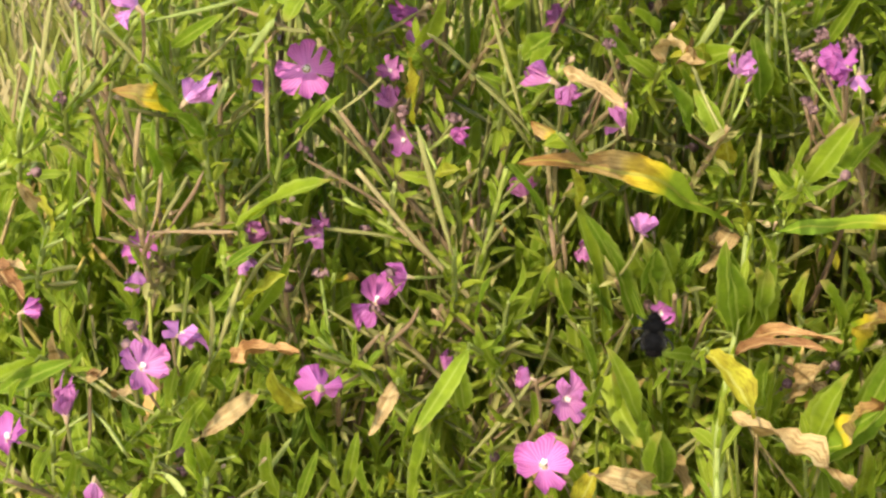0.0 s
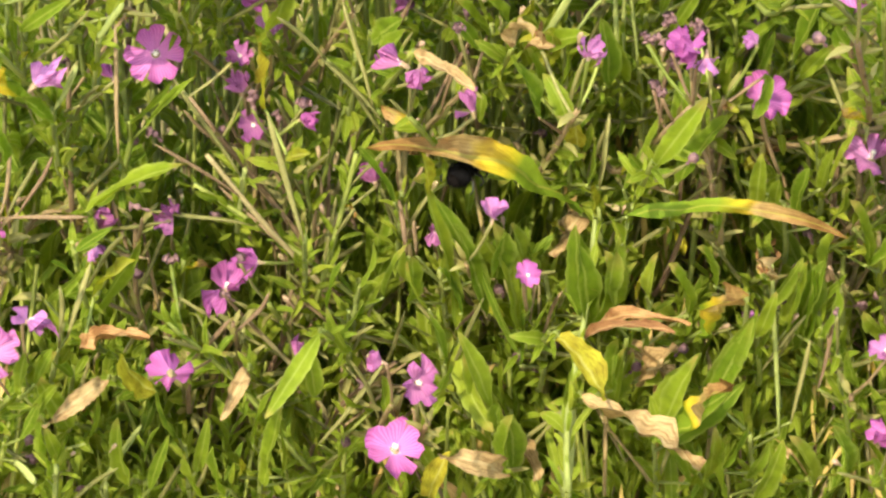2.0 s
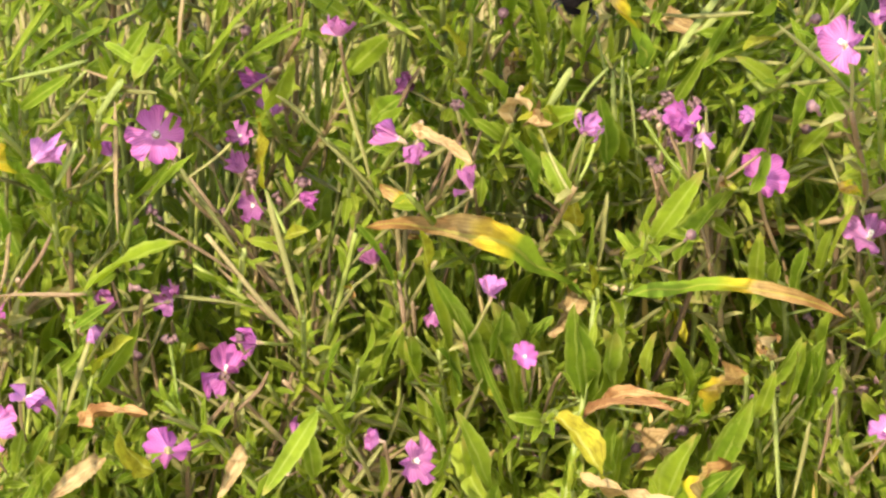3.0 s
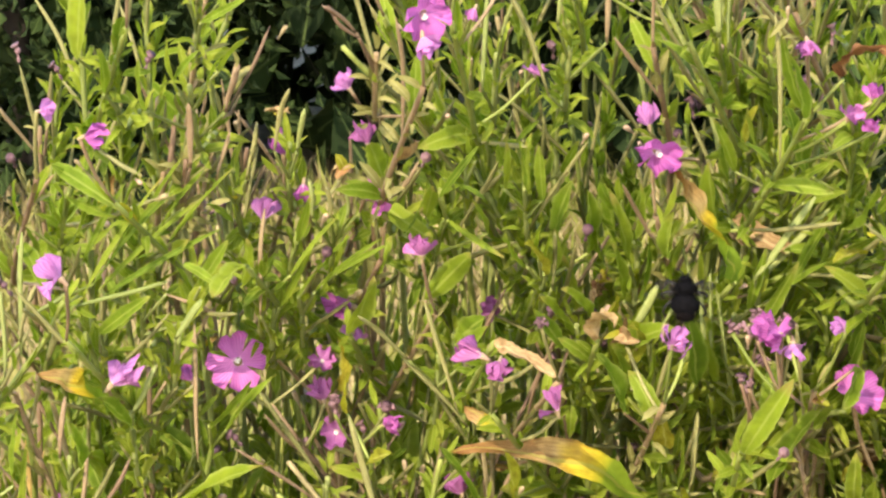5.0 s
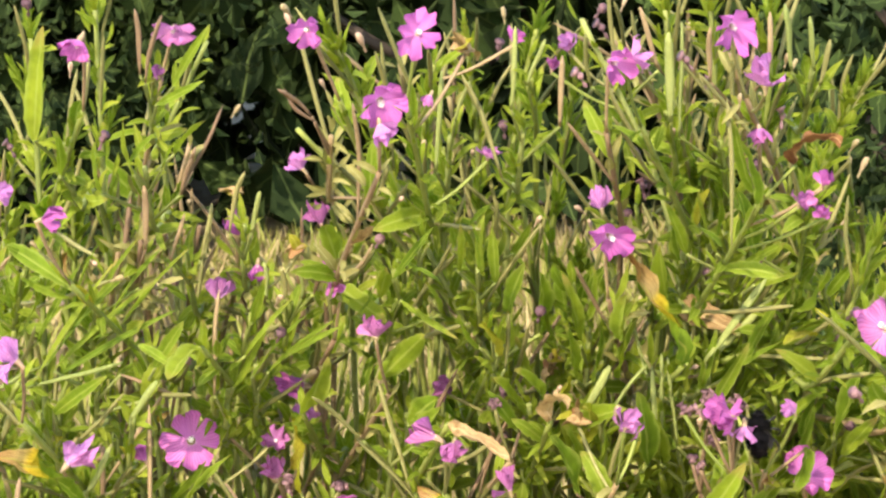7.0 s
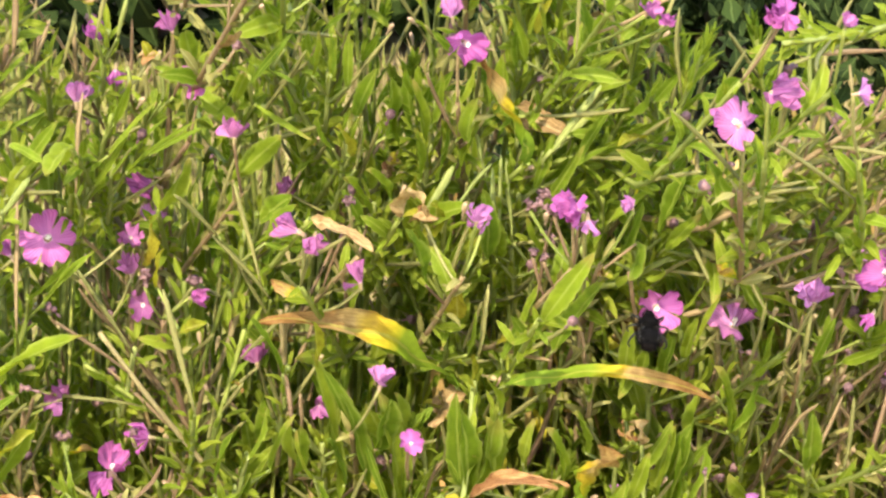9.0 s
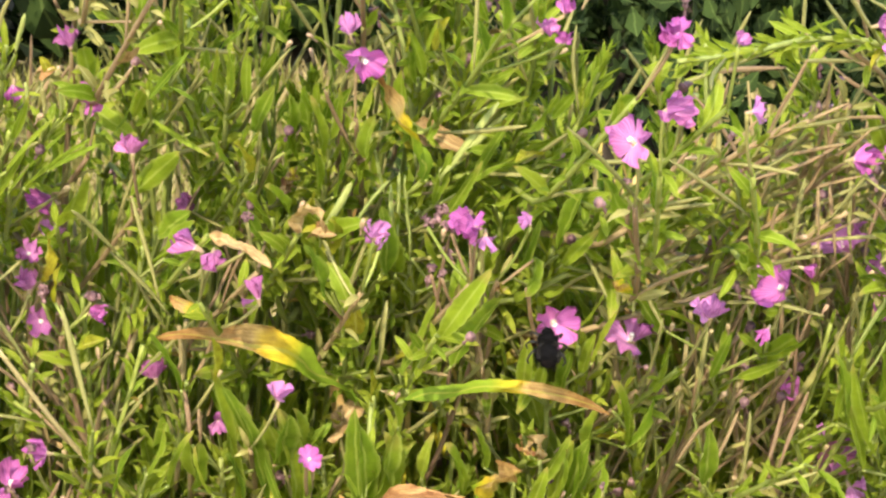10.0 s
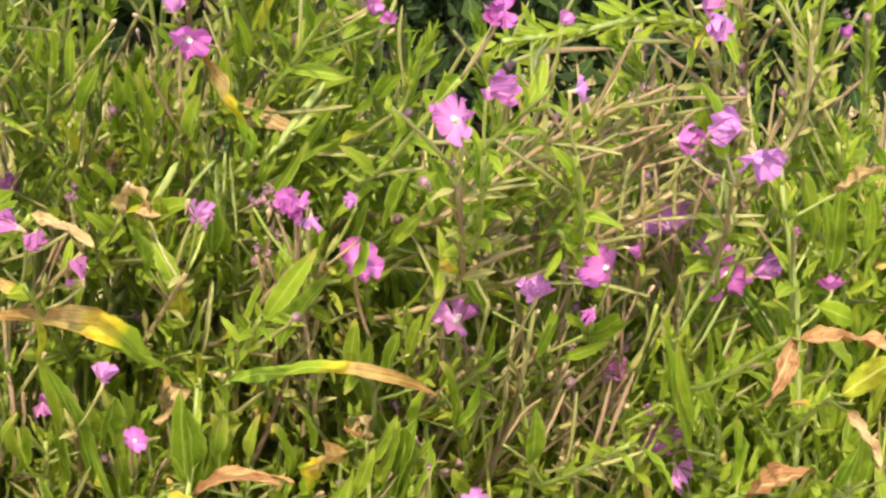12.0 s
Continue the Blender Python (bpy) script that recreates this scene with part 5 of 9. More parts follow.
herb([(0.169, 1.195, 0.733), (0.189, 1.105, 0.793)], 624, 7, 2, 'red', (0.025, 0.05), 0.9,
     blooms=[((0.179, 1.08, 0.823), 0.0197, (0.077, -0.319, 0.945), 'dark', 0.56)])
herb([(0.192, 1.175, 0.654), (0.177, 1.085, 0.714)], 625, 7, 2, 'red', (0.025, 0.05), 0.9,
     blooms=[((0.186, 1.06, 0.744), 0.0152, (-0.202, -0.519, 0.83), 'pale', 0.50)])
herb([(0.212, 1.165, 0.621), (0.189, 1.075, 0.681)], 626, 7, 2, 'green', (0.025, 0.05), 0.9,
     blooms=[((0.187, 1.05, 0.711), 0.0146, (-0.419, -0.752, 0.51), 'pink', 0.40)],
     blades=[((0.18, 1.1, 0.669), (0.167, 1.075, 0.705), 0.0090, 'green', 0.40, 0.00)])
herb([(-0.054, 1.085, 0.932), (-0.033, 0.995, 0.992)], 6272, 7, 2, 'red', (0.025, 0.05), 0.9,
     blooms=[((-0.032, 0.97, 1.022), 0.0192, (0.217, -0.853, -0.475), 'pink', 0.84), ((-0.032, 0.965, 1.014), 0.0089, (0.076, -0.583, -0.809), 'pale', 0.30)])
herb([(-0.035, 1.115, 0.954), (-0.048, 1.025, 1.014)], 628, 7, 2, 'green', (0.025, 0.05), 0.9,
     blooms=[((-0.058, 1, 1.044), 0.0132, (-0.172, -0.977, -0.129), 'pink', 0.62)])
herb([(-0.016, 1.105, 0.953), (-0.023, 1.015, 1.013)], 629, 7, 2, 'green', (0.025, 0.05), 0.9,
     blooms=[((-0.018, 0.99, 1.043), 0.0163, (0.114, -0.977, 0.181), 'pink', 0.68), ((0.008, 1.1, 0.979), 0.0082, (0.17, -0.442, 0.881), 'pale', 0.12), ((-0.014, 1, 1.019), 0.0058, (-0.416, -0.476, -0.775), 'dark', 0.15), ((-0.002, 1.05, 1.03), 0.0151, (-0.448, -0.405, 0.798), 'husk', 0.50)])
herb([(-0.174, 1.135, 0.949), (-0.146, 1.045, 1.009)], 630, 7, 2, 'green', (0.025, 0.05), 0.9,
     blooms=[((-0.143, 1.02, 1.039), 0.0130, (-0.442, -0.428, -0.788), 'pink', 0.45)],
     blades=[((-0.166, 1.05, 0.997), (-0.157, 1.025, 1.044), 0.0081, 'pale', 0.10, 0.20)])
herb([(-0.145, 1.215, 0.94), (-0.124, 1.125, 1.011)], 631, 4, 1, 'red', (0.025, 0.05), 0.9,
     blooms=[((-0.116, 1.1, 1.033), 0.0131, (0.019, -0.96, -0.279), 'dark', 0.50), ((-0.124, 1.1, 1.014), 0.0068, (0.636, -0.477, 0.606), 'dark', 0.20)])
herb([(0.063, 1.115, 0.94), (0.051, 1.025, 1)], 632, 7, 2, 'red', (0.025, 0.05), 0.9,
     blooms=[((0.052, 1, 1.03), 0.0165, (0.27, -0.959, -0.086), 'pink', 0.65), ((0.051, 1.06, 0.965), 0.0109, (-0.128, -0.218, 0.968), 'pale', 0.50)])
herb([(0.09, 1.115, 0.942), (0.064, 1.025, 1.002)], 633, 7, 2, 'green', (0.025, 0.05), 0.9,
     blooms=[((0.059, 1, 1.032), 0.0113, (0.968, -0.2, 0.153), 'pale', 0.50)])
herb([(0.13, 1.115, 0.952), (0.103, 1.025, 1.012)], 634, 7, 2, 'red', (0.025, 0.05), 0.9,
     blooms=[((0.095, 1, 1.042), 0.0161, (0.246, -0.941, -0.232), 'pink', 0.62), ((0.105, 0.98, 1.023), 0.0133, (-0.078, -0.287, 0.955), 'pale', 0.40)])
herb([(0.09, 1.085, 0.919), (0.106, 0.995, 0.979)], 635, 7, 2, 'green', (0.025, 0.05), 0.9,
     blooms=[((0.102, 0.97, 1.009), 0.0072, (0.17, -0.795, -0.582), 'dark', 0.20), ((0.119, 0.99, 0.978), 0.0090, (0.414, -0.482, 0.772), 'dark', 0.40), ((0.127, 0.99, 0.985), 0.0082, (-0.009, -0.539, 0.842), 'pink', 0.40), ((0.128, 0.99, 0.973), 0.0077, (-0.248, -0.845, 0.475), 'pink', 0.30)],
     blades=[((0.103, 0.99, 0.978), (0.094, 0.965, 1.006), 0.0083, 'green', 0.20, 0.00), ((0.117, 0.99, 0.992), (0.13, 0.965, 1.004), 0.0058, 'rust', 1.50, 1.00), ((0.081, 1.1, 0.914), (0.075, 1.075, 0.947), 0.0085, 'green', 0.20, 0.00)])
herb([(0.067, 1.145, 0.87), (0.053, 1.055, 0.93)], 636, 7, 2, 'red', (0.025, 0.05), 0.9,
     blooms=[((0.052, 1.03, 0.96), 0.0178, (0.323, -0.909, -0.264), 'pink', 0.53)],
     blades=[((0.058, 1.06, 0.912), (0.059, 1.035, 0.936), 0.0082, 'pale', 0.30, 0.00), ((0.06, 1.1, 0.887), (0.067, 1.075, 0.92), 0.0097, 'pale', 0.20, 0.00)])
herb([(-0.128, 1.135, 0.882), (-0.154, 1.045, 0.942)], 637, 7, 2, 'green', (0.025, 0.05), 0.9,
     blooms=[((-0.16, 1.02, 0.972), 0.0105, (0.904, -0.298, 0.307), 'pink', 0.25), ((-0.115, 1.1, 0.897), 0.0059, (0.079, -0.461, 0.884), 'wither', 0.50)])
herb([(-0.095, 1.235, 0.856), (-0.087, 1.145, 0.916)], 638, 7, 2, 'red', (0.025, 0.05), 0.9,
     blooms=[((-0.094, 1.12, 0.946), 0.0125, (-0.55, -0.365, 0.751), 'pink', 0.40), ((-0.087, 1.12, 0.933), 0.0092, (-0.137, -0.386, -0.912), 'pink', 0.35), ((-0.104, 1.12, 0.919), 0.0129, (0.004, -0.097, 0.995), 'pale', 0.35), ((-0.072, 1.15, 0.934), 0.0104, (-0.274, 0.075, 0.959), 'husk', 0.50)])
herb([(-0.081, 1.205, 0.842), (-0.056, 1.115, 0.902)], 639, 7, 2, 'red', (0.025, 0.05), 0.9,
     blooms=[((-0.056, 1.09, 0.932), 0.0117, (0.456, -0.89, 0.01), 'pink', 0.50)],
     blades=[((-0.053, 1.1, 0.921), (-0.047, 1.075, 0.949), 0.0103, 'pale', 0.30, 0.00)])
herb([(-0.074, 1.265, 0.854), (-0.059, 1.175, 0.914)], 640, 7, 2, 'green', (0.025, 0.05), 0.9,
     blooms=[((-0.062, 1.15, 0.944), 0.0104, (-0.146, -0.449, 0.882), 'dark', 0.30)])
herb([(-0.048, 1.285, 0.875), (-0.06, 1.2, 0.941)], 641, 4, 1, 'green', (0.025, 0.05), 0.9,
     blooms=[((-0.07, 1.17, 0.964), 0.0111, (-0.585, -0.03, 0.811), 'pale', 0.40)])
herb([(-0.059, 1.195, 0.821), (-0.034, 1.105, 0.881)], 642, 7, 2, 'red', (0.025, 0.05), 0.9,
     blooms=[((-0.038, 1.08, 0.911), 0.0125, (0.077, -0.284, 0.956), 'dark', 0.30)],
     blades=[((-0.038, 1.1, 0.888), (-0.019, 1.075, 0.912), 0.0097, 'green', 0.30, 0.00)])
herb([(0.078, 1.115, 0.806), (0.098, 1.025, 0.866)], 643, 7, 2, 'red', (0.025, 0.05), 0.9,
     blooms=[((0.095, 1, 0.896), 0.0128, (-0.35, -0.932, 0.098), 'pink', 0.50), ((0.094, 1.01, 0.894), 0.0140, (-0.25, -0.315, 0.916), 'pink', 0.50), ((0.101, 1.01, 0.89), 0.0113, (-0.012, -0.246, -0.969), 'pale', 0.50), ((0.086, 1.03, 0.869), 0.0074, (-0.316, -0.1, 0.943), 'wither', 0.50), ((0.088, 1.02, 0.891), 0.0095, (-0.348, -0.353, 0.868), 'wither', 0.50), ((0.081, 1.03, 0.891), 0.0097, (0.334, -0.417, 0.846), 'wither', 0.50), ((0.085, 1.05, 0.866), 0.0085, (-0.088, -0.155, 0.984), 'wither', 0.50)])
herb([(0.114, 1.135, 0.802), (0.113, 1.045, 0.862)], 644, 7, 2, 'red', (0.025, 0.05), 0.9,
     blooms=[((0.121, 1.02, 0.892), 0.0076, (-0.386, -0.536, 0.751), 'pale', 0.20), ((0.097, 1.08, 0.864), 0.0098, (-0.348, -0.452, 0.821), 'wither', 0.50), ((0.106, 1.08, 0.878), 0.0117, (-0.068, -0.268, 0.961), 'wither', 0.50), ((0.115, 1.05, 0.857), 0.0080, (0.218, -0.296, 0.93), 'husk', 0.50)],
     blades=[((0.13, 1.05, 0.87), (0.121, 1.025, 0.86), 0.0088, 'green', 0.20, 0.00), ((0.113, 1.15, 0.794), (0.13, 1.125, 0.834), 0.0094, 'pale', 0.20, 0.00), ((0.104, 1.15, 0.81), (0.115, 1.125, 0.846), 0.0089, 'green', 0.20, 0.00)])
herb([(-0.211, 1.135, 0.892), (-0.183, 1.045, 0.952)], 645, 7, 2, 'red', (0.025, 0.05), 0.9,
     blooms=[((-0.176, 1.02, 0.982), 0.0084, (0.841, -0.518, 0.158), 'pale', 0.40)])
herb([(0.165, 1.015, 0.862), (0.143, 0.925, 0.922)], 646, 7, 2, 'red', (0.025, 0.05), 0.9,
     blooms=[((0.136, 0.9, 0.952), 0.0175, (-0.618, -0.534, 0.576), 'dark', 0.66)])
herb([(0.168, 1.005, 0.876), (0.15, 0.915, 0.936)], 647, 7, 2, 'green', (0.025, 0.05), 0.9,
     blooms=[((0.146, 0.89, 0.966), 0.0161, (0.267, -0.918, 0.293), 'dark', 0.62)])
herb([(0.215, 1.015, 0.873), (0.188, 0.925, 0.933)], 648, 7, 2, 'green', (0.025, 0.05), 0.9,
     blooms=[((0.18, 0.9, 0.963), 0.0093, (0.875, -0.456, 0.165), 'pale', 0.30)])
herb([(0.132, 1.045, 0.897), (0.149, 0.955, 0.957)], 649, 7, 2, 'green', (0.025, 0.05), 0.9,
     blooms=[((0.158, 0.93, 0.987), 0.0096, (-0.386, -0.724, 0.572), 'pink', 0.30), ((0.158, 0.93, 0.988), 0.0101, (-0.401, -0.848, -0.346), 'pink', 0.35)])
herb([(0.295, 1.084, 0.843), (0.275, 0.994, 0.903)], 650, 7, 2, 'red', (0.025, 0.05), 0.9,
     blooms=[((0.267, 0.969, 0.933), 0.0205, (-0.855, -0.437, 0.28), 'pale', 0.68), ((0.271, 0.96, 0.924), 0.0190, (0.227, -0.918, -0.325), 'pale', 0.56), ((0.251, 1, 0.922), 0.0126, (0.858, -0.43, 0.282), 'pink', 0.35)],
     blades=[((0.272, 1, 0.916), (0.25, 0.975, 0.951), 0.0091, 'pale', 0.25, 0.00)])
herb([(0.26, 1.164, 0.764), (0.239, 1.074, 0.824)], 651, 7, 2, 'green', (0.025, 0.05), 0.9,
     blooms=[((0.238, 1.049, 0.854), 0.0190, (-0.592, -0.7, 0.4), 'pink', 0.56), ((0.227, 1.03, 0.842), 0.0078, (-0.508, -0.658, -0.556), 'pink', 0.30)],
     blades=[((0.244, 1.1, 0.808), (0.252, 1.075, 0.825), 0.0097, 'green', 0.50, 0.00)])
herb([(0.177, 1.148, 0.757), (0.196, 1.058, 0.817)], 652, 7, 2, 'green', (0.025, 0.05), 0.9,
     blooms=[((0.202, 1.033, 0.847), 0.0165, (-0.044, -0.488, 0.872), 'pale', 0.45)],
     blades=[((0.183, 1.1, 0.767), (0.171, 1.075, 0.807), 0.0097, 'green', 0.30, 0.00)])
herb([(0.16, 1.045, 0.893), (0.185, 0.955, 0.953)], 653, 7, 2, 'green', (0.025, 0.05), 0.9,
     blooms=[((0.182, 0.93, 0.983), 0.0071, (0.111, -0.268, 0.957), 'dark', 0.30)])
herb([(-0.013, 1.175, 0.797), (0.015, 1.085, 0.857)], 654, 7, 2, 'red', (0.025, 0.05), 0.9,
     blooms=[((0.008, 1.06, 0.887), 0.0074, (-0.137, -0.577, 0.806), 'wither', 0.50)],
     blades=[((0.021, 1.1, 0.872), (0.007, 1.075, 0.894), 0.0090, 'green', 0.30, 0.00)])
herb([(-0.062, 1.205, 0.688), (-0.073, 1.115, 0.748)], 655, 7, 2, 'green', (0.025, 0.05), 0.9,
     blooms=[((-0.083, 1.09, 0.778), 0.0080, (0.09, -0.227, 0.97), 'wither', 0.50)])
herb([(0.197, 1.175, 0.673), (0.17, 1.085, 0.733)], 656, 7, 2, 'green', (0.025, 0.05), 0.9,
     blooms=[((0.164, 1.06, 0.763), 0.0060, (-0.312, -0.107, 0.944), 'wither', 0.50)],
     blades=[((0.155, 1.1, 0.736), (0.162, 1.075, 0.781), 0.0126, 'green', 0.30, 0.00), ((0.166, 1.12, 0.709), (0.175, 1.095, 0.746), 0.0092, 'pale', 0.40, 0.00), ((0.158, 1.1, 0.735), (0.156, 1.075, 0.776), 0.0112, 'pale', 0.30, 0.00)])
herb([(0.132, 1.215, 0.59), (0.141, 1.125, 0.65)], 657, 7, 2, 'green', (0.025, 0.05), 0.9,
     blooms=[((0.15, 1.1, 0.68), 0.0096, (-0.071, -0.299, 0.951), 'husk', 0.50)],
     blades=[((0.128, 1.1, 0.659), (0.123, 1.075, 0.701), 0.0095, 'pale', 0.40, 0.00), ((0.14, 1.1, 0.658), (0.147, 1.075, 0.698), 0.0095, 'green', 0.40, 0.00)])
herb([(0.154, 1.275, 0.705), (0.151, 1.185, 0.765)], 658, 7, 2, 'green', (0.025, 0.05), 0.9,
     blooms=[((0.144, 1.16, 0.795), 0.0141, (-0.177, -0.424, 0.888), 'husk', 0.50)],
     blades=[((0.144, 1.18, 0.782), (0.161, 1.155, 0.805), 0.0078, 'rust', 0.90, 0.60)])
herb([(-0.115, 1.265, 0.868), (-0.095, 1.175, 0.928)], 659, 7, 2, 'red', (0.025, 0.05), 0.9,
     blooms=[((-0.098, 1.15, 0.958), 0.0095, (0.03, -0.545, 0.838), 'husk', 0.50)])
herb([(0.034, 1.16, 0.703), (0.049, 1.062, 0.755)], 660, 5, 1, 'green', (0.02, 0.04), 0.9,
     blades=[((0.049, 1.05, 0.758), (0.065, 1.025, 0.74), 0.0140, 'yellow', 0.90, 0.70), ((0.066, 1.08, 0.749), (0.103, 1.055, 0.76), 0.0052, 'rust', 1.90, 0.40), ((0.064, 1.09, 0.743), (0.057, 1.065, 0.793), 0.0121, 'green', 0.20, 0.00), ((0.06, 1.05, 0.757), (0.094, 1.025, 0.77), 0.0048, 'rust', 1.80, 0.30), ((0.034, 1.1, 0.74), (0.023, 1.075, 0.799), 0.0131, 'pale', 0.30, 0.20)])
herb([(0.065, 1.15, 0.68), (0.058, 1.052, 0.732)], 661, 5, 1, 'green', (0.02, 0.04), 0.9,
     blades=[((0.058, 1.04, 0.735), (0.104, 1.015, 0.713), 0.0125, 'dead', 0.40, 1.60), ((0.074, 1.08, 0.72), (0.074, 1.055, 0.755), 0.0104, 'green', 0.20, 0.00), ((0.077, 1.1, 0.702), (0.079, 1.075, 0.742), 0.0104, 'green', 0.30, 0.00)])
herb([(0.019, 1.23, 0.608), (0.033, 1.132, 0.66)], 662, 5, 1, 'green', (0.02, 0.04), 0.9,
     blades=[((0.033, 1.12, 0.663), (0.029, 1.095, 0.704), 0.0111, 'green', 0.40, 0.00)])
herb([(0.024, 1.15, 0.646), (0.025, 1.052, 0.698)], 663, 5, 1, 'green', (0.02, 0.04), 0.9,
     blades=[((0.025, 1.04, 0.701), (-0.002, 1.015, 0.723), 0.0100, 'dead', 0.90, 0.80), ((0.029, 1.08, 0.684), (0.03, 1.055, 0.721), 0.0112, 'green', 0.30, 0.00)])
herb([(0.092, 1.17, 0.656), (0.094, 1.072, 0.708)], 664, 5, 1, 'green', (0.02, 0.04), 0.9,
     blades=[((0.094, 1.06, 0.711), (0.105, 1.035, 0.756), 0.0105, 'green', 0.30, 0.00), ((0.1, 1.05, 0.713), (0.118, 1.025, 0.747), 0.0113, 'dying', 0.30, 0.00), ((0.092, 1.1, 0.688), (0.105, 1.075, 0.734), 0.0111, 'pale', 0.30, 0.20), ((0.094, 1.09, 0.691), (0.123, 1.065, 0.726), 0.0106, 'green', 0.40, 0.00)])
herb([(-0.025, 1.13, 0.835), (-0.01, 1.032, 0.887)], 665, 5, 1, 'green', (0.02, 0.04), 0.9,
     blades=[((-0.01, 1.02, 0.89), (0.013, 0.995, 0.882), 0.0059, 'dead', 0.40, 0.30), ((-0.025, 1.12, 0.846), (-0.018, 1.095, 0.876), 0.0096, 'green', 0.50, 0.00)])
herb([(-0.156, 1.19, 0.749), (-0.145, 1.092, 0.801)], 666, 5, 1, 'green', (0.02, 0.04), 0.9,
     blades=[((-0.145, 1.08, 0.804), (-0.1, 1.055, 0.833), 0.0090, 'green', 0.40, 0.00)])
herb([(-0.139, 1.17, 0.697), (-0.148, 1.072, 0.749)], 667, 5, 1, 'green', (0.02, 0.04), 0.9,
     blades=[((-0.148, 1.06, 0.752), (-0.117, 1.035, 0.766), 0.0089, 'rust', 0.90, 0.70), ((-0.144, 1.08, 0.766), (-0.123, 1.055, 0.792), 0.0102, 'yellow', 0.30, 0.00), ((-0.148, 1.1, 0.749), (-0.123, 1.075, 0.794), 0.0081, 'green', 0.20, 0.00)])
herb([(-0.13, 1.15, 0.69), (-0.136, 1.052, 0.742)], 668, 5, 1, 'green', (0.02, 0.04), 0.9,
     blades=[((-0.136, 1.04, 0.745), (-0.16, 1.015, 0.737), 0.0077, 'dead', 0.50, 0.80), ((-0.118, 1.06, 0.731), (-0.129, 1.035, 0.759), 0.0127, 'yellow', 0.40, 0.00)])
herb([(-0.08, 1.16, 0.69), (-0.079, 1.062, 0.742)], 669, 5, 1, 'green', (0.02, 0.04), 0.9,
     blades=[((-0.079, 1.05, 0.745), (-0.089, 1.025, 0.734), 0.0068, 'dead', 0.60, 0.50)])
herb([(-0.236, 1.16, 0.744), (-0.243, 1.062, 0.796)], 670, 5, 1, 'green', (0.02, 0.04), 0.9,
     blades=[((-0.243, 1.05, 0.799), (-0.225, 1.025, 0.795), 0.0095, 'rust', 0.90, 0.60)])
herb([(-0.233, 1.19, 0.762), (-0.229, 1.092, 0.814)], 671, 5, 1, 'green', (0.02, 0.04), 0.9,
     blades=[((-0.229, 1.08, 0.817), (-0.218, 1.055, 0.812), 0.0079, 'yellow', 0.50, 0.00)])
herb([(-0.063, 1.19, 0.771), (-0.062, 1.092, 0.823)], 672, 5, 1, 'green', (0.02, 0.04), 0.9,
     blades=[((-0.062, 1.08, 0.826), (-0.051, 1.055, 0.837), 0.0060, 'yellow', 0.30, 0.00), ((-0.071, 1.1, 0.841), (-0.068, 1.075, 0.865), 0.0052, 'yellow', 0.20, 0.00)])
herb([(-0.233, 1.17, 0.697), (-0.23, 1.072, 0.749)], 673, 5, 1, 'green', (0.02, 0.04), 0.9,
     blades=[((-0.23, 1.06, 0.752), (-0.25, 1.035, 0.748), 0.0086, 'green', 0.40, 0.00)])
herb([(-0.038, 1.15, 0.71), (-0.049, 1.052, 0.762)], 674, 5, 1, 'green', (0.02, 0.04), 0.9,
     blades=[((-0.049, 1.04, 0.765), (-0.071, 1.015, 0.739), 0.0080, 'green', 0.20, 0.00), ((-0.033, 1.12, 0.739), (-0.02, 1.095, 0.77), 0.0077, 'pale', 0.40, 0.00), ((-0.048, 1.12, 0.728), (-0.032, 1.095, 0.757), 0.0082, 'green', 0.40, 0.00)])
herb([(0.067, 1.17, 0.847), (0.084, 1.072, 0.899)], 675, 5, 1, 'green', (0.02, 0.04), 0.9,
     blades=[((0.084, 1.06, 0.902), (0.059, 1.035, 0.951), 0.0080, 'dying', 0.15, 0.00), ((0.072, 1.16, 0.848), (0.058, 1.135, 0.864), 0.0085, 'green', 0.80, 0.00)])
herb([(-0.093, 1.16, 0.86), (-0.106, 1.062, 0.912)], 676, 5, 1, 'green', (0.02, 0.04), 0.9,
     blades=[((-0.106, 1.05, 0.915), (-0.116, 1.025, 0.908), 0.0092, 'pale', 0.40, 0.00)])
herb([(-0.206, 1.21, 0.892), (-0.186, 1.112, 0.944)], 677, 5, 1, 'green', (0.02, 0.04), 0.9,
     blades=[((-0.186, 1.1, 0.947), (-0.156, 1.075, 0.933), 0.0072, 'green', 0.20, 0.00)])
herb([(0.063, 1.19, 0.801), (0.07, 1.092, 0.853)], 678, 5, 1, 'green', (0.02, 0.04), 0.9,
     blades=[((0.07, 1.08, 0.856), (0.064, 1.055, 0.893), 0.0095, 'green', 0.20, 0.00), ((0.048, 1.15, 0.818), (0.042, 1.125, 0.85), 0.0114, 'green', 0.20, 0.00), ((0.068, 1.15, 0.813), (0.072, 1.125, 0.857), 0.0094, 'pale', 0.20, 0.00)])
herb([(0.062, 1.19, 0.818), (0.043, 1.092, 0.87)], 679, 5, 1, 'green', (0.02, 0.04), 0.9,
     blades=[((0.043, 1.08, 0.873), (0.06, 1.055, 0.886), 0.0088, 'green', 0.60, 0.00), ((0.041, 1.08, 0.864), (0.042, 1.055, 0.887), 0.0088, 'yellow', 1.20, 0.50), ((0.041, 1.12, 0.854), (0.035, 1.095, 0.886), 0.0101, 'pale', 0.30, 0.00)])
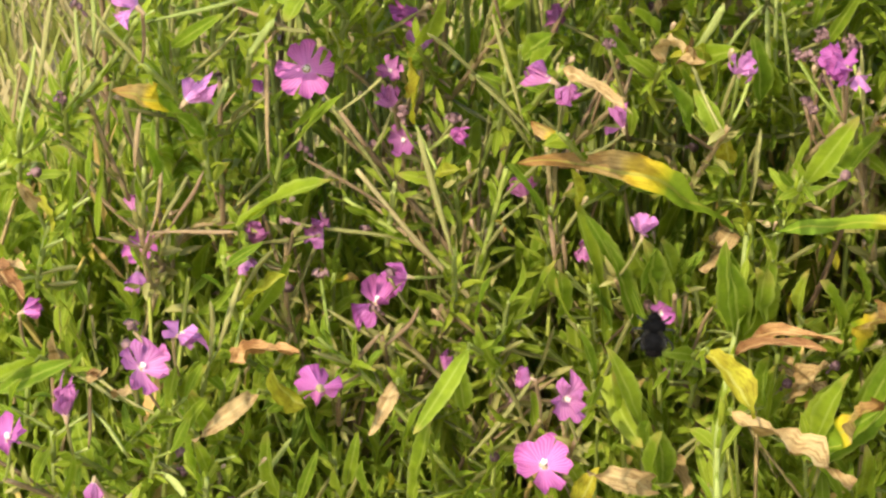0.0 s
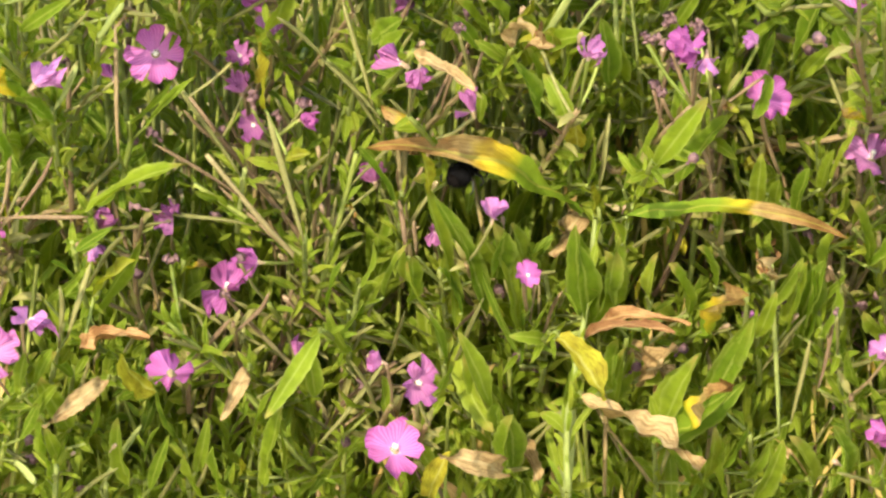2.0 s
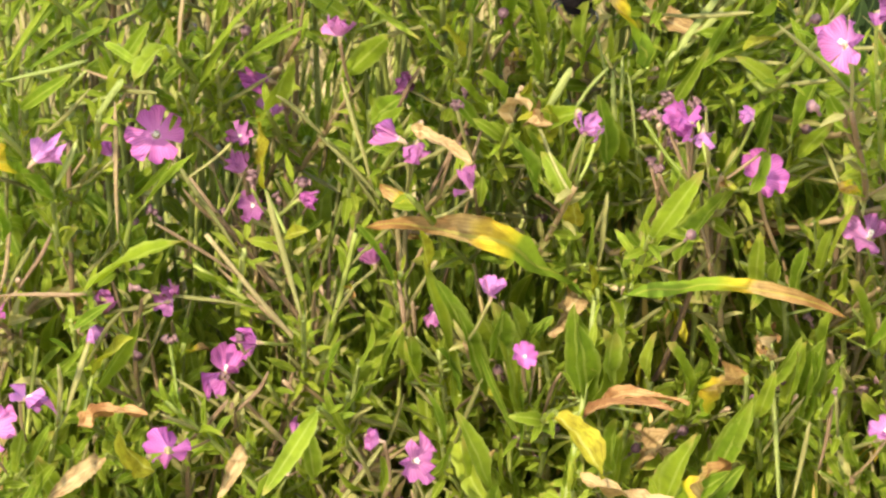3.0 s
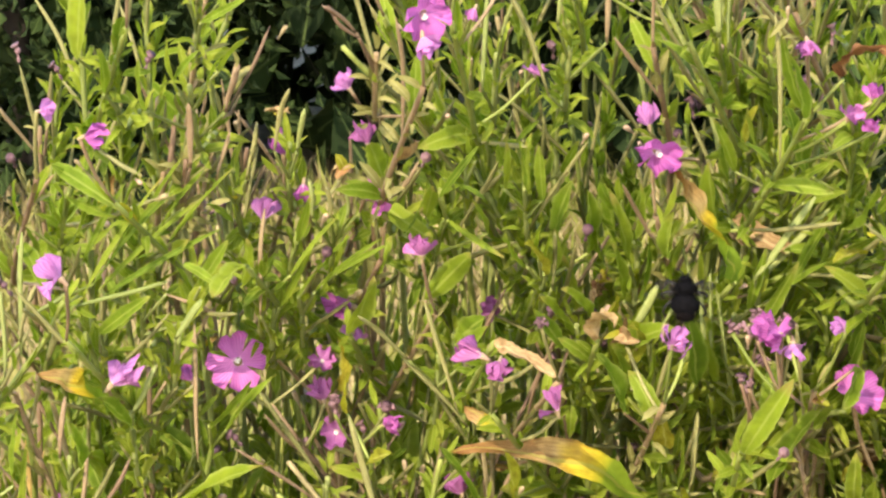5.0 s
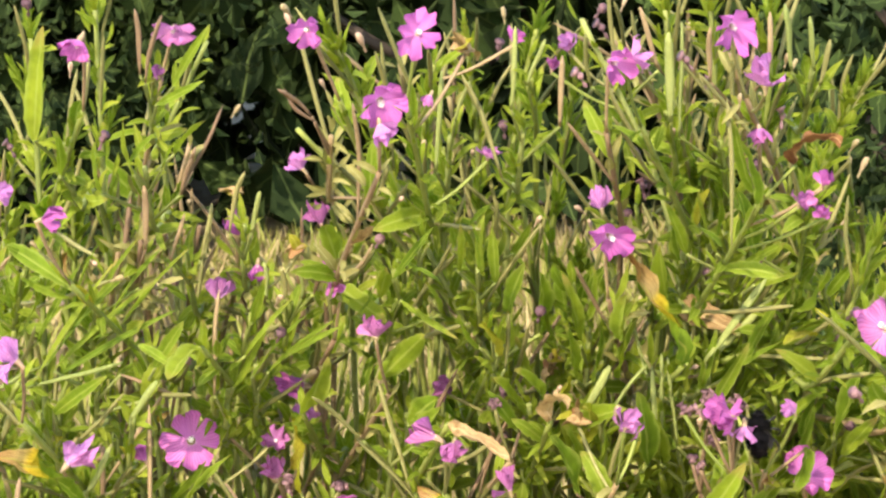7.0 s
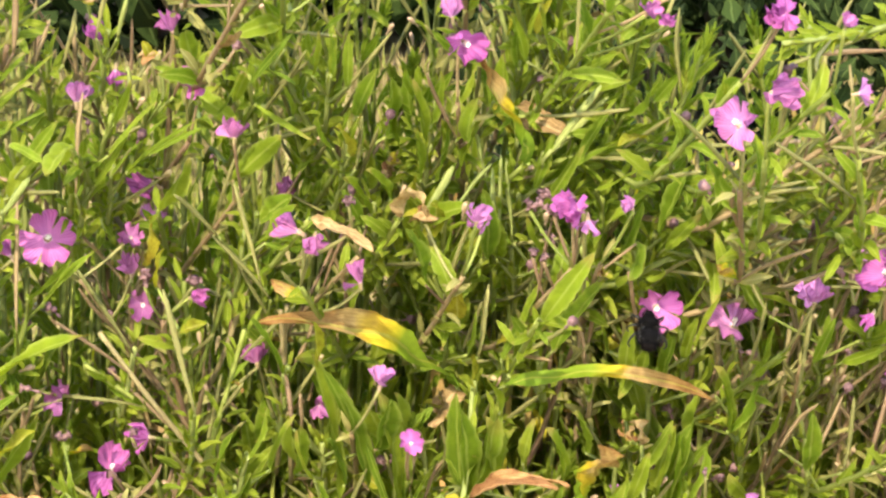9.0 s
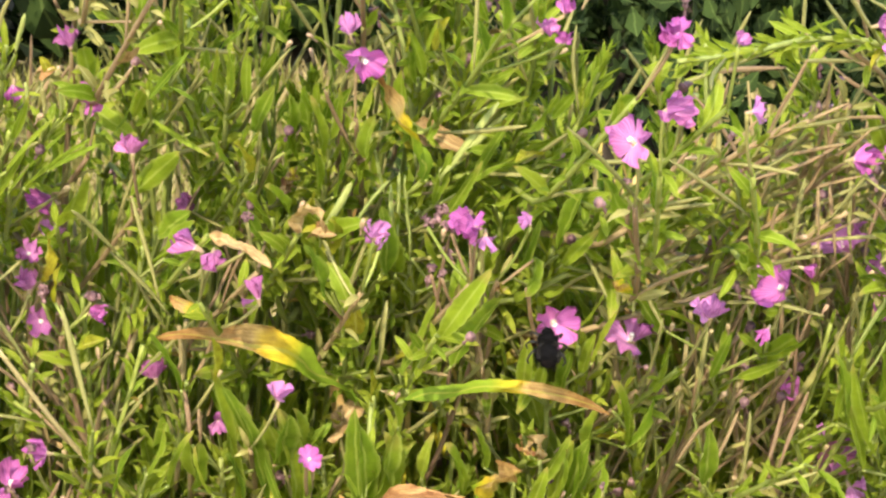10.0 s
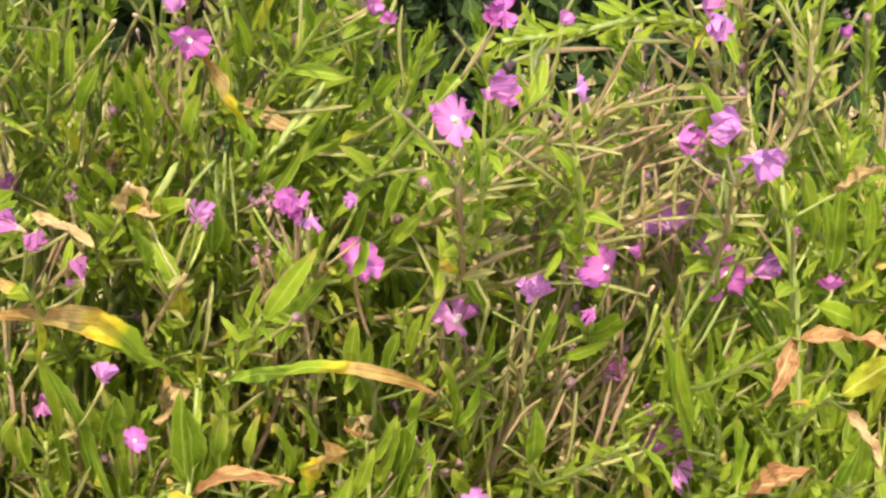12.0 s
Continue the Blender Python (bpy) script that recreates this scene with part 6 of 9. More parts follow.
herb([(-0.001, 1.19, 0.847), (0.01, 1.092, 0.899)], 680, 5, 1, 'green', (0.02, 0.04), 0.9,
     blades=[((0.01, 1.08, 0.902), (0.003, 1.055, 0.921), 0.0088, 'yellow', 0.30, 0.00), ((0.022, 1.12, 0.878), (0.017, 1.095, 0.906), 0.0099, 'pale', 0.30, 0.00), ((0.015, 1.1, 0.915), (0.022, 1.075, 0.941), 0.0076, 'green', 0.30, 0.00), ((0.028, 1.1, 0.906), (0.027, 1.075, 0.937), 0.0090, 'pale', 0.20, 0.00)])
herb([(0.289, 1.07, 0.792), (0.295, 0.972, 0.844)], 681, 5, 1, 'green', (0.02, 0.04), 0.9,
     blades=[((0.295, 0.96, 0.847), (0.325, 0.935, 0.849), 0.0080, 'rust', 0.60, 0.70), ((0.296, 0.97, 0.844), (0.276, 0.945, 0.824), 0.0084, 'rust', 0.80, 0.50)])
herb([(0.272, 1.09, 0.718), (0.285, 0.992, 0.77)], 682, 5, 1, 'green', (0.02, 0.04), 0.9,
     blades=[((0.285, 0.98, 0.773), (0.303, 0.955, 0.792), 0.0108, 'rust', 1.00, 0.30)])
herb([(0.351, 1.13, 0.748), (0.337, 1.032, 0.8)], 683, 5, 1, 'green', (0.02, 0.04), 0.9,
     blades=[((0.337, 1.02, 0.803), (0.35, 0.995, 0.826), 0.0122, 'yellow', 0.30, 0.00), ((0.333, 1, 0.802), (0.34, 0.975, 0.785), 0.0060, 'dead', 0.50, 0.40)])
herb([(0.1, 1.19, 0.689), (0.113, 1.092, 0.741)], 684, 5, 1, 'green', (0.02, 0.04), 0.9,
     blades=[((0.113, 1.08, 0.744), (0.128, 1.055, 0.773), 0.0143, 'dying', 0.40, 0.00)])
herb([(0.072, 1.2, 0.701), (0.076, 1.102, 0.753)], 685, 5, 1, 'green', (0.02, 0.04), 0.9,
     blades=[((0.076, 1.09, 0.756), (0.068, 1.065, 0.79), 0.0113, 'green', 0.30, 0.00)])
herb([(0.131, 1.19, 0.715), (0.138, 1.092, 0.767)], 686, 5, 1, 'green', (0.02, 0.04), 0.9,
     blades=[((0.138, 1.08, 0.77), (0.129, 1.055, 0.789), 0.0065, 'dead', 0.80, 0.50)])
herb([(0.229, 1.11, 0.735), (0.241, 1.012, 0.787)], 687, 5, 1, 'green', (0.02, 0.04), 0.9,
     blades=[((0.241, 1, 0.79), (0.249, 0.975, 0.779), 0.0071, 'green', 0.30, 0.00), ((0.22, 1.1, 0.749), (0.215, 1.075, 0.784), 0.0092, 'pale', 0.30, 0.00)])
herb([(0.084, 1.11, 0.796), (0.082, 1.012, 0.848)], 688, 5, 1, 'green', (0.02, 0.04), 0.9,
     blades=[((0.082, 1, 0.851), (0.098, 0.975, 0.886), 0.0089, 'green', 0.20, 0.00), ((0.085, 1.1, 0.802), (0.093, 1.075, 0.835), 0.0088, 'pale', 0.30, 0.00)])
herb([(0.024, 1.16, 0.827), (0.03, 1.062, 0.879)], 689, 5, 1, 'green', (0.02, 0.04), 0.9,
     blades=[((0.03, 1.05, 0.882), (0.036, 1.025, 0.895), 0.0070, 'dead', 1.40, 0.80)])
herb([(0.133, 1.21, 0.654), (0.115, 1.112, 0.706)], 690, 5, 1, 'green', (0.02, 0.04), 0.9,
     blades=[((0.115, 1.1, 0.709), (0.132, 1.075, 0.756), 0.0107, 'pale', 0.30, 0.00)])
herb([(0.008, 1.23, 0.67), (0.01, 1.132, 0.722)], 691, 5, 1, 'green', (0.02, 0.04), 0.9,
     blades=[((0.01, 1.12, 0.725), (0.024, 1.095, 0.694), 0.0104, 'pale', 0.90, 0.30)])
herb([(0.125, 1.21, 0.612), (0.116, 1.112, 0.664)], 692, 5, 1, 'green', (0.02, 0.04), 0.9,
     blades=[((0.116, 1.1, 0.667), (0.117, 1.075, 0.705), 0.0095, 'pale', 0.50, 0.00)])
herb([(0.146, 1.21, 0.609), (0.165, 1.112, 0.661)], 693, 5, 1, 'green', (0.02, 0.04), 0.9,
     blades=[((0.165, 1.1, 0.664), (0.15, 1.075, 0.7), 0.0090, 'pale', 0.40, 0.00)])
herb([(-0.147, 1.21, 0.641), (-0.16, 1.112, 0.693)], 694, 5, 1, 'green', (0.02, 0.04), 0.9,
     blades=[((-0.16, 1.1, 0.696), (-0.17, 1.075, 0.734), 0.0095, 'green', 0.30, 0.00)])
herb([(-0.131, 1.21, 0.613), (-0.135, 1.112, 0.665)], 695, 5, 1, 'green', (0.02, 0.04), 0.9,
     blades=[((-0.135, 1.1, 0.668), (-0.136, 1.075, 0.713), 0.0095, 'green', 0.30, 0.00)])
herb([(-0.185, 1.21, 0.611), (-0.177, 1.112, 0.663)], 696, 5, 1, 'green', (0.02, 0.04), 0.9,
     blades=[((-0.177, 1.1, 0.666), (-0.16, 1.075, 0.702), 0.0090, 'green', 0.30, 0.00)])
herb([(-0.091, 1.21, 0.607), (-0.093, 1.112, 0.659)], 697, 5, 1, 'green', (0.02, 0.04), 0.9,
     blades=[((-0.093, 1.1, 0.662), (-0.096, 1.075, 0.699), 0.0085, 'pale', 0.20, 0.00), ((-0.103, 1.1, 0.662), (-0.108, 1.075, 0.696), 0.0076, 'pale', 0.20, 0.00)])
herb([(-0.072, 1.21, 0.655), (-0.053, 1.112, 0.707)], 698, 5, 1, 'green', (0.02, 0.04), 0.9,
     blades=[((-0.053, 1.1, 0.71), (-0.056, 1.075, 0.748), 0.0081, 'pale', 0.20, 0.00)])
herb([(0.15, 1.26, 0.746), (0.164, 1.162, 0.798)], 699, 5, 1, 'green', (0.02, 0.04), 0.9,
     blades=[((0.164, 1.15, 0.801), (0.156, 1.125, 0.841), 0.0089, 'pale', 0.20, 0.00)])
herb([(0.175, 1.21, 0.702), (0.166, 1.112, 0.754)], 700, 5, 1, 'green', (0.02, 0.04), 0.9,
     blades=[((0.166, 1.1, 0.757), (0.166, 1.075, 0.797), 0.0100, 'pale', 0.30, 0.00)])
herb([(0.293, 1.19, 0.712), (0.294, 1.092, 0.764)], 701, 5, 1, 'green', (0.02, 0.04), 0.9,
     blades=[((0.294, 1.08, 0.767), (0.273, 1.055, 0.82), 0.0072, 'green', 0.20, 0.00), ((0.305, 1.1, 0.779), (0.295, 1.075, 0.819), 0.0092, 'pale', 0.40, 0.00)])
herb([(0.324, 1.19, 0.684), (0.308, 1.092, 0.736)], 702, 5, 1, 'green', (0.02, 0.04), 0.9,
     blades=[((0.308, 1.08, 0.739), (0.301, 1.055, 0.783), 0.0112, 'green', 0.30, 0.00)])
herb([(0.288, 1.19, 0.726), (0.28, 1.092, 0.778)], 703, 5, 1, 'green', (0.02, 0.04), 0.9,
     blades=[((0.28, 1.08, 0.781), (0.265, 1.055, 0.823), 0.0086, 'pale', 0.20, 0.00)])
herb([(0.376, 1.21, 0.782), (0.358, 1.112, 0.834)], 704, 5, 1, 'green', (0.02, 0.04), 0.9,
     blades=[((0.358, 1.1, 0.837), (0.351, 1.075, 0.883), 0.0092, 'green', 0.20, 0.00)])
herb([(0.214, 1.21, 0.679), (0.2, 1.112, 0.731)], 705, 5, 1, 'green', (0.02, 0.04), 0.9,
     blades=[((0.2, 1.1, 0.734), (0.178, 1.075, 0.757), 0.0100, 'green', 0.50, 0.00)])
herb([(0.355, 1.21, 0.733), (0.37, 1.112, 0.785)], 706, 5, 1, 'green', (0.02, 0.04), 0.9,
     blades=[((0.37, 1.1, 0.788), (0.345, 1.075, 0.815), 0.0097, 'pale', 0.40, 0.00)])
herb([(0.391, 1.21, 0.677), (0.377, 1.112, 0.729)], 707, 5, 1, 'green', (0.02, 0.04), 0.9,
     blades=[((0.377, 1.1, 0.732), (0.37, 1.075, 0.768), 0.0097, 'pale', 0.30, 0.00)])
herb([(-0.063, 1.21, 0.82), (-0.07, 1.112, 0.872)], 708, 5, 1, 'green', (0.02, 0.04), 0.9,
     blades=[((-0.07, 1.1, 0.875), (-0.057, 1.075, 0.904), 0.0090, 'pale', 0.30, 0.00)])

# ---- more shoots, leaf by leaf ----
herb([(0.055, 1.075, 0.671), (0.054, 1.07, 0.697), (0.055, 1.07, 0.72), (0.062, 1.08, 0.758), (0.067, 1.1, 0.791)], 999, 3, 0, 'pale', (0.014, 0.024), 1.5)
herb([(-0.174, 1.13, 0.843), (-0.167, 1.095, 0.881)], 1000, 3, 1, 'pale', (0.014, 0.024), 1.1,
     blades=[((-0.168, 1.083, 0.881), (-0.144, 1.063, 0.901), 0.0060, 'green', 0.30, 0.00)])
herb([(-0.157, 1.142, 0.798), (-0.156, 1.107, 0.838)], 1001, 2, 0, 'pale', (0.014, 0.024), 1.1,
     blades=[((-0.152, 1.095, 0.836), (-0.165, 1.075, 0.851), 0.0069, 'green', 0.30, 0.48)],
     sticks=[((-0.159, 1.095, 0.841), (-0.146, 1.087, 0.867), 1.4, 0)])
herb([(-0.167, 1.154, 0.67), (-0.159, 1.119, 0.717)], 1002, 3, 1, 'green', (0.014, 0.024), 1.1,
     blades=[((-0.158, 1.107, 0.718), (-0.167, 1.087, 0.738), 0.0053, 'pale', 0.30, -0.12)])
herb([(-0.174, 1.136, 0.652), (-0.17, 1.101, 0.699)], 1003, 2, 1, 'pale', (0.014, 0.024), 1.1,
     blades=[((-0.163, 1.089, 0.681), (-0.167, 1.069, 0.713), 0.0066, 'green', 0.30, 0.36), ((-0.174, 1.089, 0.705), (-0.158, 1.069, 0.733), 0.0057, 'green', 0.30, -0.48), ((-0.152, 1.089, 0.694), (-0.144, 1.069, 0.725), 0.0051, 'green', 0.30, -0.24), ((-0.18, 1.089, 0.721), (-0.167, 1.069, 0.746), 0.0065, 'green', 0.30, 0.00)])
herb([(-0.151, 1.148, 0.615), (-0.147, 1.113, 0.664)], 1004, 3, 0, 'pale', (0.014, 0.024), 1.1,
     sticks=[((-0.148, 1.101, 0.666), (-0.13, 1.093, 0.701), 2.2, 2)])
herb([(-0.135, 1.13, 0.796), (-0.125, 1.095, 0.836)], 1005, 2, 0, 'green', (0.014, 0.024), 1.1,
     blades=[((-0.119, 1.083, 0.84), (-0.096, 1.063, 0.868), 0.0044, 'green', 0.20, 0.24), ((-0.126, 1.083, 0.842), (-0.106, 1.063, 0.866), 0.0040, 'green', 0.20, 0.48)],
     sticks=[((-0.131, 1.083, 0.828), (-0.129, 1.075, 0.886), 1.2, 1)])
herb([(-0.111, 1.142, 0.684), (-0.107, 1.107, 0.729)], 1006, 3, 0, 'red', (0.014, 0.024), 1.1,
     sticks=[((-0.106, 1.095, 0.73), (-0.085, 1.087, 0.752), 1.3, 1)])
herb([(-0.112, 1.154, 0.629), (-0.112, 1.119, 0.678)], 1007, 2, 1, 'pale', (0.014, 0.024), 1.1,
     blades=[((-0.113, 1.107, 0.687), (-0.12, 1.087, 0.719), 0.0053, 'green', 0.30, 0.12), ((-0.106, 1.107, 0.671), (-0.098, 1.087, 0.708), 0.0058, 'pale', 0.30, 0.36)])
herb([(-0.135, 1.136, 0.622), (-0.128, 1.101, 0.67)], 1008, 3, 1, 'green', (0.014, 0.024), 1.1,
     blades=[((-0.125, 1.089, 0.672), (-0.114, 1.069, 0.707), 0.0053, 'green', 0.30, -0.48)])
herb([(-0.087, 1.148, 0.768), (-0.081, 1.113, 0.81)], 1009, 2, 0, 'pale', (0.014, 0.024), 1.1,
     sticks=[((-0.082, 1.101, 0.811), (-0.106, 1.093, 0.853), 1.3, 0)])
herb([(-0.057, 1.13, 0.746), (-0.056, 1.095, 0.788)], 1010, 3, 0, 'pale', (0.014, 0.024), 1.1,
     sticks=[((-0.056, 1.083, 0.789), (-0.069, 1.075, 0.847), 1.5, 0)])
herb([(-0.085, 1.142, 0.697), (-0.088, 1.107, 0.742)], 1011, 2, 0, 'red', (0.014, 0.024), 1.1,
     sticks=[((-0.086, 1.095, 0.743), (-0.064, 1.087, 0.761), 1.3, 1)])
herb([(-0.081, 1.154, 0.633), (-0.078, 1.119, 0.681)], 1012, 3, 0, 'pale', (0.014, 0.024), 1.1,
     blades=[((-0.081, 1.107, 0.684), (-0.069, 1.087, 0.721), 0.0058, 'green', 0.30, 0.36), ((-0.069, 1.107, 0.668), (-0.07, 1.087, 0.705), 0.0054, 'pale', 0.30, -0.48), ((-0.088, 1.107, 0.668), (-0.086, 1.087, 0.687), 0.0055, 'yellow', 0.10, -0.24)],
     sticks=[((-0.063, 1.107, 0.711), (-0.052, 1.099, 0.736), 1.8, 2)])
herb([(-0.036, 1.136, 0.826), (-0.033, 1.101, 0.865)], 1013, 2, 0, 'pale', (0.014, 0.024), 1.1,
     blades=[((-0.024, 1.089, 0.863), (-0.012, 1.069, 0.884), 0.0090, 'green', 0.30, -0.24)],
     sticks=[((-0.045, 1.089, 0.866), (-0.064, 1.081, 0.891), 1.2, 0)])
herb([(-0.021, 1.148, 0.796), (-0.024, 1.113, 0.836)], 1014, 3, 0, 'green', (0.014, 0.024), 1.1,
     sticks=[((-0.022, 1.101, 0.834), (-0.045, 1.093, 0.867), 1.2, 0), ((-0.026, 1.101, 0.84), (-0.038, 1.093, 0.889), 1.2, 0)])
herb([(-0.038, 1.13, 0.723), (-0.033, 1.095, 0.767)], 1015, 2, 1, 'pale', (0.014, 0.024), 1.1,
     blades=[((-0.033, 1.083, 0.768), (-0.027, 1.063, 0.797), 0.0055, 'pale', 0.30, -0.36)])
herb([(-0.039, 1.142, 0.702), (-0.038, 1.107, 0.747)], 1016, 3, 1, 'pale', (0.014, 0.024), 1.1,
     blades=[((-0.047, 1.095, 0.753), (-0.037, 1.075, 0.785), 0.0056, 'green', 0.30, 0.12), ((-0.023, 1.095, 0.758), (-0.013, 1.075, 0.79), 0.0052, 'green', 0.30, 0.36), ((-0.038, 1.095, 0.732), (-0.047, 1.075, 0.762), 0.0048, 'green', 0.30, -0.48)])
herb([(-0.043, 1.154, 0.634), (-0.041, 1.119, 0.682)], 1017, 2, 0, 'green', (0.014, 0.024), 1.1,
     blades=[((-0.049, 1.107, 0.667), (-0.041, 1.087, 0.702), 0.0058, 'green', 0.30, -0.48), ((-0.028, 1.107, 0.7), (-0.043, 1.087, 0.72), 0.0053, 'green', 0.40, -0.24)],
     sticks=[((-0.052, 1.107, 0.684), (-0.021, 1.099, 0.724), 1.5, 0)])
herb([(0.005, 1.136, 0.696), (0, 1.101, 0.741)], 1018, 3, 1, 'pale', (0.014, 0.024), 1.1,
     blades=[((-0.004, 1.089, 0.755), (-0.013, 1.069, 0.785), 0.0047, 'pale', 0.30, 0.00), ((0.003, 1.089, 0.729), (-0.005, 1.069, 0.762), 0.0052, 'green', 0.30, 0.24)])
herb([(0.025, 1.148, 0.647), (0.025, 1.113, 0.694)], 1019, 2, 1, 'pale', (0.014, 0.024), 1.1,
     blades=[((0.023, 1.101, 0.702), (0.008, 1.081, 0.748), 0.0089, 'pale', 0.20, 0.48), ((0.028, 1.101, 0.69), (0.026, 1.081, 0.715), 0.0102, 'green', 0.30, -0.36)])
herb([(0.058, 1.13, 0.793), (0.053, 1.095, 0.834)], 1020, 3, 0, 'green', (0.014, 0.024), 1.1,
     blades=[((0.043, 1.083, 0.85), (0.036, 1.063, 0.878), 0.0064, 'green', 0.20, -0.12), ((0.047, 1.083, 0.848), (0.052, 1.063, 0.876), 0.0056, 'green', 0.20, 0.12), ((0.053, 1.083, 0.85), (0.058, 1.063, 0.871), 0.0044, 'pale', 0.20, 0.36), ((0.062, 1.083, 0.812), (0.063, 1.063, 0.84), 0.0052, 'green', 0.10, -0.48)],
     sticks=[((0.067, 1.083, 0.811), (0.07, 1.075, 0.846), 2.4, 0)])
herb([(0.073, 1.142, 0.75), (0.069, 1.107, 0.793)], 1021, 2, 1, 'pale', (0.014, 0.024), 1.1,
     blades=[((0.066, 1.095, 0.794), (0.063, 1.075, 0.815), 0.0067, 'yellow', 0.00, 0.36)])
herb([(0.047, 1.154, 0.687), (0.049, 1.119, 0.732)], 1022, 3, 0, 'pale', (0.014, 0.024), 1.1,
     blades=[((0.035, 1.107, 0.726), (0.017, 1.087, 0.777), 0.0038, 'green', 0.20, -0.24), ((0.036, 1.107, 0.72), (0.034, 1.087, 0.772), 0.0036, 'green', 0.10, 0.00), ((0.039, 1.107, 0.726), (0.049, 1.087, 0.761), 0.0036, 'green', 0.20, 0.24), ((0.068, 1.107, 0.744), (0.057, 1.087, 0.791), 0.0097, 'green', 0.20, 0.48), ((0.07, 1.107, 0.744), (0.077, 1.087, 0.789), 0.0101, 'green', 0.20, -0.36)],
     sticks=[((0.04, 1.107, 0.741), (0.042, 1.099, 0.78), 1.2, 1), ((0.045, 1.107, 0.733), (0.05, 1.099, 0.761), 1.2, 1)])
herb([(0.058, 1.136, 0.615), (0.056, 1.101, 0.664)], 1023, 2, 0, 'green', (0.014, 0.024), 1.1,
     sticks=[((0.055, 1.089, 0.666), (0.055, 1.081, 0.714), 4.0, 2)])
herb([(0.092, 1.148, 0.812), (0.085, 1.113, 0.852)], 1024, 3, 1, 'pale', (0.014, 0.024), 1.1,
     blades=[((0.07, 1.101, 0.856), (0.069, 1.081, 0.882), 0.0077, 'pale', 0.10, -0.36), ((0.077, 1.101, 0.85), (0.072, 1.081, 0.87), 0.0045, 'green', 0.10, -0.12), ((0.108, 1.101, 0.85), (0.114, 1.081, 0.87), 0.0057, 'green', 0.20, 0.12)])
herb([(0.078, 1.13, 0.756), (0.082, 1.095, 0.799)], 1025, 2, 1, 'pale', (0.014, 0.024), 1.1,
     blades=[((0.077, 1.083, 0.81), (0.09, 1.063, 0.845), 0.0044, 'green', 0.10, 0.12), ((0.081, 1.083, 0.802), (0.099, 1.063, 0.839), 0.0036, 'green', 0.20, 0.36), ((0.077, 1.083, 0.786), (0.068, 1.063, 0.807), 0.0061, 'green', 0.30, -0.48)])
herb([(0.082, 1.142, 0.687), (0.082, 1.107, 0.733)], 1026, 3, 1, 'green', (0.014, 0.024), 1.1,
     blades=[((0.071, 1.095, 0.751), (0.083, 1.075, 0.781), 0.0052, 'pale', 0.30, -0.48), ((0.088, 1.095, 0.717), (0.101, 1.075, 0.742), 0.0103, 'dead', 0.50, 0.80)])
herb([(0.101, 1.154, 0.632), (0.096, 1.119, 0.68)], 1027, 2, 1, 'pale', (0.014, 0.024), 1.1,
     blades=[((0.072, 1.107, 0.698), (0.083, 1.087, 0.735), 0.0090, 'green', 0.30, 0.00), ((0.095, 1.107, 0.686), (0.112, 1.087, 0.734), 0.0094, 'pale', 0.20, 0.24), ((0.1, 1.107, 0.681), (0.132, 1.087, 0.721), 0.0099, 'green', 0.30, 0.48), ((0.111, 1.107, 0.662), (0.098, 1.087, 0.689), 0.0065, 'pale', 0.30, -0.36)])
herb([(0.149, 1.136, 0.816), (0.137, 1.101, 0.856)], 1028, 3, 1, 'pale', (0.014, 0.024), 1.1,
     blades=[((0.127, 1.089, 0.851), (0.135, 1.069, 0.883), 0.0060, 'green', 0.20, 0.48), ((0.147, 1.089, 0.861), (0.155, 1.069, 0.898), 0.0089, 'green', 0.20, -0.36)])
herb([(0.121, 1.148, 0.778), (0.117, 1.113, 0.819)], 1029, 2, 0, 'red', (0.014, 0.024), 1.1,
     blades=[((0.12, 1.101, 0.842), (0.092, 1.081, 0.822), 0.0073, 'green', 0.20, -0.12)],
     sticks=[((0.114, 1.101, 0.807), (0.114, 1.093, 0.831), 1.2, 1), ((0.118, 1.101, 0.809), (0.119, 1.093, 0.826), 1.2, 1)])
herb([(0.149, 1.13, 0.704), (0.145, 1.095, 0.749)], 1030, 3, 1, 'pale', (0.014, 0.024), 1.1,
     blades=[((0.137, 1.083, 0.755), (0.15, 1.063, 0.787), 0.0064, 'pale', 0.30, 0.36), ((0.147, 1.083, 0.745), (0.148, 1.063, 0.78), 0.0056, 'green', 0.20, -0.48)])
herb([(0.145, 1.142, 0.638), (0.137, 1.107, 0.686)], 1031, 2, 0, 'pale', (0.014, 0.024), 1.1,
     blades=[((0.118, 1.095, 0.708), (0.134, 1.075, 0.755), 0.0097, 'pale', 0.20, -0.24), ((0.121, 1.095, 0.673), (0.131, 1.075, 0.705), 0.0066, 'green', 0.30, 0.00), ((0.134, 1.095, 0.67), (0.141, 1.075, 0.697), 0.0064, 'pale', 0.30, 0.24)],
     sticks=[((0.148, 1.095, 0.691), (0.14, 1.087, 0.774), 1.3, 2), ((0.153, 1.095, 0.697), (0.16, 1.087, 0.743), 1.1, 0)])
herb([(0.174, 1.154, 0.82), (0.17, 1.119, 0.859)], 1032, 3, 1, 'green', (0.014, 0.024), 1.1,
     blades=[((0.162, 1.107, 0.86), (0.186, 1.087, 0.881), 0.0029, 'pale', 0.10, 0.24), ((0.169, 1.107, 0.86), (0.188, 1.087, 0.869), 0.0025, 'pale', 0.20, 0.48), ((0.176, 1.107, 0.858), (0.189, 1.087, 0.861), 0.0025, 'green', 0.20, -0.36)])
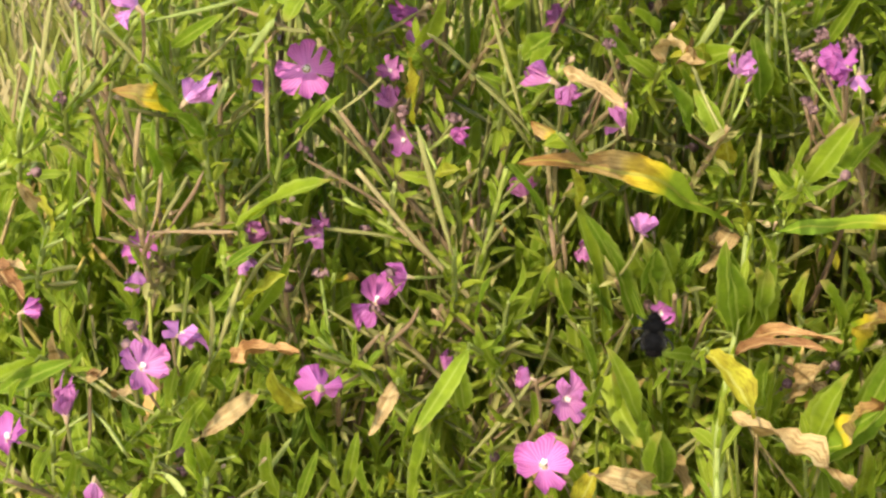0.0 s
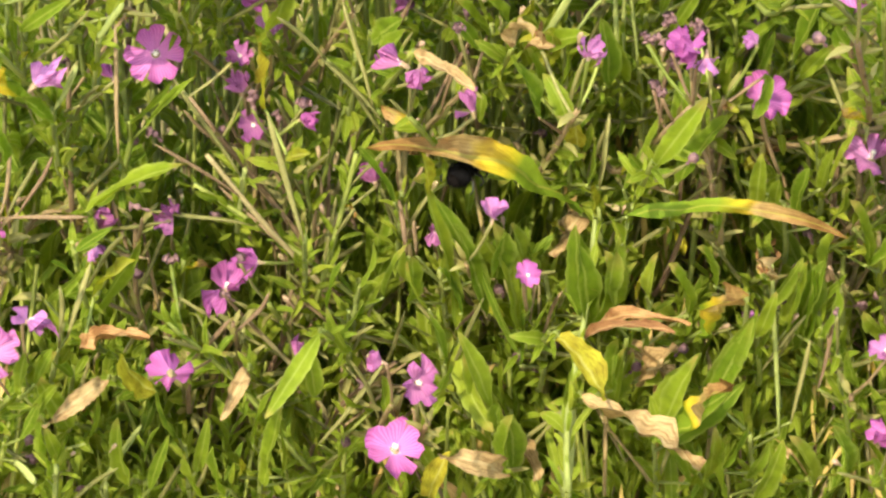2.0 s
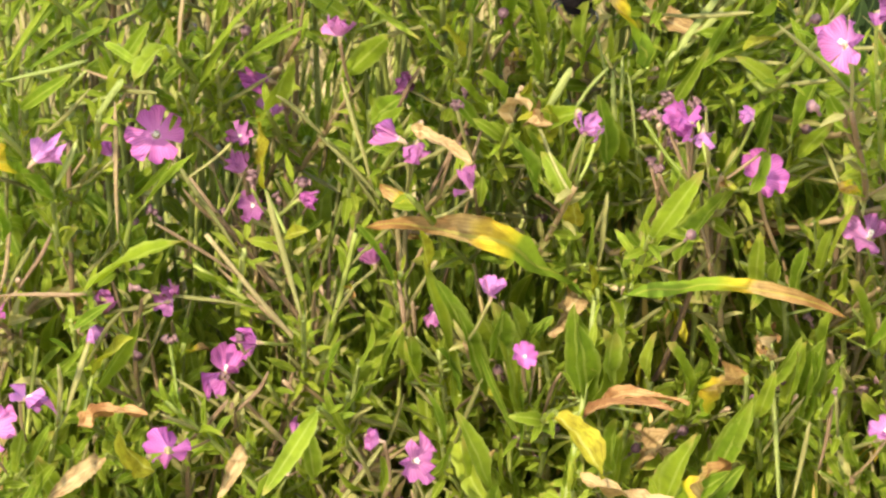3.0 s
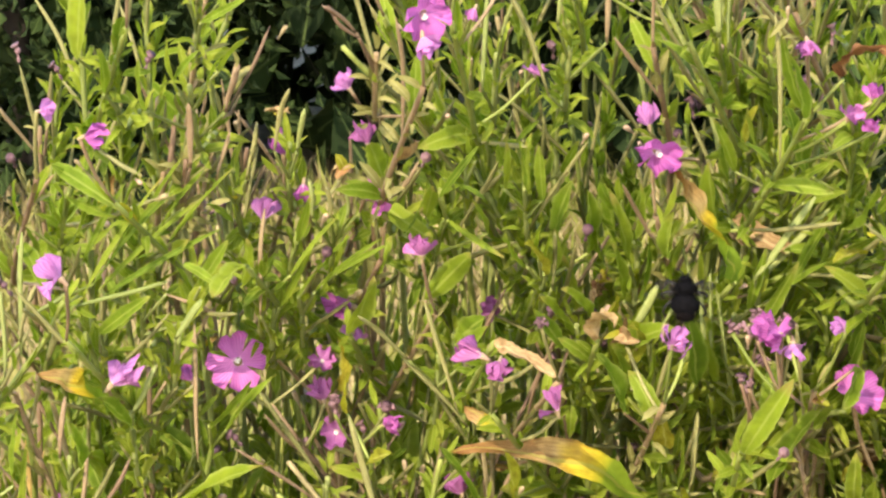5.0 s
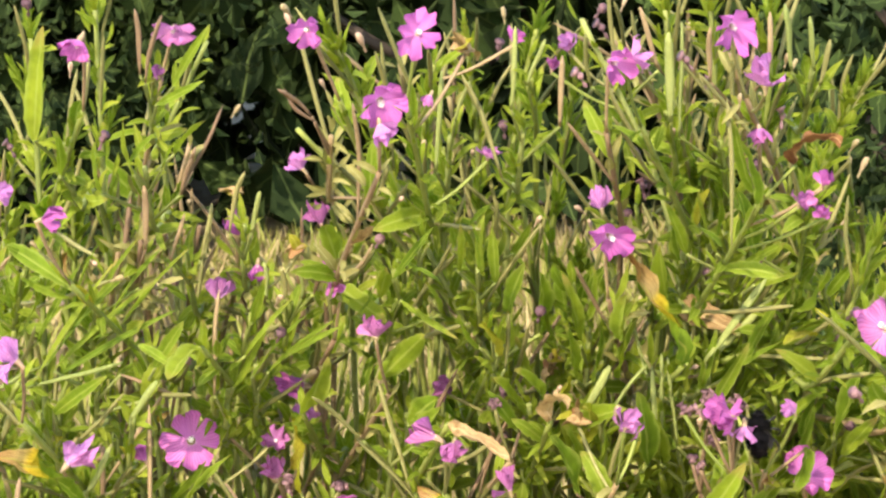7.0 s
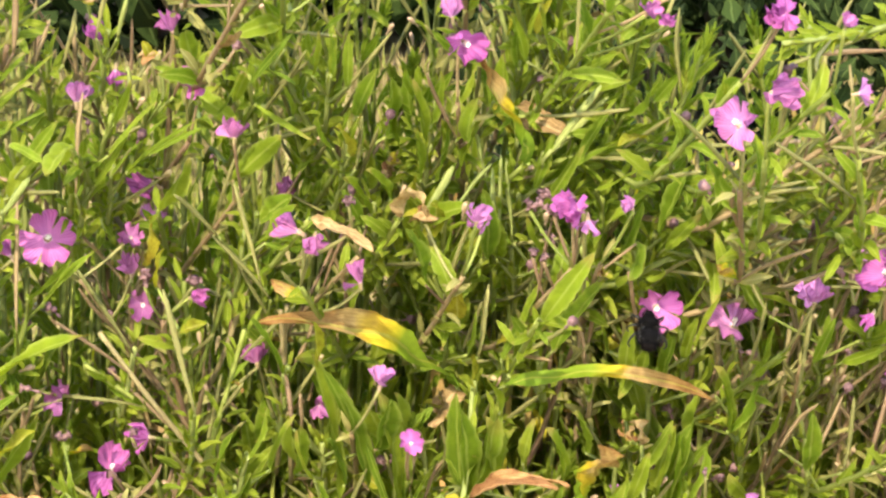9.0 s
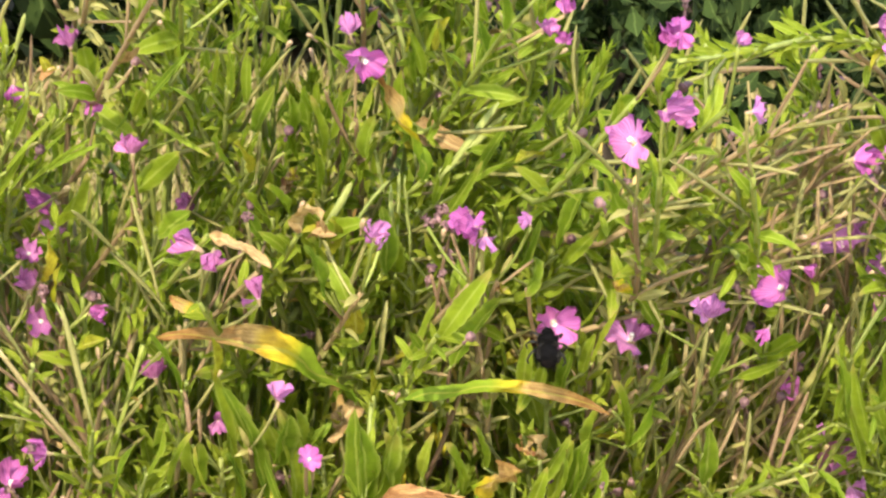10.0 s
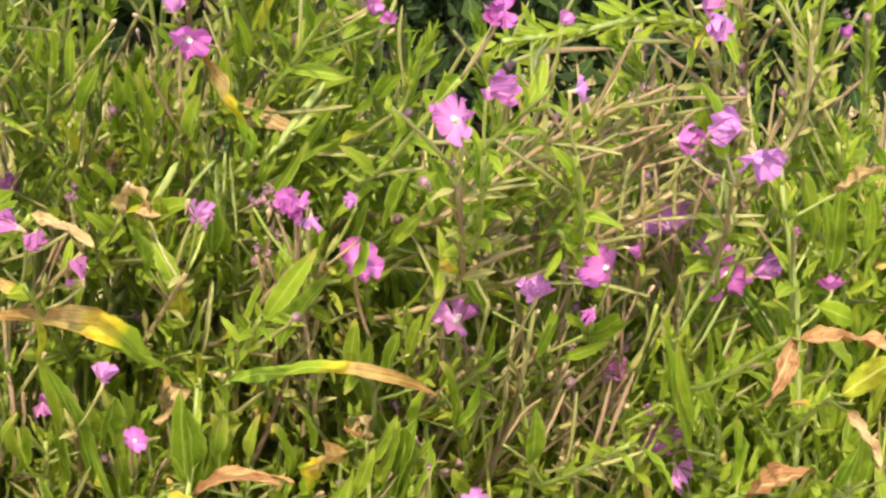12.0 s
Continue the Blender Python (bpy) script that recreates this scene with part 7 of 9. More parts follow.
herb([(0.168, 1.136, 0.778), (0.16, 1.101, 0.819)], 1033, 2, 1, 'pale', (0.014, 0.024), 1.1,
     blades=[((0.157, 1.089, 0.828), (0.164, 1.069, 0.849), 0.0037, 'green', 0.20, -0.36), ((0.164, 1.089, 0.811), (0.171, 1.069, 0.841), 0.0035, 'pale', 0.20, -0.12)])
herb([(0.172, 1.148, 0.701), (0.165, 1.113, 0.746)], 1034, 3, 1, 'pale', (0.014, 0.024), 1.1,
     blades=[((0.161, 1.101, 0.747), (0.172, 1.081, 0.772), 0.0036, 'green', 0.20, 0.12)])
herb([(0.185, 1.13, 0.67), (0.173, 1.095, 0.717)], 1035, 2, 0, 'green', (0.014, 0.024), 1.1,
     blades=[((0.18, 1.083, 0.718), (0.17, 1.063, 0.744), 0.0057, 'green', 0.30, -0.48)],
     sticks=[((0.162, 1.083, 0.718), (0.169, 1.075, 0.759), 1.1, 1)])
herb([(0.004, 1.132, 0.902), (0.003, 1.097, 0.936)], 1036, 3, 1, 'pale', (0.014, 0.024), 1.1,
     blades=[((-0.005, 1.085, 0.936), (-0.004, 1.065, 0.959), 0.0039, 'pale', 0.10, 0.00), ((0.003, 1.085, 0.936), (0.001, 1.065, 0.958), 0.0043, 'pale', 0.10, 0.24), ((0.01, 1.085, 0.931), (0.009, 1.065, 0.958), 0.0047, 'pale', 0.10, 0.48)])
herb([(0.005, 1.144, 0.724), (0.001, 1.109, 0.765)], 1037, 2, 0, 'pale', (0.014, 0.024), 1.1,
     blades=[((0.015, 1.097, 0.77), (-0.001, 1.077, 0.809), 0.0082, 'green', 0.20, 0.48), ((0.02, 1.097, 0.765), (0.006, 1.077, 0.798), 0.0058, 'green', 0.20, -0.36), ((0.01, 1.097, 0.749), (0.001, 1.077, 0.778), 0.0078, 'green', 0.20, -0.12), ((-0.012, 1.097, 0.755), (-0.011, 1.077, 0.784), 0.0091, 'green', 0.20, 0.12)],
     sticks=[((-0.013, 1.097, 0.776), (-0.014, 1.089, 0.798), 1.3, 1), ((-0.009, 1.097, 0.776), (-0.01, 1.089, 0.795), 1.3, 1)])
herb([(0.046, 1.126, 0.894), (0.041, 1.091, 0.929)], 1038, 3, 1, 'green', (0.014, 0.024), 1.1,
     blades=[((0.038, 1.079, 0.928), (0.032, 1.059, 0.944), 0.0051, 'pale', 0.20, -0.12)])
herb([(0.047, 1.138, 0.868), (0.048, 1.103, 0.904)], 1039, 2, 1, 'pale', (0.014, 0.024), 1.1,
     blades=[((0.044, 1.091, 0.903), (0.036, 1.071, 0.937), 0.0065, 'green', 0.20, 0.36), ((0.046, 1.091, 0.913), (0.048, 1.071, 0.94), 0.0065, 'green', 0.20, -0.48), ((0.048, 1.091, 0.923), (0.053, 1.071, 0.94), 0.0054, 'green', 0.20, -0.24), ((0.042, 1.091, 0.888), (0.037, 1.071, 0.916), 0.0065, 'green', 0.10, 0.00), ((0.048, 1.091, 0.888), (0.051, 1.071, 0.916), 0.0057, 'green', 0.10, 0.24)])
herb([(0.055, 1.12, 0.839), (0.051, 1.085, 0.876)], 1040, 3, 0, 'pale', (0.014, 0.024), 1.1,
     sticks=[((0.051, 1.073, 0.875), (0.066, 1.065, 0.903), 1.9, 2)])
herb([(0.066, 1.132, 0.79), (0.057, 1.097, 0.83)], 1041, 2, 1, 'green', (0.014, 0.024), 1.1,
     blades=[((0.058, 1.085, 0.829), (0.055, 1.065, 0.851), 0.0093, 'yellow', 0.20, 0.24)])
herb([(0.053, 1.144, 0.721), (0.046, 1.109, 0.763)], 1042, 3, 1, 'pale', (0.014, 0.024), 1.1,
     blades=[((0.028, 1.097, 0.77), (0.018, 1.077, 0.793), 0.0099, 'pale', 0.10, -0.36), ((0.037, 1.097, 0.772), (0.03, 1.077, 0.798), 0.0082, 'pale', 0.10, -0.12), ((0.062, 1.097, 0.747), (0.057, 1.077, 0.797), 0.0100, 'green', 0.10, 0.12)])
herb([(0.098, 1.126, 0.863), (0.095, 1.091, 0.9)], 1043, 2, 0, 'pale', (0.014, 0.024), 1.1,
     sticks=[((0.093, 1.079, 0.899), (0.116, 1.071, 0.933), 2.0, 2)])
herb([(0.081, 1.138, 0.823), (0.075, 1.103, 0.861)], 1044, 3, 0, 'green', (0.014, 0.024), 1.1,
     sticks=[((0.074, 1.091, 0.86), (0.072, 1.083, 0.895), 1.7, 2)])
herb([(0.102, 1.12, 0.779), (0.091, 1.085, 0.819)], 1045, 2, 1, 'pale', (0.014, 0.024), 1.1,
     blades=[((0.098, 1.073, 0.816), (0.117, 1.053, 0.853), 0.0101, 'green', 0.20, 0.00), ((0.083, 1.073, 0.822), (0.09, 1.053, 0.853), 0.0053, 'green', 0.20, 0.24)])
herb([(0.09, 1.132, 0.711), (0.091, 1.097, 0.754)], 1046, 3, 1, 'pale', (0.014, 0.024), 1.1,
     blades=[((0.066, 1.085, 0.749), (0.073, 1.065, 0.79), 0.0112, 'green', 0.20, 0.48), ((0.106, 1.085, 0.752), (0.095, 1.065, 0.784), 0.0099, 'green', 0.30, -0.36), ((0.088, 1.085, 0.761), (0.09, 1.065, 0.789), 0.0058, 'pale', 0.30, -0.12)])
herb([(0.127, 1.144, 0.862), (0.122, 1.109, 0.899)], 1047, 2, 1, 'green', (0.014, 0.024), 1.1,
     blades=[((0.11, 1.097, 0.893), (0.122, 1.077, 0.923), 0.0049, 'green', 0.20, -0.12), ((0.125, 1.097, 0.903), (0.151, 1.077, 0.92), 0.0040, 'green', 0.20, 0.12), ((0.123, 1.097, 0.898), (0.147, 1.077, 0.905), 0.0032, 'green', 0.20, 0.36)])
herb([(0.124, 1.126, 0.769), (0.115, 1.091, 0.809)], 1048, 3, 0, 'red', (0.014, 0.024), 1.1,
     sticks=[((0.113, 1.079, 0.809), (0.111, 1.071, 0.833), 1.4, 1)])
herb([(0.136, 1.138, 0.712), (0.133, 1.103, 0.754)], 1049, 2, 1, 'pale', (0.014, 0.024), 1.1,
     blades=[((0.117, 1.091, 0.763), (0.108, 1.071, 0.789), 0.0091, 'green', 0.30, -0.24), ((0.148, 1.091, 0.746), (0.154, 1.071, 0.782), 0.0092, 'pale', 0.20, 0.00)])
herb([(0.142, 1.12, 0.704), (0.134, 1.085, 0.747)], 1050, 3, 1, 'green', (0.014, 0.024), 1.1,
     blades=[((0.134, 1.073, 0.747), (0.138, 1.053, 0.776), 0.0067, 'green', 0.30, 0.24)])
herb([(0.185, 1.132, 0.827), (0.177, 1.097, 0.866)], 1051, 2, 1, 'pale', (0.014, 0.024), 1.1,
     blades=[((0.174, 1.085, 0.865), (0.194, 1.065, 0.885), 0.0032, 'pale', 0.10, -0.36), ((0.177, 1.085, 0.861), (0.192, 1.065, 0.877), 0.0028, 'pale', 0.20, -0.12), ((0.186, 1.085, 0.869), (0.209, 1.065, 0.89), 0.0028, 'pale', 0.10, 0.12), ((0.179, 1.085, 0.872), (0.182, 1.065, 0.898), 0.0066, 'green', 0.20, 0.36), ((0.149, 1.085, 0.857), (0.16, 1.065, 0.878), 0.0066, 'green', 0.20, -0.48)])
herb([(0.2, 1.144, 0.729), (0.187, 1.109, 0.771)], 1052, 3, 1, 'pale', (0.014, 0.024), 1.1,
     blades=[((0.182, 1.097, 0.769), (0.19, 1.077, 0.798), 0.0079, 'green', 0.30, 0.12), ((0.193, 1.097, 0.758), (0.201, 1.077, 0.787), 0.0055, 'green', 0.30, 0.36), ((0.176, 1.097, 0.786), (0.182, 1.077, 0.808), 0.0059, 'pale', 0.30, -0.48)])
herb([(0.169, 1.126, 0.701), (0.163, 1.091, 0.744)], 1053, 2, 1, 'green', (0.014, 0.024), 1.1,
     blades=[((0.161, 1.079, 0.744), (0.164, 1.059, 0.778), 0.0091, 'pale', 0.20, -0.48)])
herb([(0.225, 1.138, 0.916), (0.213, 1.103, 0.951)], 1054, 3, 1, 'pale', (0.014, 0.024), 1.1,
     blades=[((0.213, 1.091, 0.949), (0.189, 1.071, 0.946), 0.0028, 'pale', 0.20, 0.00)])
herb([(0.237, 1.12, 0.859), (0.225, 1.085, 0.896)], 1055, 2, 0, 'pale', (0.014, 0.024), 1.1,
     sticks=[((0.221, 1.073, 0.894), (0.246, 1.065, 0.912), 1.2, 0), ((0.221, 1.073, 0.895), (0.269, 1.065, 0.905), 1.2, 1)])
herb([(0.229, 1.132, 0.772), (0.224, 1.097, 0.812)], 1056, 3, 0, 'green', (0.014, 0.024), 1.1,
     blades=[((0.238, 1.085, 0.814), (0.255, 1.065, 0.827), 0.0057, 'green', 0.30, -0.12), ((0.23, 1.085, 0.804), (0.245, 1.065, 0.817), 0.0052, 'green', 0.30, 0.12), ((0.217, 1.085, 0.804), (0.221, 1.065, 0.831), 0.0048, 'pale', 0.20, 0.36)],
     sticks=[((0.196, 1.085, 0.826), (0.178, 1.077, 0.847), 1.2, 0)])
herb([(0.231, 1.144, 0.718), (0.221, 1.109, 0.761)], 1057, 2, 0, 'pale', (0.014, 0.024), 1.1,
     sticks=[((0.213, 1.097, 0.784), (0.216, 1.089, 0.825), 1.3, 0), ((0.206, 1.097, 0.76), (0.215, 1.089, 0.79), 1.2, 1), ((0.222, 1.097, 0.752), (0.232, 1.089, 0.787), 1.2, 1), ((0.236, 1.097, 0.748), (0.24, 1.089, 0.787), 1.2, 0)])
herb([(0.271, 1.126, 0.911), (0.255, 1.091, 0.946)], 1058, 3, 0, 'pale', (0.014, 0.024), 1.1,
     blades=[((0.245, 1.079, 0.957), (0.259, 1.059, 0.97), 0.0021, 'pale', 0.10, -0.24), ((0.258, 1.079, 0.935), (0.244, 1.059, 0.953), 0.0057, 'green', 0.20, 0.00)],
     sticks=[((0.243, 1.079, 0.945), (0.205, 1.071, 0.947), 1.4, 1), ((0.271, 1.079, 0.94), (0.243, 1.071, 0.955), 1.3, 1)])
herb([(0.285, 1.138, 0.875), (0.27, 1.103, 0.912)], 1059, 2, 0, 'green', (0.014, 0.024), 1.1,
     blades=[((0.279, 1.091, 0.91), (0.26, 1.071, 0.943), 0.0054, 'pale', 0.10, 0.24)],
     sticks=[((0.25, 1.091, 0.912), (0.272, 1.083, 0.928), 2.0, 1)])
herb([(0.27, 1.12, 0.823), (0.262, 1.085, 0.862)], 1060, 3, 0, 'red', (0.014, 0.024), 1.1,
     sticks=[((0.239, 1.073, 0.861), (0.233, 1.065, 0.892), 1.2, 1), ((0.248, 1.073, 0.863), (0.247, 1.065, 0.897), 1.2, 0), ((0.261, 1.073, 0.858), (0.254, 1.065, 0.897), 1.2, 1), ((0.268, 1.073, 0.86), (0.261, 1.065, 0.897), 1.2, 1), ((0.275, 1.073, 0.863), (0.268, 1.065, 0.897), 1.2, 0)])
herb([(0.298, 1.132, 0.766), (0.284, 1.097, 0.808)], 1061, 2, 0, 'pale', (0.014, 0.024), 1.1,
     blades=[((0.28, 1.085, 0.802), (0.272, 1.065, 0.83), 0.0059, 'pale', 0.20, 0.12)],
     sticks=[((0.282, 1.085, 0.812), (0.299, 1.077, 0.849), 1.7, 2)])
herb([(0.282, 1.144, 0.724), (0.264, 1.109, 0.767)], 1062, 3, 0, 'green', (0.014, 0.024), 1.1,
     blades=[((0.271, 1.097, 0.783), (0.269, 1.077, 0.816), 0.0049, 'pale', 0.20, -0.48), ((0.28, 1.097, 0.777), (0.281, 1.077, 0.81), 0.0049, 'green', 0.20, -0.24)],
     sticks=[((0.246, 1.097, 0.751), (0.256, 1.089, 0.789), 1.3, 1), ((0.254, 1.097, 0.756), (0.262, 1.089, 0.794), 1.3, 1)])
herb([(0.303, 1.126, 0.899), (0.297, 1.091, 0.935)], 1063, 2, 0, 'red', (0.014, 0.024), 1.1,
     sticks=[((0.284, 1.079, 0.943), (0.258, 1.071, 0.955), 1.3, 1), ((0.288, 1.079, 0.928), (0.266, 1.071, 0.943), 1.3, 1), ((0.3, 1.079, 0.93), (0.295, 1.071, 0.969), 1.9, 2)])
herb([(0.317, 1.138, 0.856), (0.306, 1.103, 0.894)], 1064, 3, 1, 'pale', (0.014, 0.024), 1.1,
     blades=[((0.301, 1.091, 0.893), (0.278, 1.071, 0.933), 0.0079, 'pale', 0.10, 0.48)])
herb([(0.31, 1.12, 0.822), (0.294, 1.085, 0.861)], 1065, 2, 0, 'green', (0.014, 0.024), 1.1,
     blades=[((0.3, 1.073, 0.862), (0.277, 1.053, 0.877), 0.0054, 'pale', 0.30, -0.12)],
     sticks=[((0.281, 1.073, 0.86), (0.283, 1.065, 0.896), 1.2, 1), ((0.292, 1.073, 0.857), (0.293, 1.065, 0.894), 1.3, 2)])
herb([(0.299, 1.132, 0.761), (0.29, 1.097, 0.802)], 1066, 3, 0, 'pale', (0.014, 0.024), 1.1,
     sticks=[((0.288, 1.085, 0.802), (0.303, 1.077, 0.831), 1.6, 2)])
herb([(0.32, 1.144, 0.725), (0.312, 1.109, 0.768)], 1067, 2, 0, 'pale', (0.014, 0.024), 1.1,
     blades=[((0.298, 1.097, 0.781), (0.294, 1.077, 0.816), 0.0081, 'pale', 0.20, -0.24), ((0.31, 1.097, 0.776), (0.307, 1.077, 0.81), 0.0067, 'pale', 0.20, 0.00), ((0.305, 1.097, 0.765), (0.288, 1.077, 0.802), 0.0061, 'green', 0.20, 0.24), ((0.294, 1.097, 0.754), (0.278, 1.077, 0.795), 0.0056, 'green', 0.20, 0.48), ((0.315, 1.097, 0.781), (0.31, 1.077, 0.804), 0.0065, 'yellow', 0.20, -0.36), ((0.315, 1.097, 0.737), (0.309, 1.077, 0.778), 0.0118, 'green', 0.20, -0.12)],
     sticks=[((0.301, 1.097, 0.779), (0.313, 1.089, 0.819), 1.5, 2)])
herb([(0.369, 1.126, 0.861), (0.354, 1.091, 0.899)], 1068, 3, 0, 'green', (0.014, 0.024), 1.1,
     sticks=[((0.345, 1.079, 0.894), (0.32, 1.071, 0.945), 1.3, 0), ((0.352, 1.079, 0.901), (0.325, 1.071, 0.945), 1.3, 0)])
herb([(0.379, 1.138, 0.81), (0.36, 1.103, 0.85)], 1069, 2, 1, 'pale', (0.014, 0.024), 1.1,
     blades=[((0.346, 1.091, 0.849), (0.329, 1.071, 0.887), 0.0051, 'green', 0.10, -0.36), ((0.354, 1.091, 0.849), (0.342, 1.071, 0.881), 0.0056, 'green', 0.10, -0.12), ((0.362, 1.091, 0.849), (0.353, 1.071, 0.881), 0.0060, 'pale', 0.10, 0.12), ((0.371, 1.091, 0.848), (0.364, 1.071, 0.881), 0.0060, 'green', 0.10, 0.36), ((0.343, 1.091, 0.852), (0.319, 1.071, 0.881), 0.0049, 'green', 0.20, -0.48)])
herb([(0.381, 1.12, 0.698), (0.368, 1.085, 0.742)], 1070, 3, 1, 'pale', (0.014, 0.024), 1.1,
     blades=[((0.358, 1.073, 0.741), (0.36, 1.053, 0.768), 0.0068, 'green', 0.20, 0.12), ((0.372, 1.073, 0.744), (0.369, 1.053, 0.778), 0.0068, 'pale', 0.20, 0.36)])
herb([(-0.217, 1.107, 0.835), (-0.211, 1.072, 0.874)], 1071, 2, 0, 'green', (0.014, 0.024), 1.1,
     sticks=[((-0.221, 1.06, 0.868), (-0.209, 1.052, 0.911), 1.2, 0), ((-0.196, 1.06, 0.884), (-0.19, 1.052, 0.91), 1.3, 0), ((-0.203, 1.06, 0.87), (-0.199, 1.052, 0.906), 1.2, 2)])
herb([(-0.241, 1.119, 0.806), (-0.233, 1.084, 0.847)], 1072, 3, 0, 'pale', (0.014, 0.024), 1.1,
     sticks=[((-0.232, 1.072, 0.847), (-0.217, 1.064, 0.889), 1.2, 2)])
herb([(-0.234, 1.101, 0.769), (-0.221, 1.066, 0.811)], 1073, 2, 1, 'pale', (0.014, 0.024), 1.1,
     blades=[((-0.213, 1.054, 0.809), (-0.202, 1.034, 0.854), 0.0030, 'green', 0.10, 0.48), ((-0.201, 1.054, 0.827), (-0.194, 1.034, 0.863), 0.0038, 'pale', 0.10, -0.36), ((-0.223, 1.054, 0.822), (-0.226, 1.034, 0.842), 0.0060, 'dead', 0.50, 0.80), ((-0.24, 1.054, 0.79), (-0.226, 1.034, 0.806), 0.0098, 'dead', 0.50, 0.80)])
herb([(-0.246, 1.113, 0.696), (-0.236, 1.078, 0.741)], 1074, 3, 1, 'green', (0.014, 0.024), 1.1,
     blades=[((-0.247, 1.066, 0.736), (-0.211, 1.046, 0.759), 0.0087, 'green', 0.20, -0.12), ((-0.219, 1.066, 0.749), (-0.22, 1.046, 0.769), 0.0076, 'dead', 0.40, 0.80)])
herb([(-0.231, 1.095, 0.674), (-0.225, 1.06, 0.721)], 1075, 2, 0, 'pale', (0.014, 0.024), 1.1,
     blades=[((-0.239, 1.048, 0.737), (-0.229, 1.028, 0.759), 0.0063, 'green', 0.20, 0.36), ((-0.232, 1.048, 0.7), (-0.219, 1.028, 0.729), 0.0050, 'green', 0.20, -0.48)],
     sticks=[((-0.205, 1.048, 0.735), (-0.189, 1.04, 0.72), 2.2, 2), ((-0.208, 1.048, 0.718), (-0.204, 1.04, 0.749), 1.3, 1)])
herb([(-0.229, 1.107, 0.639), (-0.223, 1.072, 0.687)], 1076, 3, 1, 'pale', (0.014, 0.024), 1.1,
     blades=[((-0.223, 1.06, 0.689), (-0.213, 1.04, 0.72), 0.0050, 'green', 0.20, -0.24)])
herb([(-0.197, 1.119, 0.848), (-0.187, 1.084, 0.886)], 1077, 2, 0, 'green', (0.014, 0.024), 1.1,
     sticks=[((-0.188, 1.072, 0.873), (-0.177, 1.064, 0.895), 1.8, 0), ((-0.176, 1.072, 0.895), (-0.138, 1.064, 0.904), 1.2, 2), ((-0.194, 1.072, 0.891), (-0.174, 1.064, 0.901), 1.2, 2)])
herb([(-0.186, 1.101, 0.795), (-0.18, 1.066, 0.835)], 1078, 3, 0, 'pale', (0.014, 0.024), 1.1,
     blades=[((-0.174, 1.054, 0.834), (-0.174, 1.034, 0.858), 0.0075, 'green', 0.20, -0.36)],
     sticks=[((-0.182, 1.054, 0.838), (-0.179, 1.046, 0.863), 1.3, 1)])
herb([(-0.187, 1.113, 0.764), (-0.185, 1.078, 0.806)], 1079, 2, 0, 'red', (0.014, 0.024), 1.1,
     blades=[((-0.201, 1.066, 0.805), (-0.193, 1.046, 0.847), 0.0034, 'pale', 0.10, 0.12)],
     sticks=[((-0.179, 1.066, 0.807), (-0.168, 1.058, 0.838), 1.2, 1), ((-0.176, 1.066, 0.807), (-0.161, 1.058, 0.835), 1.2, 0), ((-0.171, 1.066, 0.809), (-0.152, 1.058, 0.833), 1.2, 1), ((-0.178, 1.066, 0.807), (-0.142, 1.058, 0.81), 1.2, 1)])
herb([(-0.19, 1.095, 0.68), (-0.177, 1.06, 0.726)], 1080, 3, 0, 'green', (0.014, 0.024), 1.1,
     blades=[((-0.173, 1.048, 0.736), (-0.166, 1.028, 0.764), 0.0063, 'pale', 0.20, -0.48), ((-0.166, 1.048, 0.741), (-0.155, 1.028, 0.766), 0.0044, 'pale', 0.20, -0.24), ((-0.174, 1.048, 0.716), (-0.163, 1.028, 0.741), 0.0053, 'green', 0.20, 0.00), ((-0.196, 1.048, 0.742), (-0.184, 1.028, 0.751), 0.0047, 'dead', 0.50, 0.80)],
     sticks=[((-0.177, 1.048, 0.706), (-0.166, 1.04, 0.7), 2.2, 2)])
herb([(-0.142, 1.107, 0.845), (-0.135, 1.072, 0.883)], 1081, 2, 0, 'pale', (0.014, 0.024), 1.1,
     sticks=[((-0.135, 1.06, 0.884), (-0.124, 1.052, 0.901), 1.7, 2)])
herb([(-0.16, 1.119, 0.807), (-0.157, 1.084, 0.848)], 1082, 3, 0, 'pale', (0.014, 0.024), 1.1,
     blades=[((-0.156, 1.072, 0.845), (-0.165, 1.052, 0.863), 0.0083, 'green', 0.20, 0.48)],
     sticks=[((-0.155, 1.072, 0.851), (-0.142, 1.064, 0.872), 1.9, 2)])
herb([(-0.149, 1.101, 0.753), (-0.15, 1.066, 0.796)], 1083, 2, 1, 'green', (0.014, 0.024), 1.1,
     blades=[((-0.147, 1.054, 0.797), (-0.129, 1.034, 0.815), 0.0044, 'green', 0.30, -0.12)])
herb([(-0.168, 1.113, 0.711), (-0.157, 1.078, 0.756)], 1084, 3, 0, 'pale', (0.014, 0.024), 1.1,
     blades=[((-0.162, 1.066, 0.77), (-0.142, 1.046, 0.793), 0.0044, 'pale', 0.30, 0.36)],
     sticks=[((-0.158, 1.066, 0.749), (-0.15, 1.058, 0.783), 1.3, 0), ((-0.154, 1.066, 0.754), (-0.143, 1.058, 0.788), 1.3, 0)])
herb([(-0.168, 1.095, 0.65), (-0.161, 1.06, 0.698)], 1085, 2, 1, 'pale', (0.014, 0.024), 1.1,
     blades=[((-0.161, 1.048, 0.7), (-0.162, 1.028, 0.734), 0.0106, 'green', 0.20, -0.24)])
herb([(-0.026, 1.137, 0.898), (-0.031, 1.102, 0.933)], 1086, 3, 1, 'green', (0.014, 0.024), 1.1,
     blades=[((-0.031, 1.09, 0.932), (-0.014, 1.07, 0.957), 0.0033, 'green', 0.20, 0.24)])
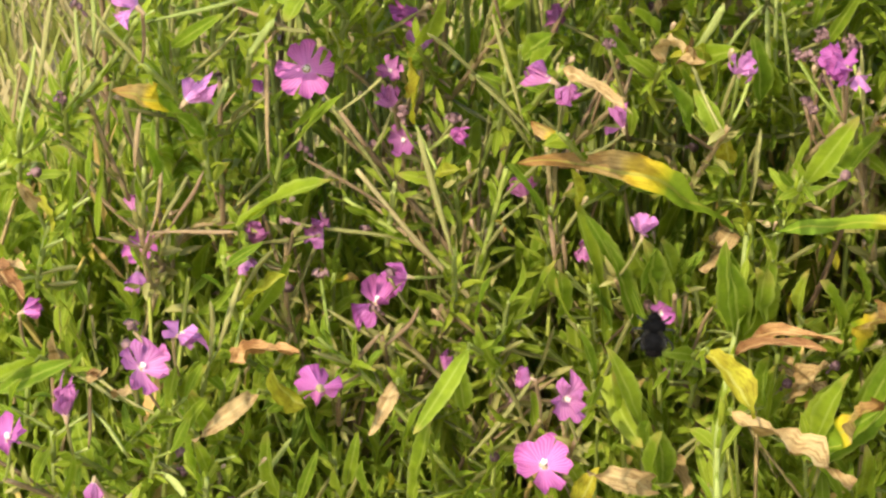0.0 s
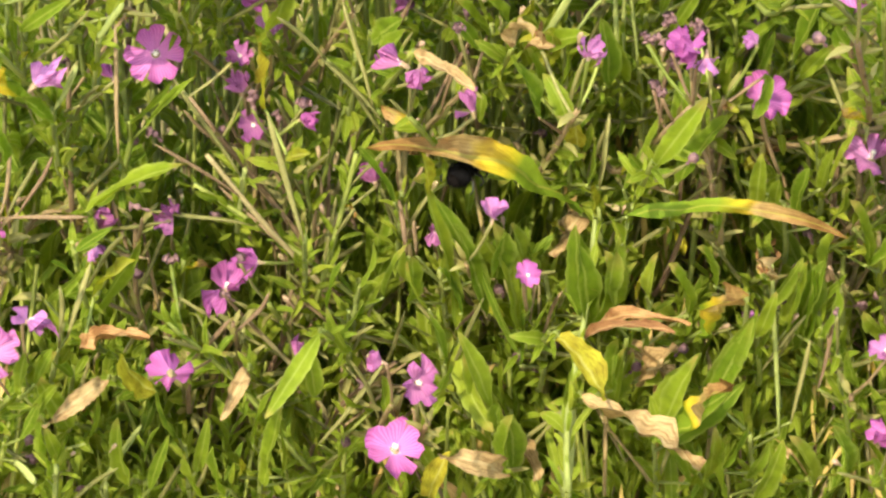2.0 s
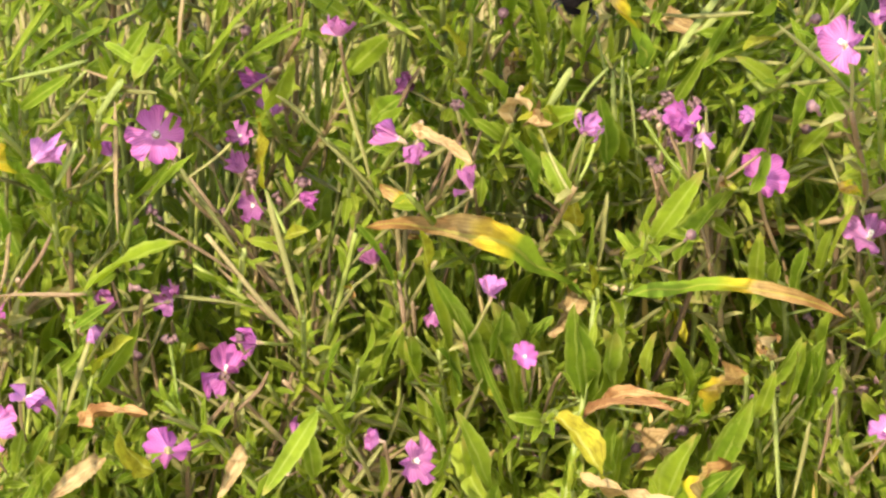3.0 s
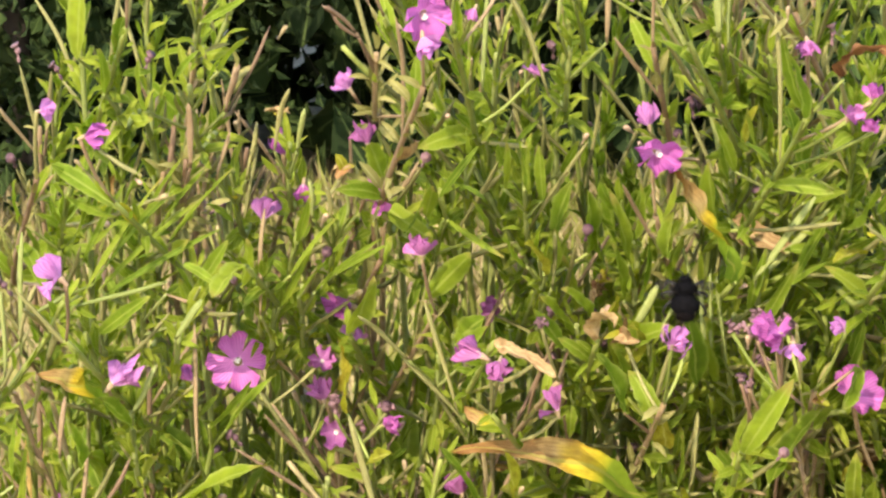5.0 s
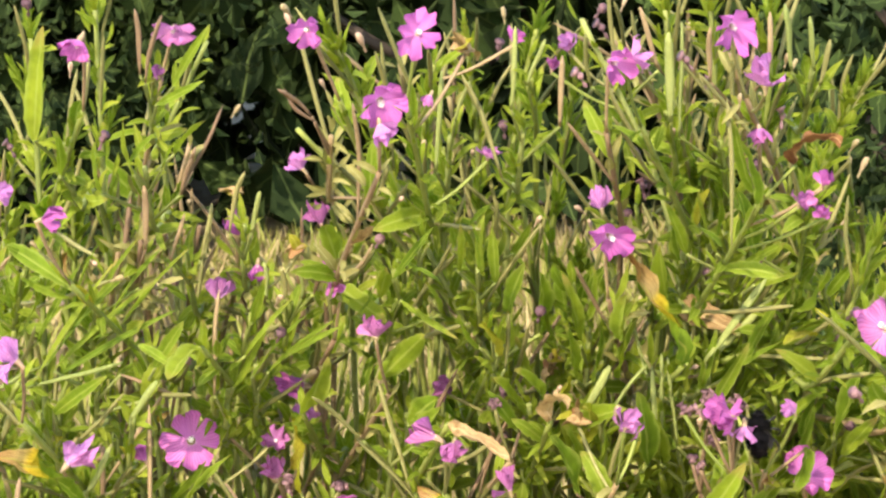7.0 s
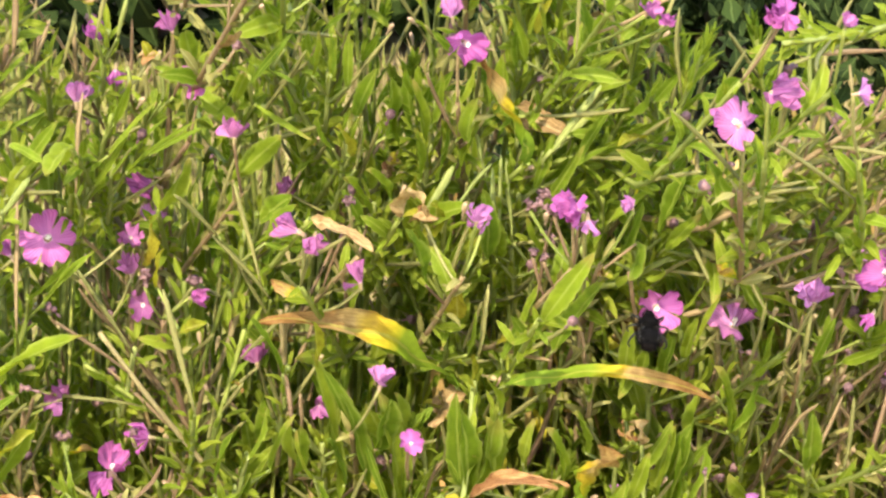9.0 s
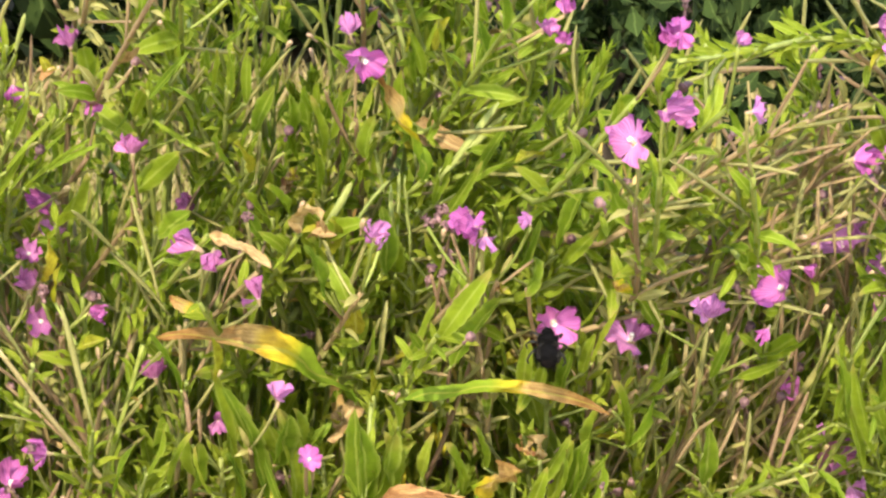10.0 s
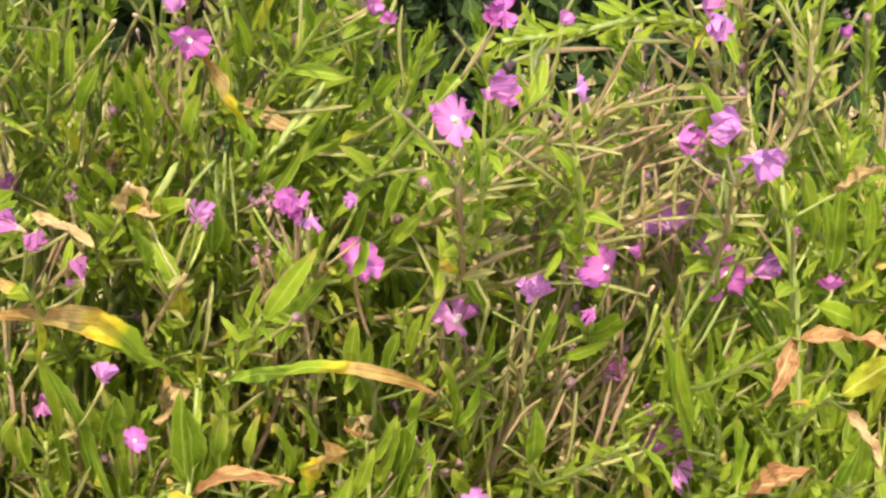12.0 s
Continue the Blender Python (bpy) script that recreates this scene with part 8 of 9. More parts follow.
herb([(-0.028, 1.149, 0.832), (-0.027, 1.114, 0.87)], 1087, 2, 1, 'pale', (0.014, 0.024), 1.1,
     blades=[((-0.026, 1.102, 0.869), (-0.013, 1.082, 0.885), 0.0097, 'green', 0.30, -0.36)])
herb([(-0.016, 1.131, 0.765), (-0.015, 1.096, 0.805)], 1088, 3, 1, 'pale', (0.014, 0.024), 1.1,
     blades=[((-0.018, 1.084, 0.805), (-0.033, 1.064, 0.837), 0.0051, 'green', 0.20, 0.12)])
herb([(0.007, 1.143, 0.907), (0.003, 1.108, 0.942)], 1089, 2, 1, 'green', (0.014, 0.024), 1.1,
     blades=[((-0.002, 1.096, 0.937), (-0.007, 1.076, 0.956), 0.0046, 'pale', 0.10, -0.48), ((0.005, 1.096, 0.932), (0.004, 1.076, 0.957), 0.0046, 'pale', 0.10, -0.24), ((0, 1.096, 0.952), (0.01, 1.076, 0.965), 0.0029, 'green', 0.20, 0.00)])
herb([(0.008, 1.125, 0.869), (0.01, 1.09, 0.905)], 1090, 3, 0, 'pale', (0.014, 0.024), 1.1,
     blades=[((0.003, 1.078, 0.906), (-0.005, 1.058, 0.924), 0.0062, 'pale', 0.20, 0.00), ((0.008, 1.078, 0.909), (0.009, 1.058, 0.927), 0.0057, 'pale', 0.20, 0.24), ((0.011, 1.078, 0.904), (0.013, 1.058, 0.924), 0.0041, 'pale', 0.20, 0.48)],
     sticks=[((0.013, 1.078, 0.897), (0.016, 1.07, 0.923), 1.1, 0)])
herb([(0.026, 1.137, 0.838), (0.023, 1.102, 0.876)], 1091, 2, 1, 'pale', (0.014, 0.024), 1.1,
     blades=[((0.017, 1.09, 0.869), (0.006, 1.07, 0.89), 0.0063, 'green', 0.20, 0.48), ((0.029, 1.09, 0.881), (0.017, 1.07, 0.899), 0.0075, 'green', 0.30, -0.36)])
herb([(0.061, 1.149, 0.832), (0.052, 1.114, 0.87)], 1092, 3, 1, 'green', (0.014, 0.024), 1.1,
     blades=[((0.032, 1.102, 0.878), (0.039, 1.082, 0.893), 0.0059, 'yellow', 0.30, -0.12), ((0.075, 1.102, 0.86), (0.074, 1.082, 0.883), 0.0064, 'green', 0.20, 0.12)])
herb([(0.111, 1.131, 0.906), (0.102, 1.096, 0.941)], 1093, 2, 1, 'pale', (0.014, 0.024), 1.1,
     blades=[((0.108, 1.084, 0.936), (0.123, 1.064, 0.949), 0.0037, 'green', 0.20, 0.36), ((0.113, 1.084, 0.928), (0.128, 1.064, 0.937), 0.0037, 'pale', 0.20, -0.48), ((0.098, 1.084, 0.941), (0.089, 1.064, 0.971), 0.0033, 'pale', 0.10, -0.24), ((0.086, 1.084, 0.941), (0.076, 1.064, 0.966), 0.0050, 'green', 0.10, 0.00), ((0.09, 1.084, 0.953), (0.093, 1.064, 0.971), 0.0048, 'yellow', 0.10, 0.24)])
herb([(0.097, 1.143, 0.816), (0.094, 1.108, 0.854)], 1094, 3, 0, 'pale', (0.014, 0.024), 1.1,
     blades=[((0.102, 1.096, 0.848), (0.086, 1.076, 0.876), 0.0053, 'green', 0.20, -0.24)],
     sticks=[((0.083, 1.096, 0.859), (0.077, 1.088, 0.898), 1.9, 2)])
herb([(0.136, 1.125, 0.919), (0.128, 1.09, 0.953)], 1095, 2, 1, 'green', (0.014, 0.024), 1.1,
     blades=[((0.138, 1.078, 0.949), (0.155, 1.058, 0.957), 0.0033, 'green', 0.20, 0.24), ((0.116, 1.078, 0.954), (0.098, 1.058, 0.972), 0.0037, 'green', 0.20, 0.48)])
herb([(0.157, 1.137, 0.887), (0.143, 1.102, 0.923)], 1096, 3, 1, 'pale', (0.014, 0.024), 1.1,
     blades=[((0.143, 1.09, 0.922), (0.151, 1.07, 0.94), 0.0046, 'green', 0.20, -0.36)])
herb([(0.151, 1.149, 0.82), (0.15, 1.114, 0.858)], 1097, 2, 1, 'pale', (0.014, 0.024), 1.1,
     blades=[((0.157, 1.102, 0.856), (0.163, 1.082, 0.886), 0.0077, 'green', 0.20, 0.12), ((0.135, 1.102, 0.859), (0.138, 1.082, 0.884), 0.0056, 'green', 0.20, 0.36)])
herb([(0.174, 1.131, 0.825), (0.167, 1.096, 0.863)], 1098, 3, 1, 'green', (0.014, 0.024), 1.1,
     blades=[((0.164, 1.084, 0.863), (0.171, 1.064, 0.89), 0.0059, 'green', 0.20, -0.48)])
herb([(0.23, 1.143, 0.848), (0.217, 1.108, 0.885)], 1099, 2, 0, 'pale', (0.014, 0.024), 1.1,
     sticks=[((0.206, 1.096, 0.882), (0.215, 1.088, 0.926), 1.3, 0), ((0.216, 1.096, 0.889), (0.207, 1.088, 0.956), 1.7, 2), ((0.221, 1.096, 0.882), (0.214, 1.088, 0.946), 1.5, 0)])
herb([(-0.159, 1.115, 0.96), (-0.159, 1.08, 0.991)], 1100, 3, 0, 'pale', (0.014, 0.024), 1.1,
     blades=[((-0.159, 1.068, 0.98), (-0.157, 1.048, 1.001), 0.0042, 'green', 0.20, 0.48)],
     sticks=[((-0.152, 1.068, 0.999), (-0.142, 1.06, 1.026), 1.3, 0)])
herb([(-0.189, 1.127, 0.906), (-0.178, 1.092, 0.939)], 1101, 2, 1, 'green', (0.014, 0.024), 1.1,
     blades=[((-0.178, 1.08, 0.938), (-0.155, 1.06, 0.933), 0.0043, 'green', 0.20, -0.12)])
herb([(-0.13, 1.139, 0.983), (-0.124, 1.104, 1.013)], 1102, 3, 0, 'pale', (0.014, 0.024), 1.1,
     blades=[((-0.123, 1.092, 1.004), (-0.102, 1.072, 1.016), 0.0035, 'pale', 0.20, 0.36), ((-0.116, 1.092, 1.011), (-0.099, 1.072, 1.038), 0.0035, 'pale', 0.20, -0.48)],
     sticks=[((-0.129, 1.092, 1.016), (-0.126, 1.084, 1.044), 1.4, 1), ((-0.127, 1.092, 1.013), (-0.122, 1.084, 1.042), 1.4, 1)])
herb([(-0.129, 1.121, 0.949), (-0.128, 1.086, 0.98)], 1103, 2, 0, 'pale', (0.014, 0.024), 1.1,
     blades=[((-0.131, 1.074, 0.979), (-0.132, 1.054, 1.004), 0.0038, 'pale', 0.20, -0.24), ((-0.133, 1.074, 0.983), (-0.119, 1.054, 0.999), 0.0034, 'pale', 0.20, 0.00), ((-0.115, 1.074, 0.987), (-0.101, 1.054, 1.003), 0.0038, 'pale', 0.20, 0.24), ((-0.12, 1.074, 0.981), (-0.11, 1.054, 0.997), 0.0034, 'pale', 0.20, 0.48), ((-0.144, 1.074, 0.972), (-0.143, 1.054, 0.996), 0.0042, 'pale', 0.20, -0.36)],
     sticks=[((-0.113, 1.074, 0.971), (-0.106, 1.066, 0.991), 1.6, 1)])
herb([(-0.139, 1.133, 0.915), (-0.132, 1.098, 0.948)], 1104, 3, 0, 'red', (0.014, 0.024), 1.1,
     sticks=[((-0.129, 1.086, 0.947), (-0.126, 1.078, 0.976), 1.6, 1)])
herb([(-0.135, 1.115, 0.874), (-0.127, 1.08, 0.908)], 1105, 2, 1, 'pale', (0.014, 0.024), 1.1,
     blades=[((-0.125, 1.068, 0.903), (-0.111, 1.048, 0.926), 0.0058, 'green', 0.20, -0.36), ((-0.131, 1.068, 0.912), (-0.116, 1.048, 0.908), 0.0042, 'pale', 0.20, -0.12)])
herb([(-0.093, 1.127, 0.922), (-0.09, 1.092, 0.955)], 1106, 3, 0, 'pale', (0.014, 0.024), 1.1,
     sticks=[((-0.095, 1.08, 0.954), (-0.092, 1.072, 0.983), 1.3, 0), ((-0.086, 1.08, 0.954), (-0.082, 1.072, 0.972), 1.3, 2)])
herb([(-0.097, 1.139, 0.882), (-0.089, 1.104, 0.916)], 1107, 2, 1, 'green', (0.014, 0.024), 1.1,
     blades=[((-0.088, 1.092, 0.915), (-0.081, 1.072, 0.938), 0.0039, 'green', 0.20, -0.48)])
herb([(-0.057, 1.121, 0.96), (-0.054, 1.086, 0.991)], 1108, 3, 0, 'red', (0.014, 0.024), 1.1,
     sticks=[((-0.061, 1.074, 1.001), (-0.072, 1.066, 1.016), 1.1, 1), ((-0.06, 1.074, 0.999), (-0.073, 1.066, 1.003), 1.1, 1), ((-0.037, 1.074, 0.968), (-0.029, 1.066, 0.983), 1.2, 0)])
herb([(-0.009, 1.133, 0.956), (-0.007, 1.098, 0.988)], 1109, 2, 0, 'pale', (0.014, 0.024), 1.1,
     sticks=[((-0.013, 1.086, 0.976), (-0.009, 1.078, 1.016), 1.2, 2), ((-0.005, 1.086, 0.996), (0, 1.078, 1.014), 1.1, 2)])
herb([(0.028, 1.115, 0.983), (0.025, 1.08, 1.013)], 1110, 3, 0, 'green', (0.014, 0.024), 1.1,
     sticks=[((0.023, 1.068, 1.012), (0.03, 1.06, 1.031), 1.2, 2)])
herb([(0.02, 1.127, 0.96), (0.022, 1.092, 0.991)], 1111, 2, 0, 'pale', (0.014, 0.024), 1.1,
     sticks=[((0.013, 1.08, 0.974), (0.004, 1.072, 1.019), 1.4, 0), ((0.017, 1.08, 1.001), (0.02, 1.072, 1.034), 1.3, 2), ((0.036, 1.08, 0.994), (0.037, 1.072, 1.023), 1.3, 1)])
herb([(0.065, 1.139, 0.982), (0.062, 1.104, 1.013)], 1112, 3, 0, 'pale', (0.014, 0.024), 1.1,
     sticks=[((0.049, 1.092, 1.008), (0.044, 1.084, 1.032), 1.4, 0), ((0.076, 1.092, 1.014), (0.068, 1.084, 1.04), 1.4, 1)])
herb([(0.085, 1.121, 0.967), (0.078, 1.086, 0.998)], 1113, 2, 0, 'green', (0.014, 0.024), 1.1,
     sticks=[((0.079, 1.074, 0.996), (0.078, 1.066, 1.033), 2.0, 2)])
herb([(0.055, 1.133, 0.88), (0.059, 1.098, 0.915)], 1114, 3, 1, 'pale', (0.014, 0.024), 1.1,
     blades=[((0.056, 1.086, 0.921), (0.062, 1.066, 0.943), 0.0046, 'pale', 0.10, -0.36), ((0.057, 1.086, 0.907), (0.064, 1.066, 0.927), 0.0050, 'pale', 0.20, -0.12)])
herb([(0.108, 1.115, 0.985), (0.106, 1.08, 1.015)], 1115, 2, 0, 'red', (0.014, 0.024), 1.1,
     sticks=[((0.094, 1.068, 1.012), (0.091, 1.06, 1.036), 1.4, 1), ((0.116, 1.068, 1.014), (0.118, 1.06, 1.038), 1.3, 1)])
herb([(0.106, 1.127, 0.953), (0.1, 1.092, 0.985)], 1116, 3, 0, 'green', (0.014, 0.024), 1.1,
     blades=[((0.112, 1.08, 0.966), (0.102, 1.06, 0.999), 0.0061, 'green', 0.20, -0.48)],
     sticks=[((0.083, 1.08, 0.989), (0.085, 1.072, 1.035), 2.0, 2), ((0.105, 1.08, 0.995), (0.097, 1.072, 1.021), 1.4, 0)])
herb([(0.113, 1.139, 0.913), (0.103, 1.104, 0.946)], 1117, 2, 1, 'pale', (0.014, 0.024), 1.1,
     blades=[((0.111, 1.092, 0.947), (0.104, 1.072, 0.968), 0.0093, 'green', 0.20, 0.00), ((0.097, 1.092, 0.943), (0.098, 1.072, 0.966), 0.0050, 'pale', 0.20, 0.24)])
herb([(0.136, 1.121, 0.985), (0.136, 1.086, 1.015)], 1118, 3, 0, 'pale', (0.014, 0.024), 1.1,
     sticks=[((0.126, 1.074, 1.015), (0.125, 1.066, 1.041), 1.9, 2), ((0.135, 1.074, 1.015), (0.132, 1.066, 1.037), 1.6, 2), ((0.137, 1.074, 1.009), (0.14, 1.066, 1.028), 1.4, 0)])
herb([(-0.195, 1.153, 0.873), (-0.188, 1.118, 0.908)], 1119, 2, 1, 'green', (0.014, 0.024), 1.1,
     blades=[((-0.173, 1.106, 0.896), (-0.132, 1.086, 0.941), 0.0028, 'green', 0.20, -0.12), ((-0.177, 1.106, 0.905), (-0.154, 1.086, 0.943), 0.0030, 'green', 0.20, 0.12), ((-0.184, 1.106, 0.908), (-0.168, 1.086, 0.944), 0.0030, 'pale', 0.20, 0.36), ((-0.201, 1.106, 0.922), (-0.199, 1.086, 0.944), 0.0054, 'green', 0.20, -0.48), ((-0.195, 1.106, 0.905), (-0.198, 1.086, 0.928), 0.0062, 'green', 0.20, -0.24)])
herb([(-0.196, 1.135, 0.846), (-0.192, 1.1, 0.882)], 1120, 3, 0, 'pale', (0.014, 0.024), 1.1,
     blades=[((-0.175, 1.088, 0.895), (-0.138, 1.068, 0.947), 0.0027, 'pale', 0.20, 0.36)],
     sticks=[((-0.193, 1.088, 0.876), (-0.19, 1.08, 0.911), 1.4, 1), ((-0.201, 1.088, 0.872), (-0.199, 1.08, 0.923), 1.5, 2)])
herb([(-0.151, 1.147, 0.908), (-0.143, 1.112, 0.941)], 1121, 2, 0, 'red', (0.014, 0.024), 1.1,
     sticks=[((-0.14, 1.1, 0.94), (-0.134, 1.092, 0.965), 1.3, 1)])
herb([(-0.162, 1.159, 0.883), (-0.153, 1.124, 0.917)], 1122, 3, 0, 'green', (0.014, 0.024), 1.1,
     blades=[((-0.166, 1.112, 0.906), (-0.139, 1.092, 0.937), 0.0028, 'green', 0.20, 0.24), ((-0.164, 1.112, 0.913), (-0.148, 1.092, 0.949), 0.0030, 'pale', 0.20, 0.48), ((-0.154, 1.112, 0.917), (-0.132, 1.092, 0.951), 0.0028, 'green', 0.20, -0.36), ((-0.147, 1.112, 0.915), (-0.121, 1.092, 0.948), 0.0028, 'pale', 0.20, -0.12), ((-0.143, 1.112, 0.91), (-0.112, 1.092, 0.946), 0.0028, 'green', 0.20, 0.12), ((-0.163, 1.112, 0.926), (-0.186, 1.092, 0.949), 0.0048, 'green', 0.10, 0.36)],
     sticks=[((-0.135, 1.112, 0.926), (-0.129, 1.104, 0.96), 1.3, 1)])
herb([(-0.158, 1.141, 0.857), (-0.153, 1.106, 0.892)], 1123, 2, 0, 'pale', (0.014, 0.024), 1.1,
     blades=[((-0.169, 1.094, 0.896), (-0.122, 1.074, 0.938), 0.0028, 'pale', 0.20, -0.36), ((-0.167, 1.094, 0.894), (-0.116, 1.074, 0.925), 0.0028, 'green', 0.20, -0.12), ((-0.133, 1.094, 0.883), (-0.116, 1.074, 0.911), 0.0090, 'pale', 0.20, 0.12)],
     sticks=[((-0.142, 1.094, 0.894), (-0.118, 1.086, 0.886), 1.2, 1)])
herb([(-0.116, 1.153, 0.906), (-0.116, 1.118, 0.94)], 1124, 3, 0, 'pale', (0.014, 0.024), 1.1,
     sticks=[((-0.121, 1.106, 0.938), (-0.114, 1.098, 0.959), 1.3, 1), ((-0.109, 1.106, 0.938), (-0.101, 1.098, 0.961), 1.3, 0)])
herb([(-0.108, 1.135, 0.866), (-0.104, 1.1, 0.901)], 1125, 2, 1, 'green', (0.014, 0.024), 1.1,
     blades=[((-0.111, 1.088, 0.898), (-0.106, 1.068, 0.922), 0.0060, 'green', 0.20, -0.48), ((-0.091, 1.088, 0.902), (-0.07, 1.068, 0.93), 0.0025, 'pale', 0.20, -0.24)])
herb([(-0.105, 1.147, 0.85), (-0.1, 1.112, 0.885)], 1126, 3, 0, 'pale', (0.014, 0.024), 1.1,
     blades=[((-0.097, 1.1, 0.886), (-0.08, 1.08, 0.919), 0.0028, 'green', 0.20, 0.00)],
     sticks=[((-0.105, 1.1, 0.883), (-0.105, 1.092, 0.928), 1.3, 1)])
herb([(-0.054, 1.159, 0.904), (-0.054, 1.124, 0.937)], 1127, 2, 1, 'pale', (0.014, 0.024), 1.1,
     blades=[((-0.054, 1.112, 0.936), (-0.058, 1.092, 0.954), 0.0083, 'pale', 0.20, 0.48)])
herb([(-0.079, 1.141, 0.887), (-0.073, 1.106, 0.92)], 1128, 3, 0, 'green', (0.014, 0.024), 1.1,
     blades=[((-0.073, 1.094, 0.901), (-0.051, 1.074, 0.917), 0.0025, 'green', 0.20, -0.12)],
     sticks=[((-0.082, 1.094, 0.924), (-0.079, 1.086, 0.94), 1.2, 2), ((-0.075, 1.094, 0.924), (-0.073, 1.086, 0.94), 1.2, 0), ((-0.068, 1.094, 0.924), (-0.066, 1.086, 0.939), 1.2, 2), ((-0.063, 1.094, 0.926), (-0.061, 1.086, 0.941), 1.2, 1)])
herb([(-0.092, 1.153, 0.855), (-0.089, 1.118, 0.891)], 1129, 2, 1, 'pale', (0.014, 0.024), 1.1,
     blades=[((-0.09, 1.106, 0.889), (-0.063, 1.086, 0.921), 0.0028, 'pale', 0.20, 0.36), ((-0.083, 1.106, 0.891), (-0.054, 1.086, 0.917), 0.0026, 'green', 0.20, -0.48)])
herb([(-0.021, 1.135, 0.912), (-0.02, 1.1, 0.945)], 1130, 3, 1, 'pale', (0.014, 0.024), 1.1,
     blades=[((-0.029, 1.088, 0.94), (-0.011, 1.068, 0.934), 0.0027, 'green', 0.20, -0.24), ((-0.016, 1.088, 0.947), (-0.019, 1.068, 0.964), 0.0035, 'pale', 0.20, 0.00)])
herb([(-0.037, 1.147, 0.885), (-0.03, 1.112, 0.919)], 1131, 2, 1, 'green', (0.014, 0.024), 1.1,
     blades=[((-0.037, 1.1, 0.922), (-0.033, 1.08, 0.938), 0.0060, 'green', 0.20, 0.24), ((-0.028, 1.1, 0.921), (-0.005, 1.08, 0.909), 0.0027, 'green', 0.20, 0.48), ((-0.012, 1.1, 0.915), (-0.018, 1.08, 0.933), 0.0035, 'pale', 0.20, -0.36), ((-0.046, 1.1, 0.915), (-0.036, 1.08, 0.938), 0.0029, 'green', 0.20, -0.12)])
herb([(0.003, 1.159, 0.905), (0.005, 1.124, 0.938)], 1132, 3, 1, 'pale', (0.014, 0.024), 1.1,
     blades=[((-0.007, 1.112, 0.938), (-0.003, 1.092, 0.957), 0.0035, 'green', 0.20, -0.36), ((0.002, 1.112, 0.935), (0.009, 1.092, 0.952), 0.0035, 'pale', 0.20, -0.12), ((0.018, 1.112, 0.937), (0.025, 1.092, 0.954), 0.0035, 'green', 0.20, 0.12)])
herb([(0.015, 1.141, 0.865), (0.013, 1.106, 0.9)], 1133, 2, 1, 'pale', (0.014, 0.024), 1.1,
     blades=[((0.014, 1.094, 0.899), (0.014, 1.074, 0.922), 0.0053, 'pale', 0.10, 0.12)])
herb([(0.05, 1.153, 0.871), (0.043, 1.118, 0.906)], 1134, 3, 1, 'green', (0.014, 0.024), 1.1,
     blades=[((0.035, 1.106, 0.9), (0.031, 1.086, 0.919), 0.0061, 'green', 0.10, -0.48), ((0.04, 1.106, 0.909), (0.035, 1.086, 0.938), 0.0065, 'green', 0.10, -0.24), ((0.043, 1.106, 0.912), (0.047, 1.086, 0.935), 0.0061, 'green', 0.10, 0.00), ((0.061, 1.106, 0.897), (0.063, 1.086, 0.923), 0.0075, 'pale', 0.10, 0.24)])
herb([(0.043, 1.135, 0.839), (0.046, 1.1, 0.874)], 1135, 2, 0, 'pale', (0.014, 0.024), 1.1,
     sticks=[((0.044, 1.088, 0.874), (0.055, 1.08, 0.895), 2.0, 2)])
herb([(0.089, 1.147, 0.903), (0.087, 1.112, 0.936)], 1136, 3, 1, 'pale', (0.014, 0.024), 1.1,
     blades=[((0.085, 1.1, 0.935), (0.082, 1.08, 0.958), 0.0049, 'green', 0.20, 0.48)])
herb([(0.104, 1.159, 0.875), (0.097, 1.124, 0.91)], 1137, 2, 0, 'green', (0.014, 0.024), 1.1,
     blades=[((0.105, 1.112, 0.916), (0.119, 1.092, 0.944), 0.0042, 'green', 0.20, -0.12), ((0.095, 1.112, 0.926), (0.112, 1.092, 0.942), 0.0034, 'green', 0.20, 0.12), ((0.091, 1.112, 0.905), (0.094, 1.092, 0.926), 0.0046, 'green', 0.20, 0.36)],
     sticks=[((0.095, 1.112, 0.888), (0.125, 1.104, 0.921), 1.7, 2)])
herb([(0.088, 1.141, 0.843), (0.087, 1.106, 0.878)], 1138, 3, 0, 'pale', (0.014, 0.024), 1.1,
     blades=[((0.103, 1.094, 0.888), (0.128, 1.074, 0.909), 0.0035, 'green', 0.20, 0.36), ((0.096, 1.094, 0.874), (0.11, 1.074, 0.907), 0.0053, 'green', 0.20, -0.48), ((0.092, 1.094, 0.883), (0.097, 1.074, 0.912), 0.0045, 'pale', 0.20, -0.24)],
     sticks=[((0.072, 1.094, 0.884), (0.064, 1.086, 0.923), 1.4, 2), ((0.077, 1.094, 0.86), (0.076, 1.086, 0.9), 1.9, 2)])
herb([(0.114, 1.153, 0.87), (0.113, 1.118, 0.904)], 1139, 2, 1, 'pale', (0.014, 0.024), 1.1,
     blades=[((0.109, 1.106, 0.894), (0.143, 1.086, 0.91), 0.0030, 'green', 0.20, -0.24), ((0.113, 1.106, 0.899), (0.138, 1.086, 0.938), 0.0034, 'pale', 0.20, 0.00), ((0.109, 1.106, 0.917), (0.129, 1.086, 0.947), 0.0033, 'pale', 0.20, 0.24)])
herb([(0.128, 1.135, 0.842), (0.123, 1.1, 0.878)], 1140, 3, 1, 'green', (0.014, 0.024), 1.1,
     blades=[((0.118, 1.088, 0.884), (0.14, 1.068, 0.903), 0.0045, 'green', 0.20, 0.24), ((0.125, 1.088, 0.87), (0.14, 1.068, 0.889), 0.0049, 'green', 0.20, 0.48)])

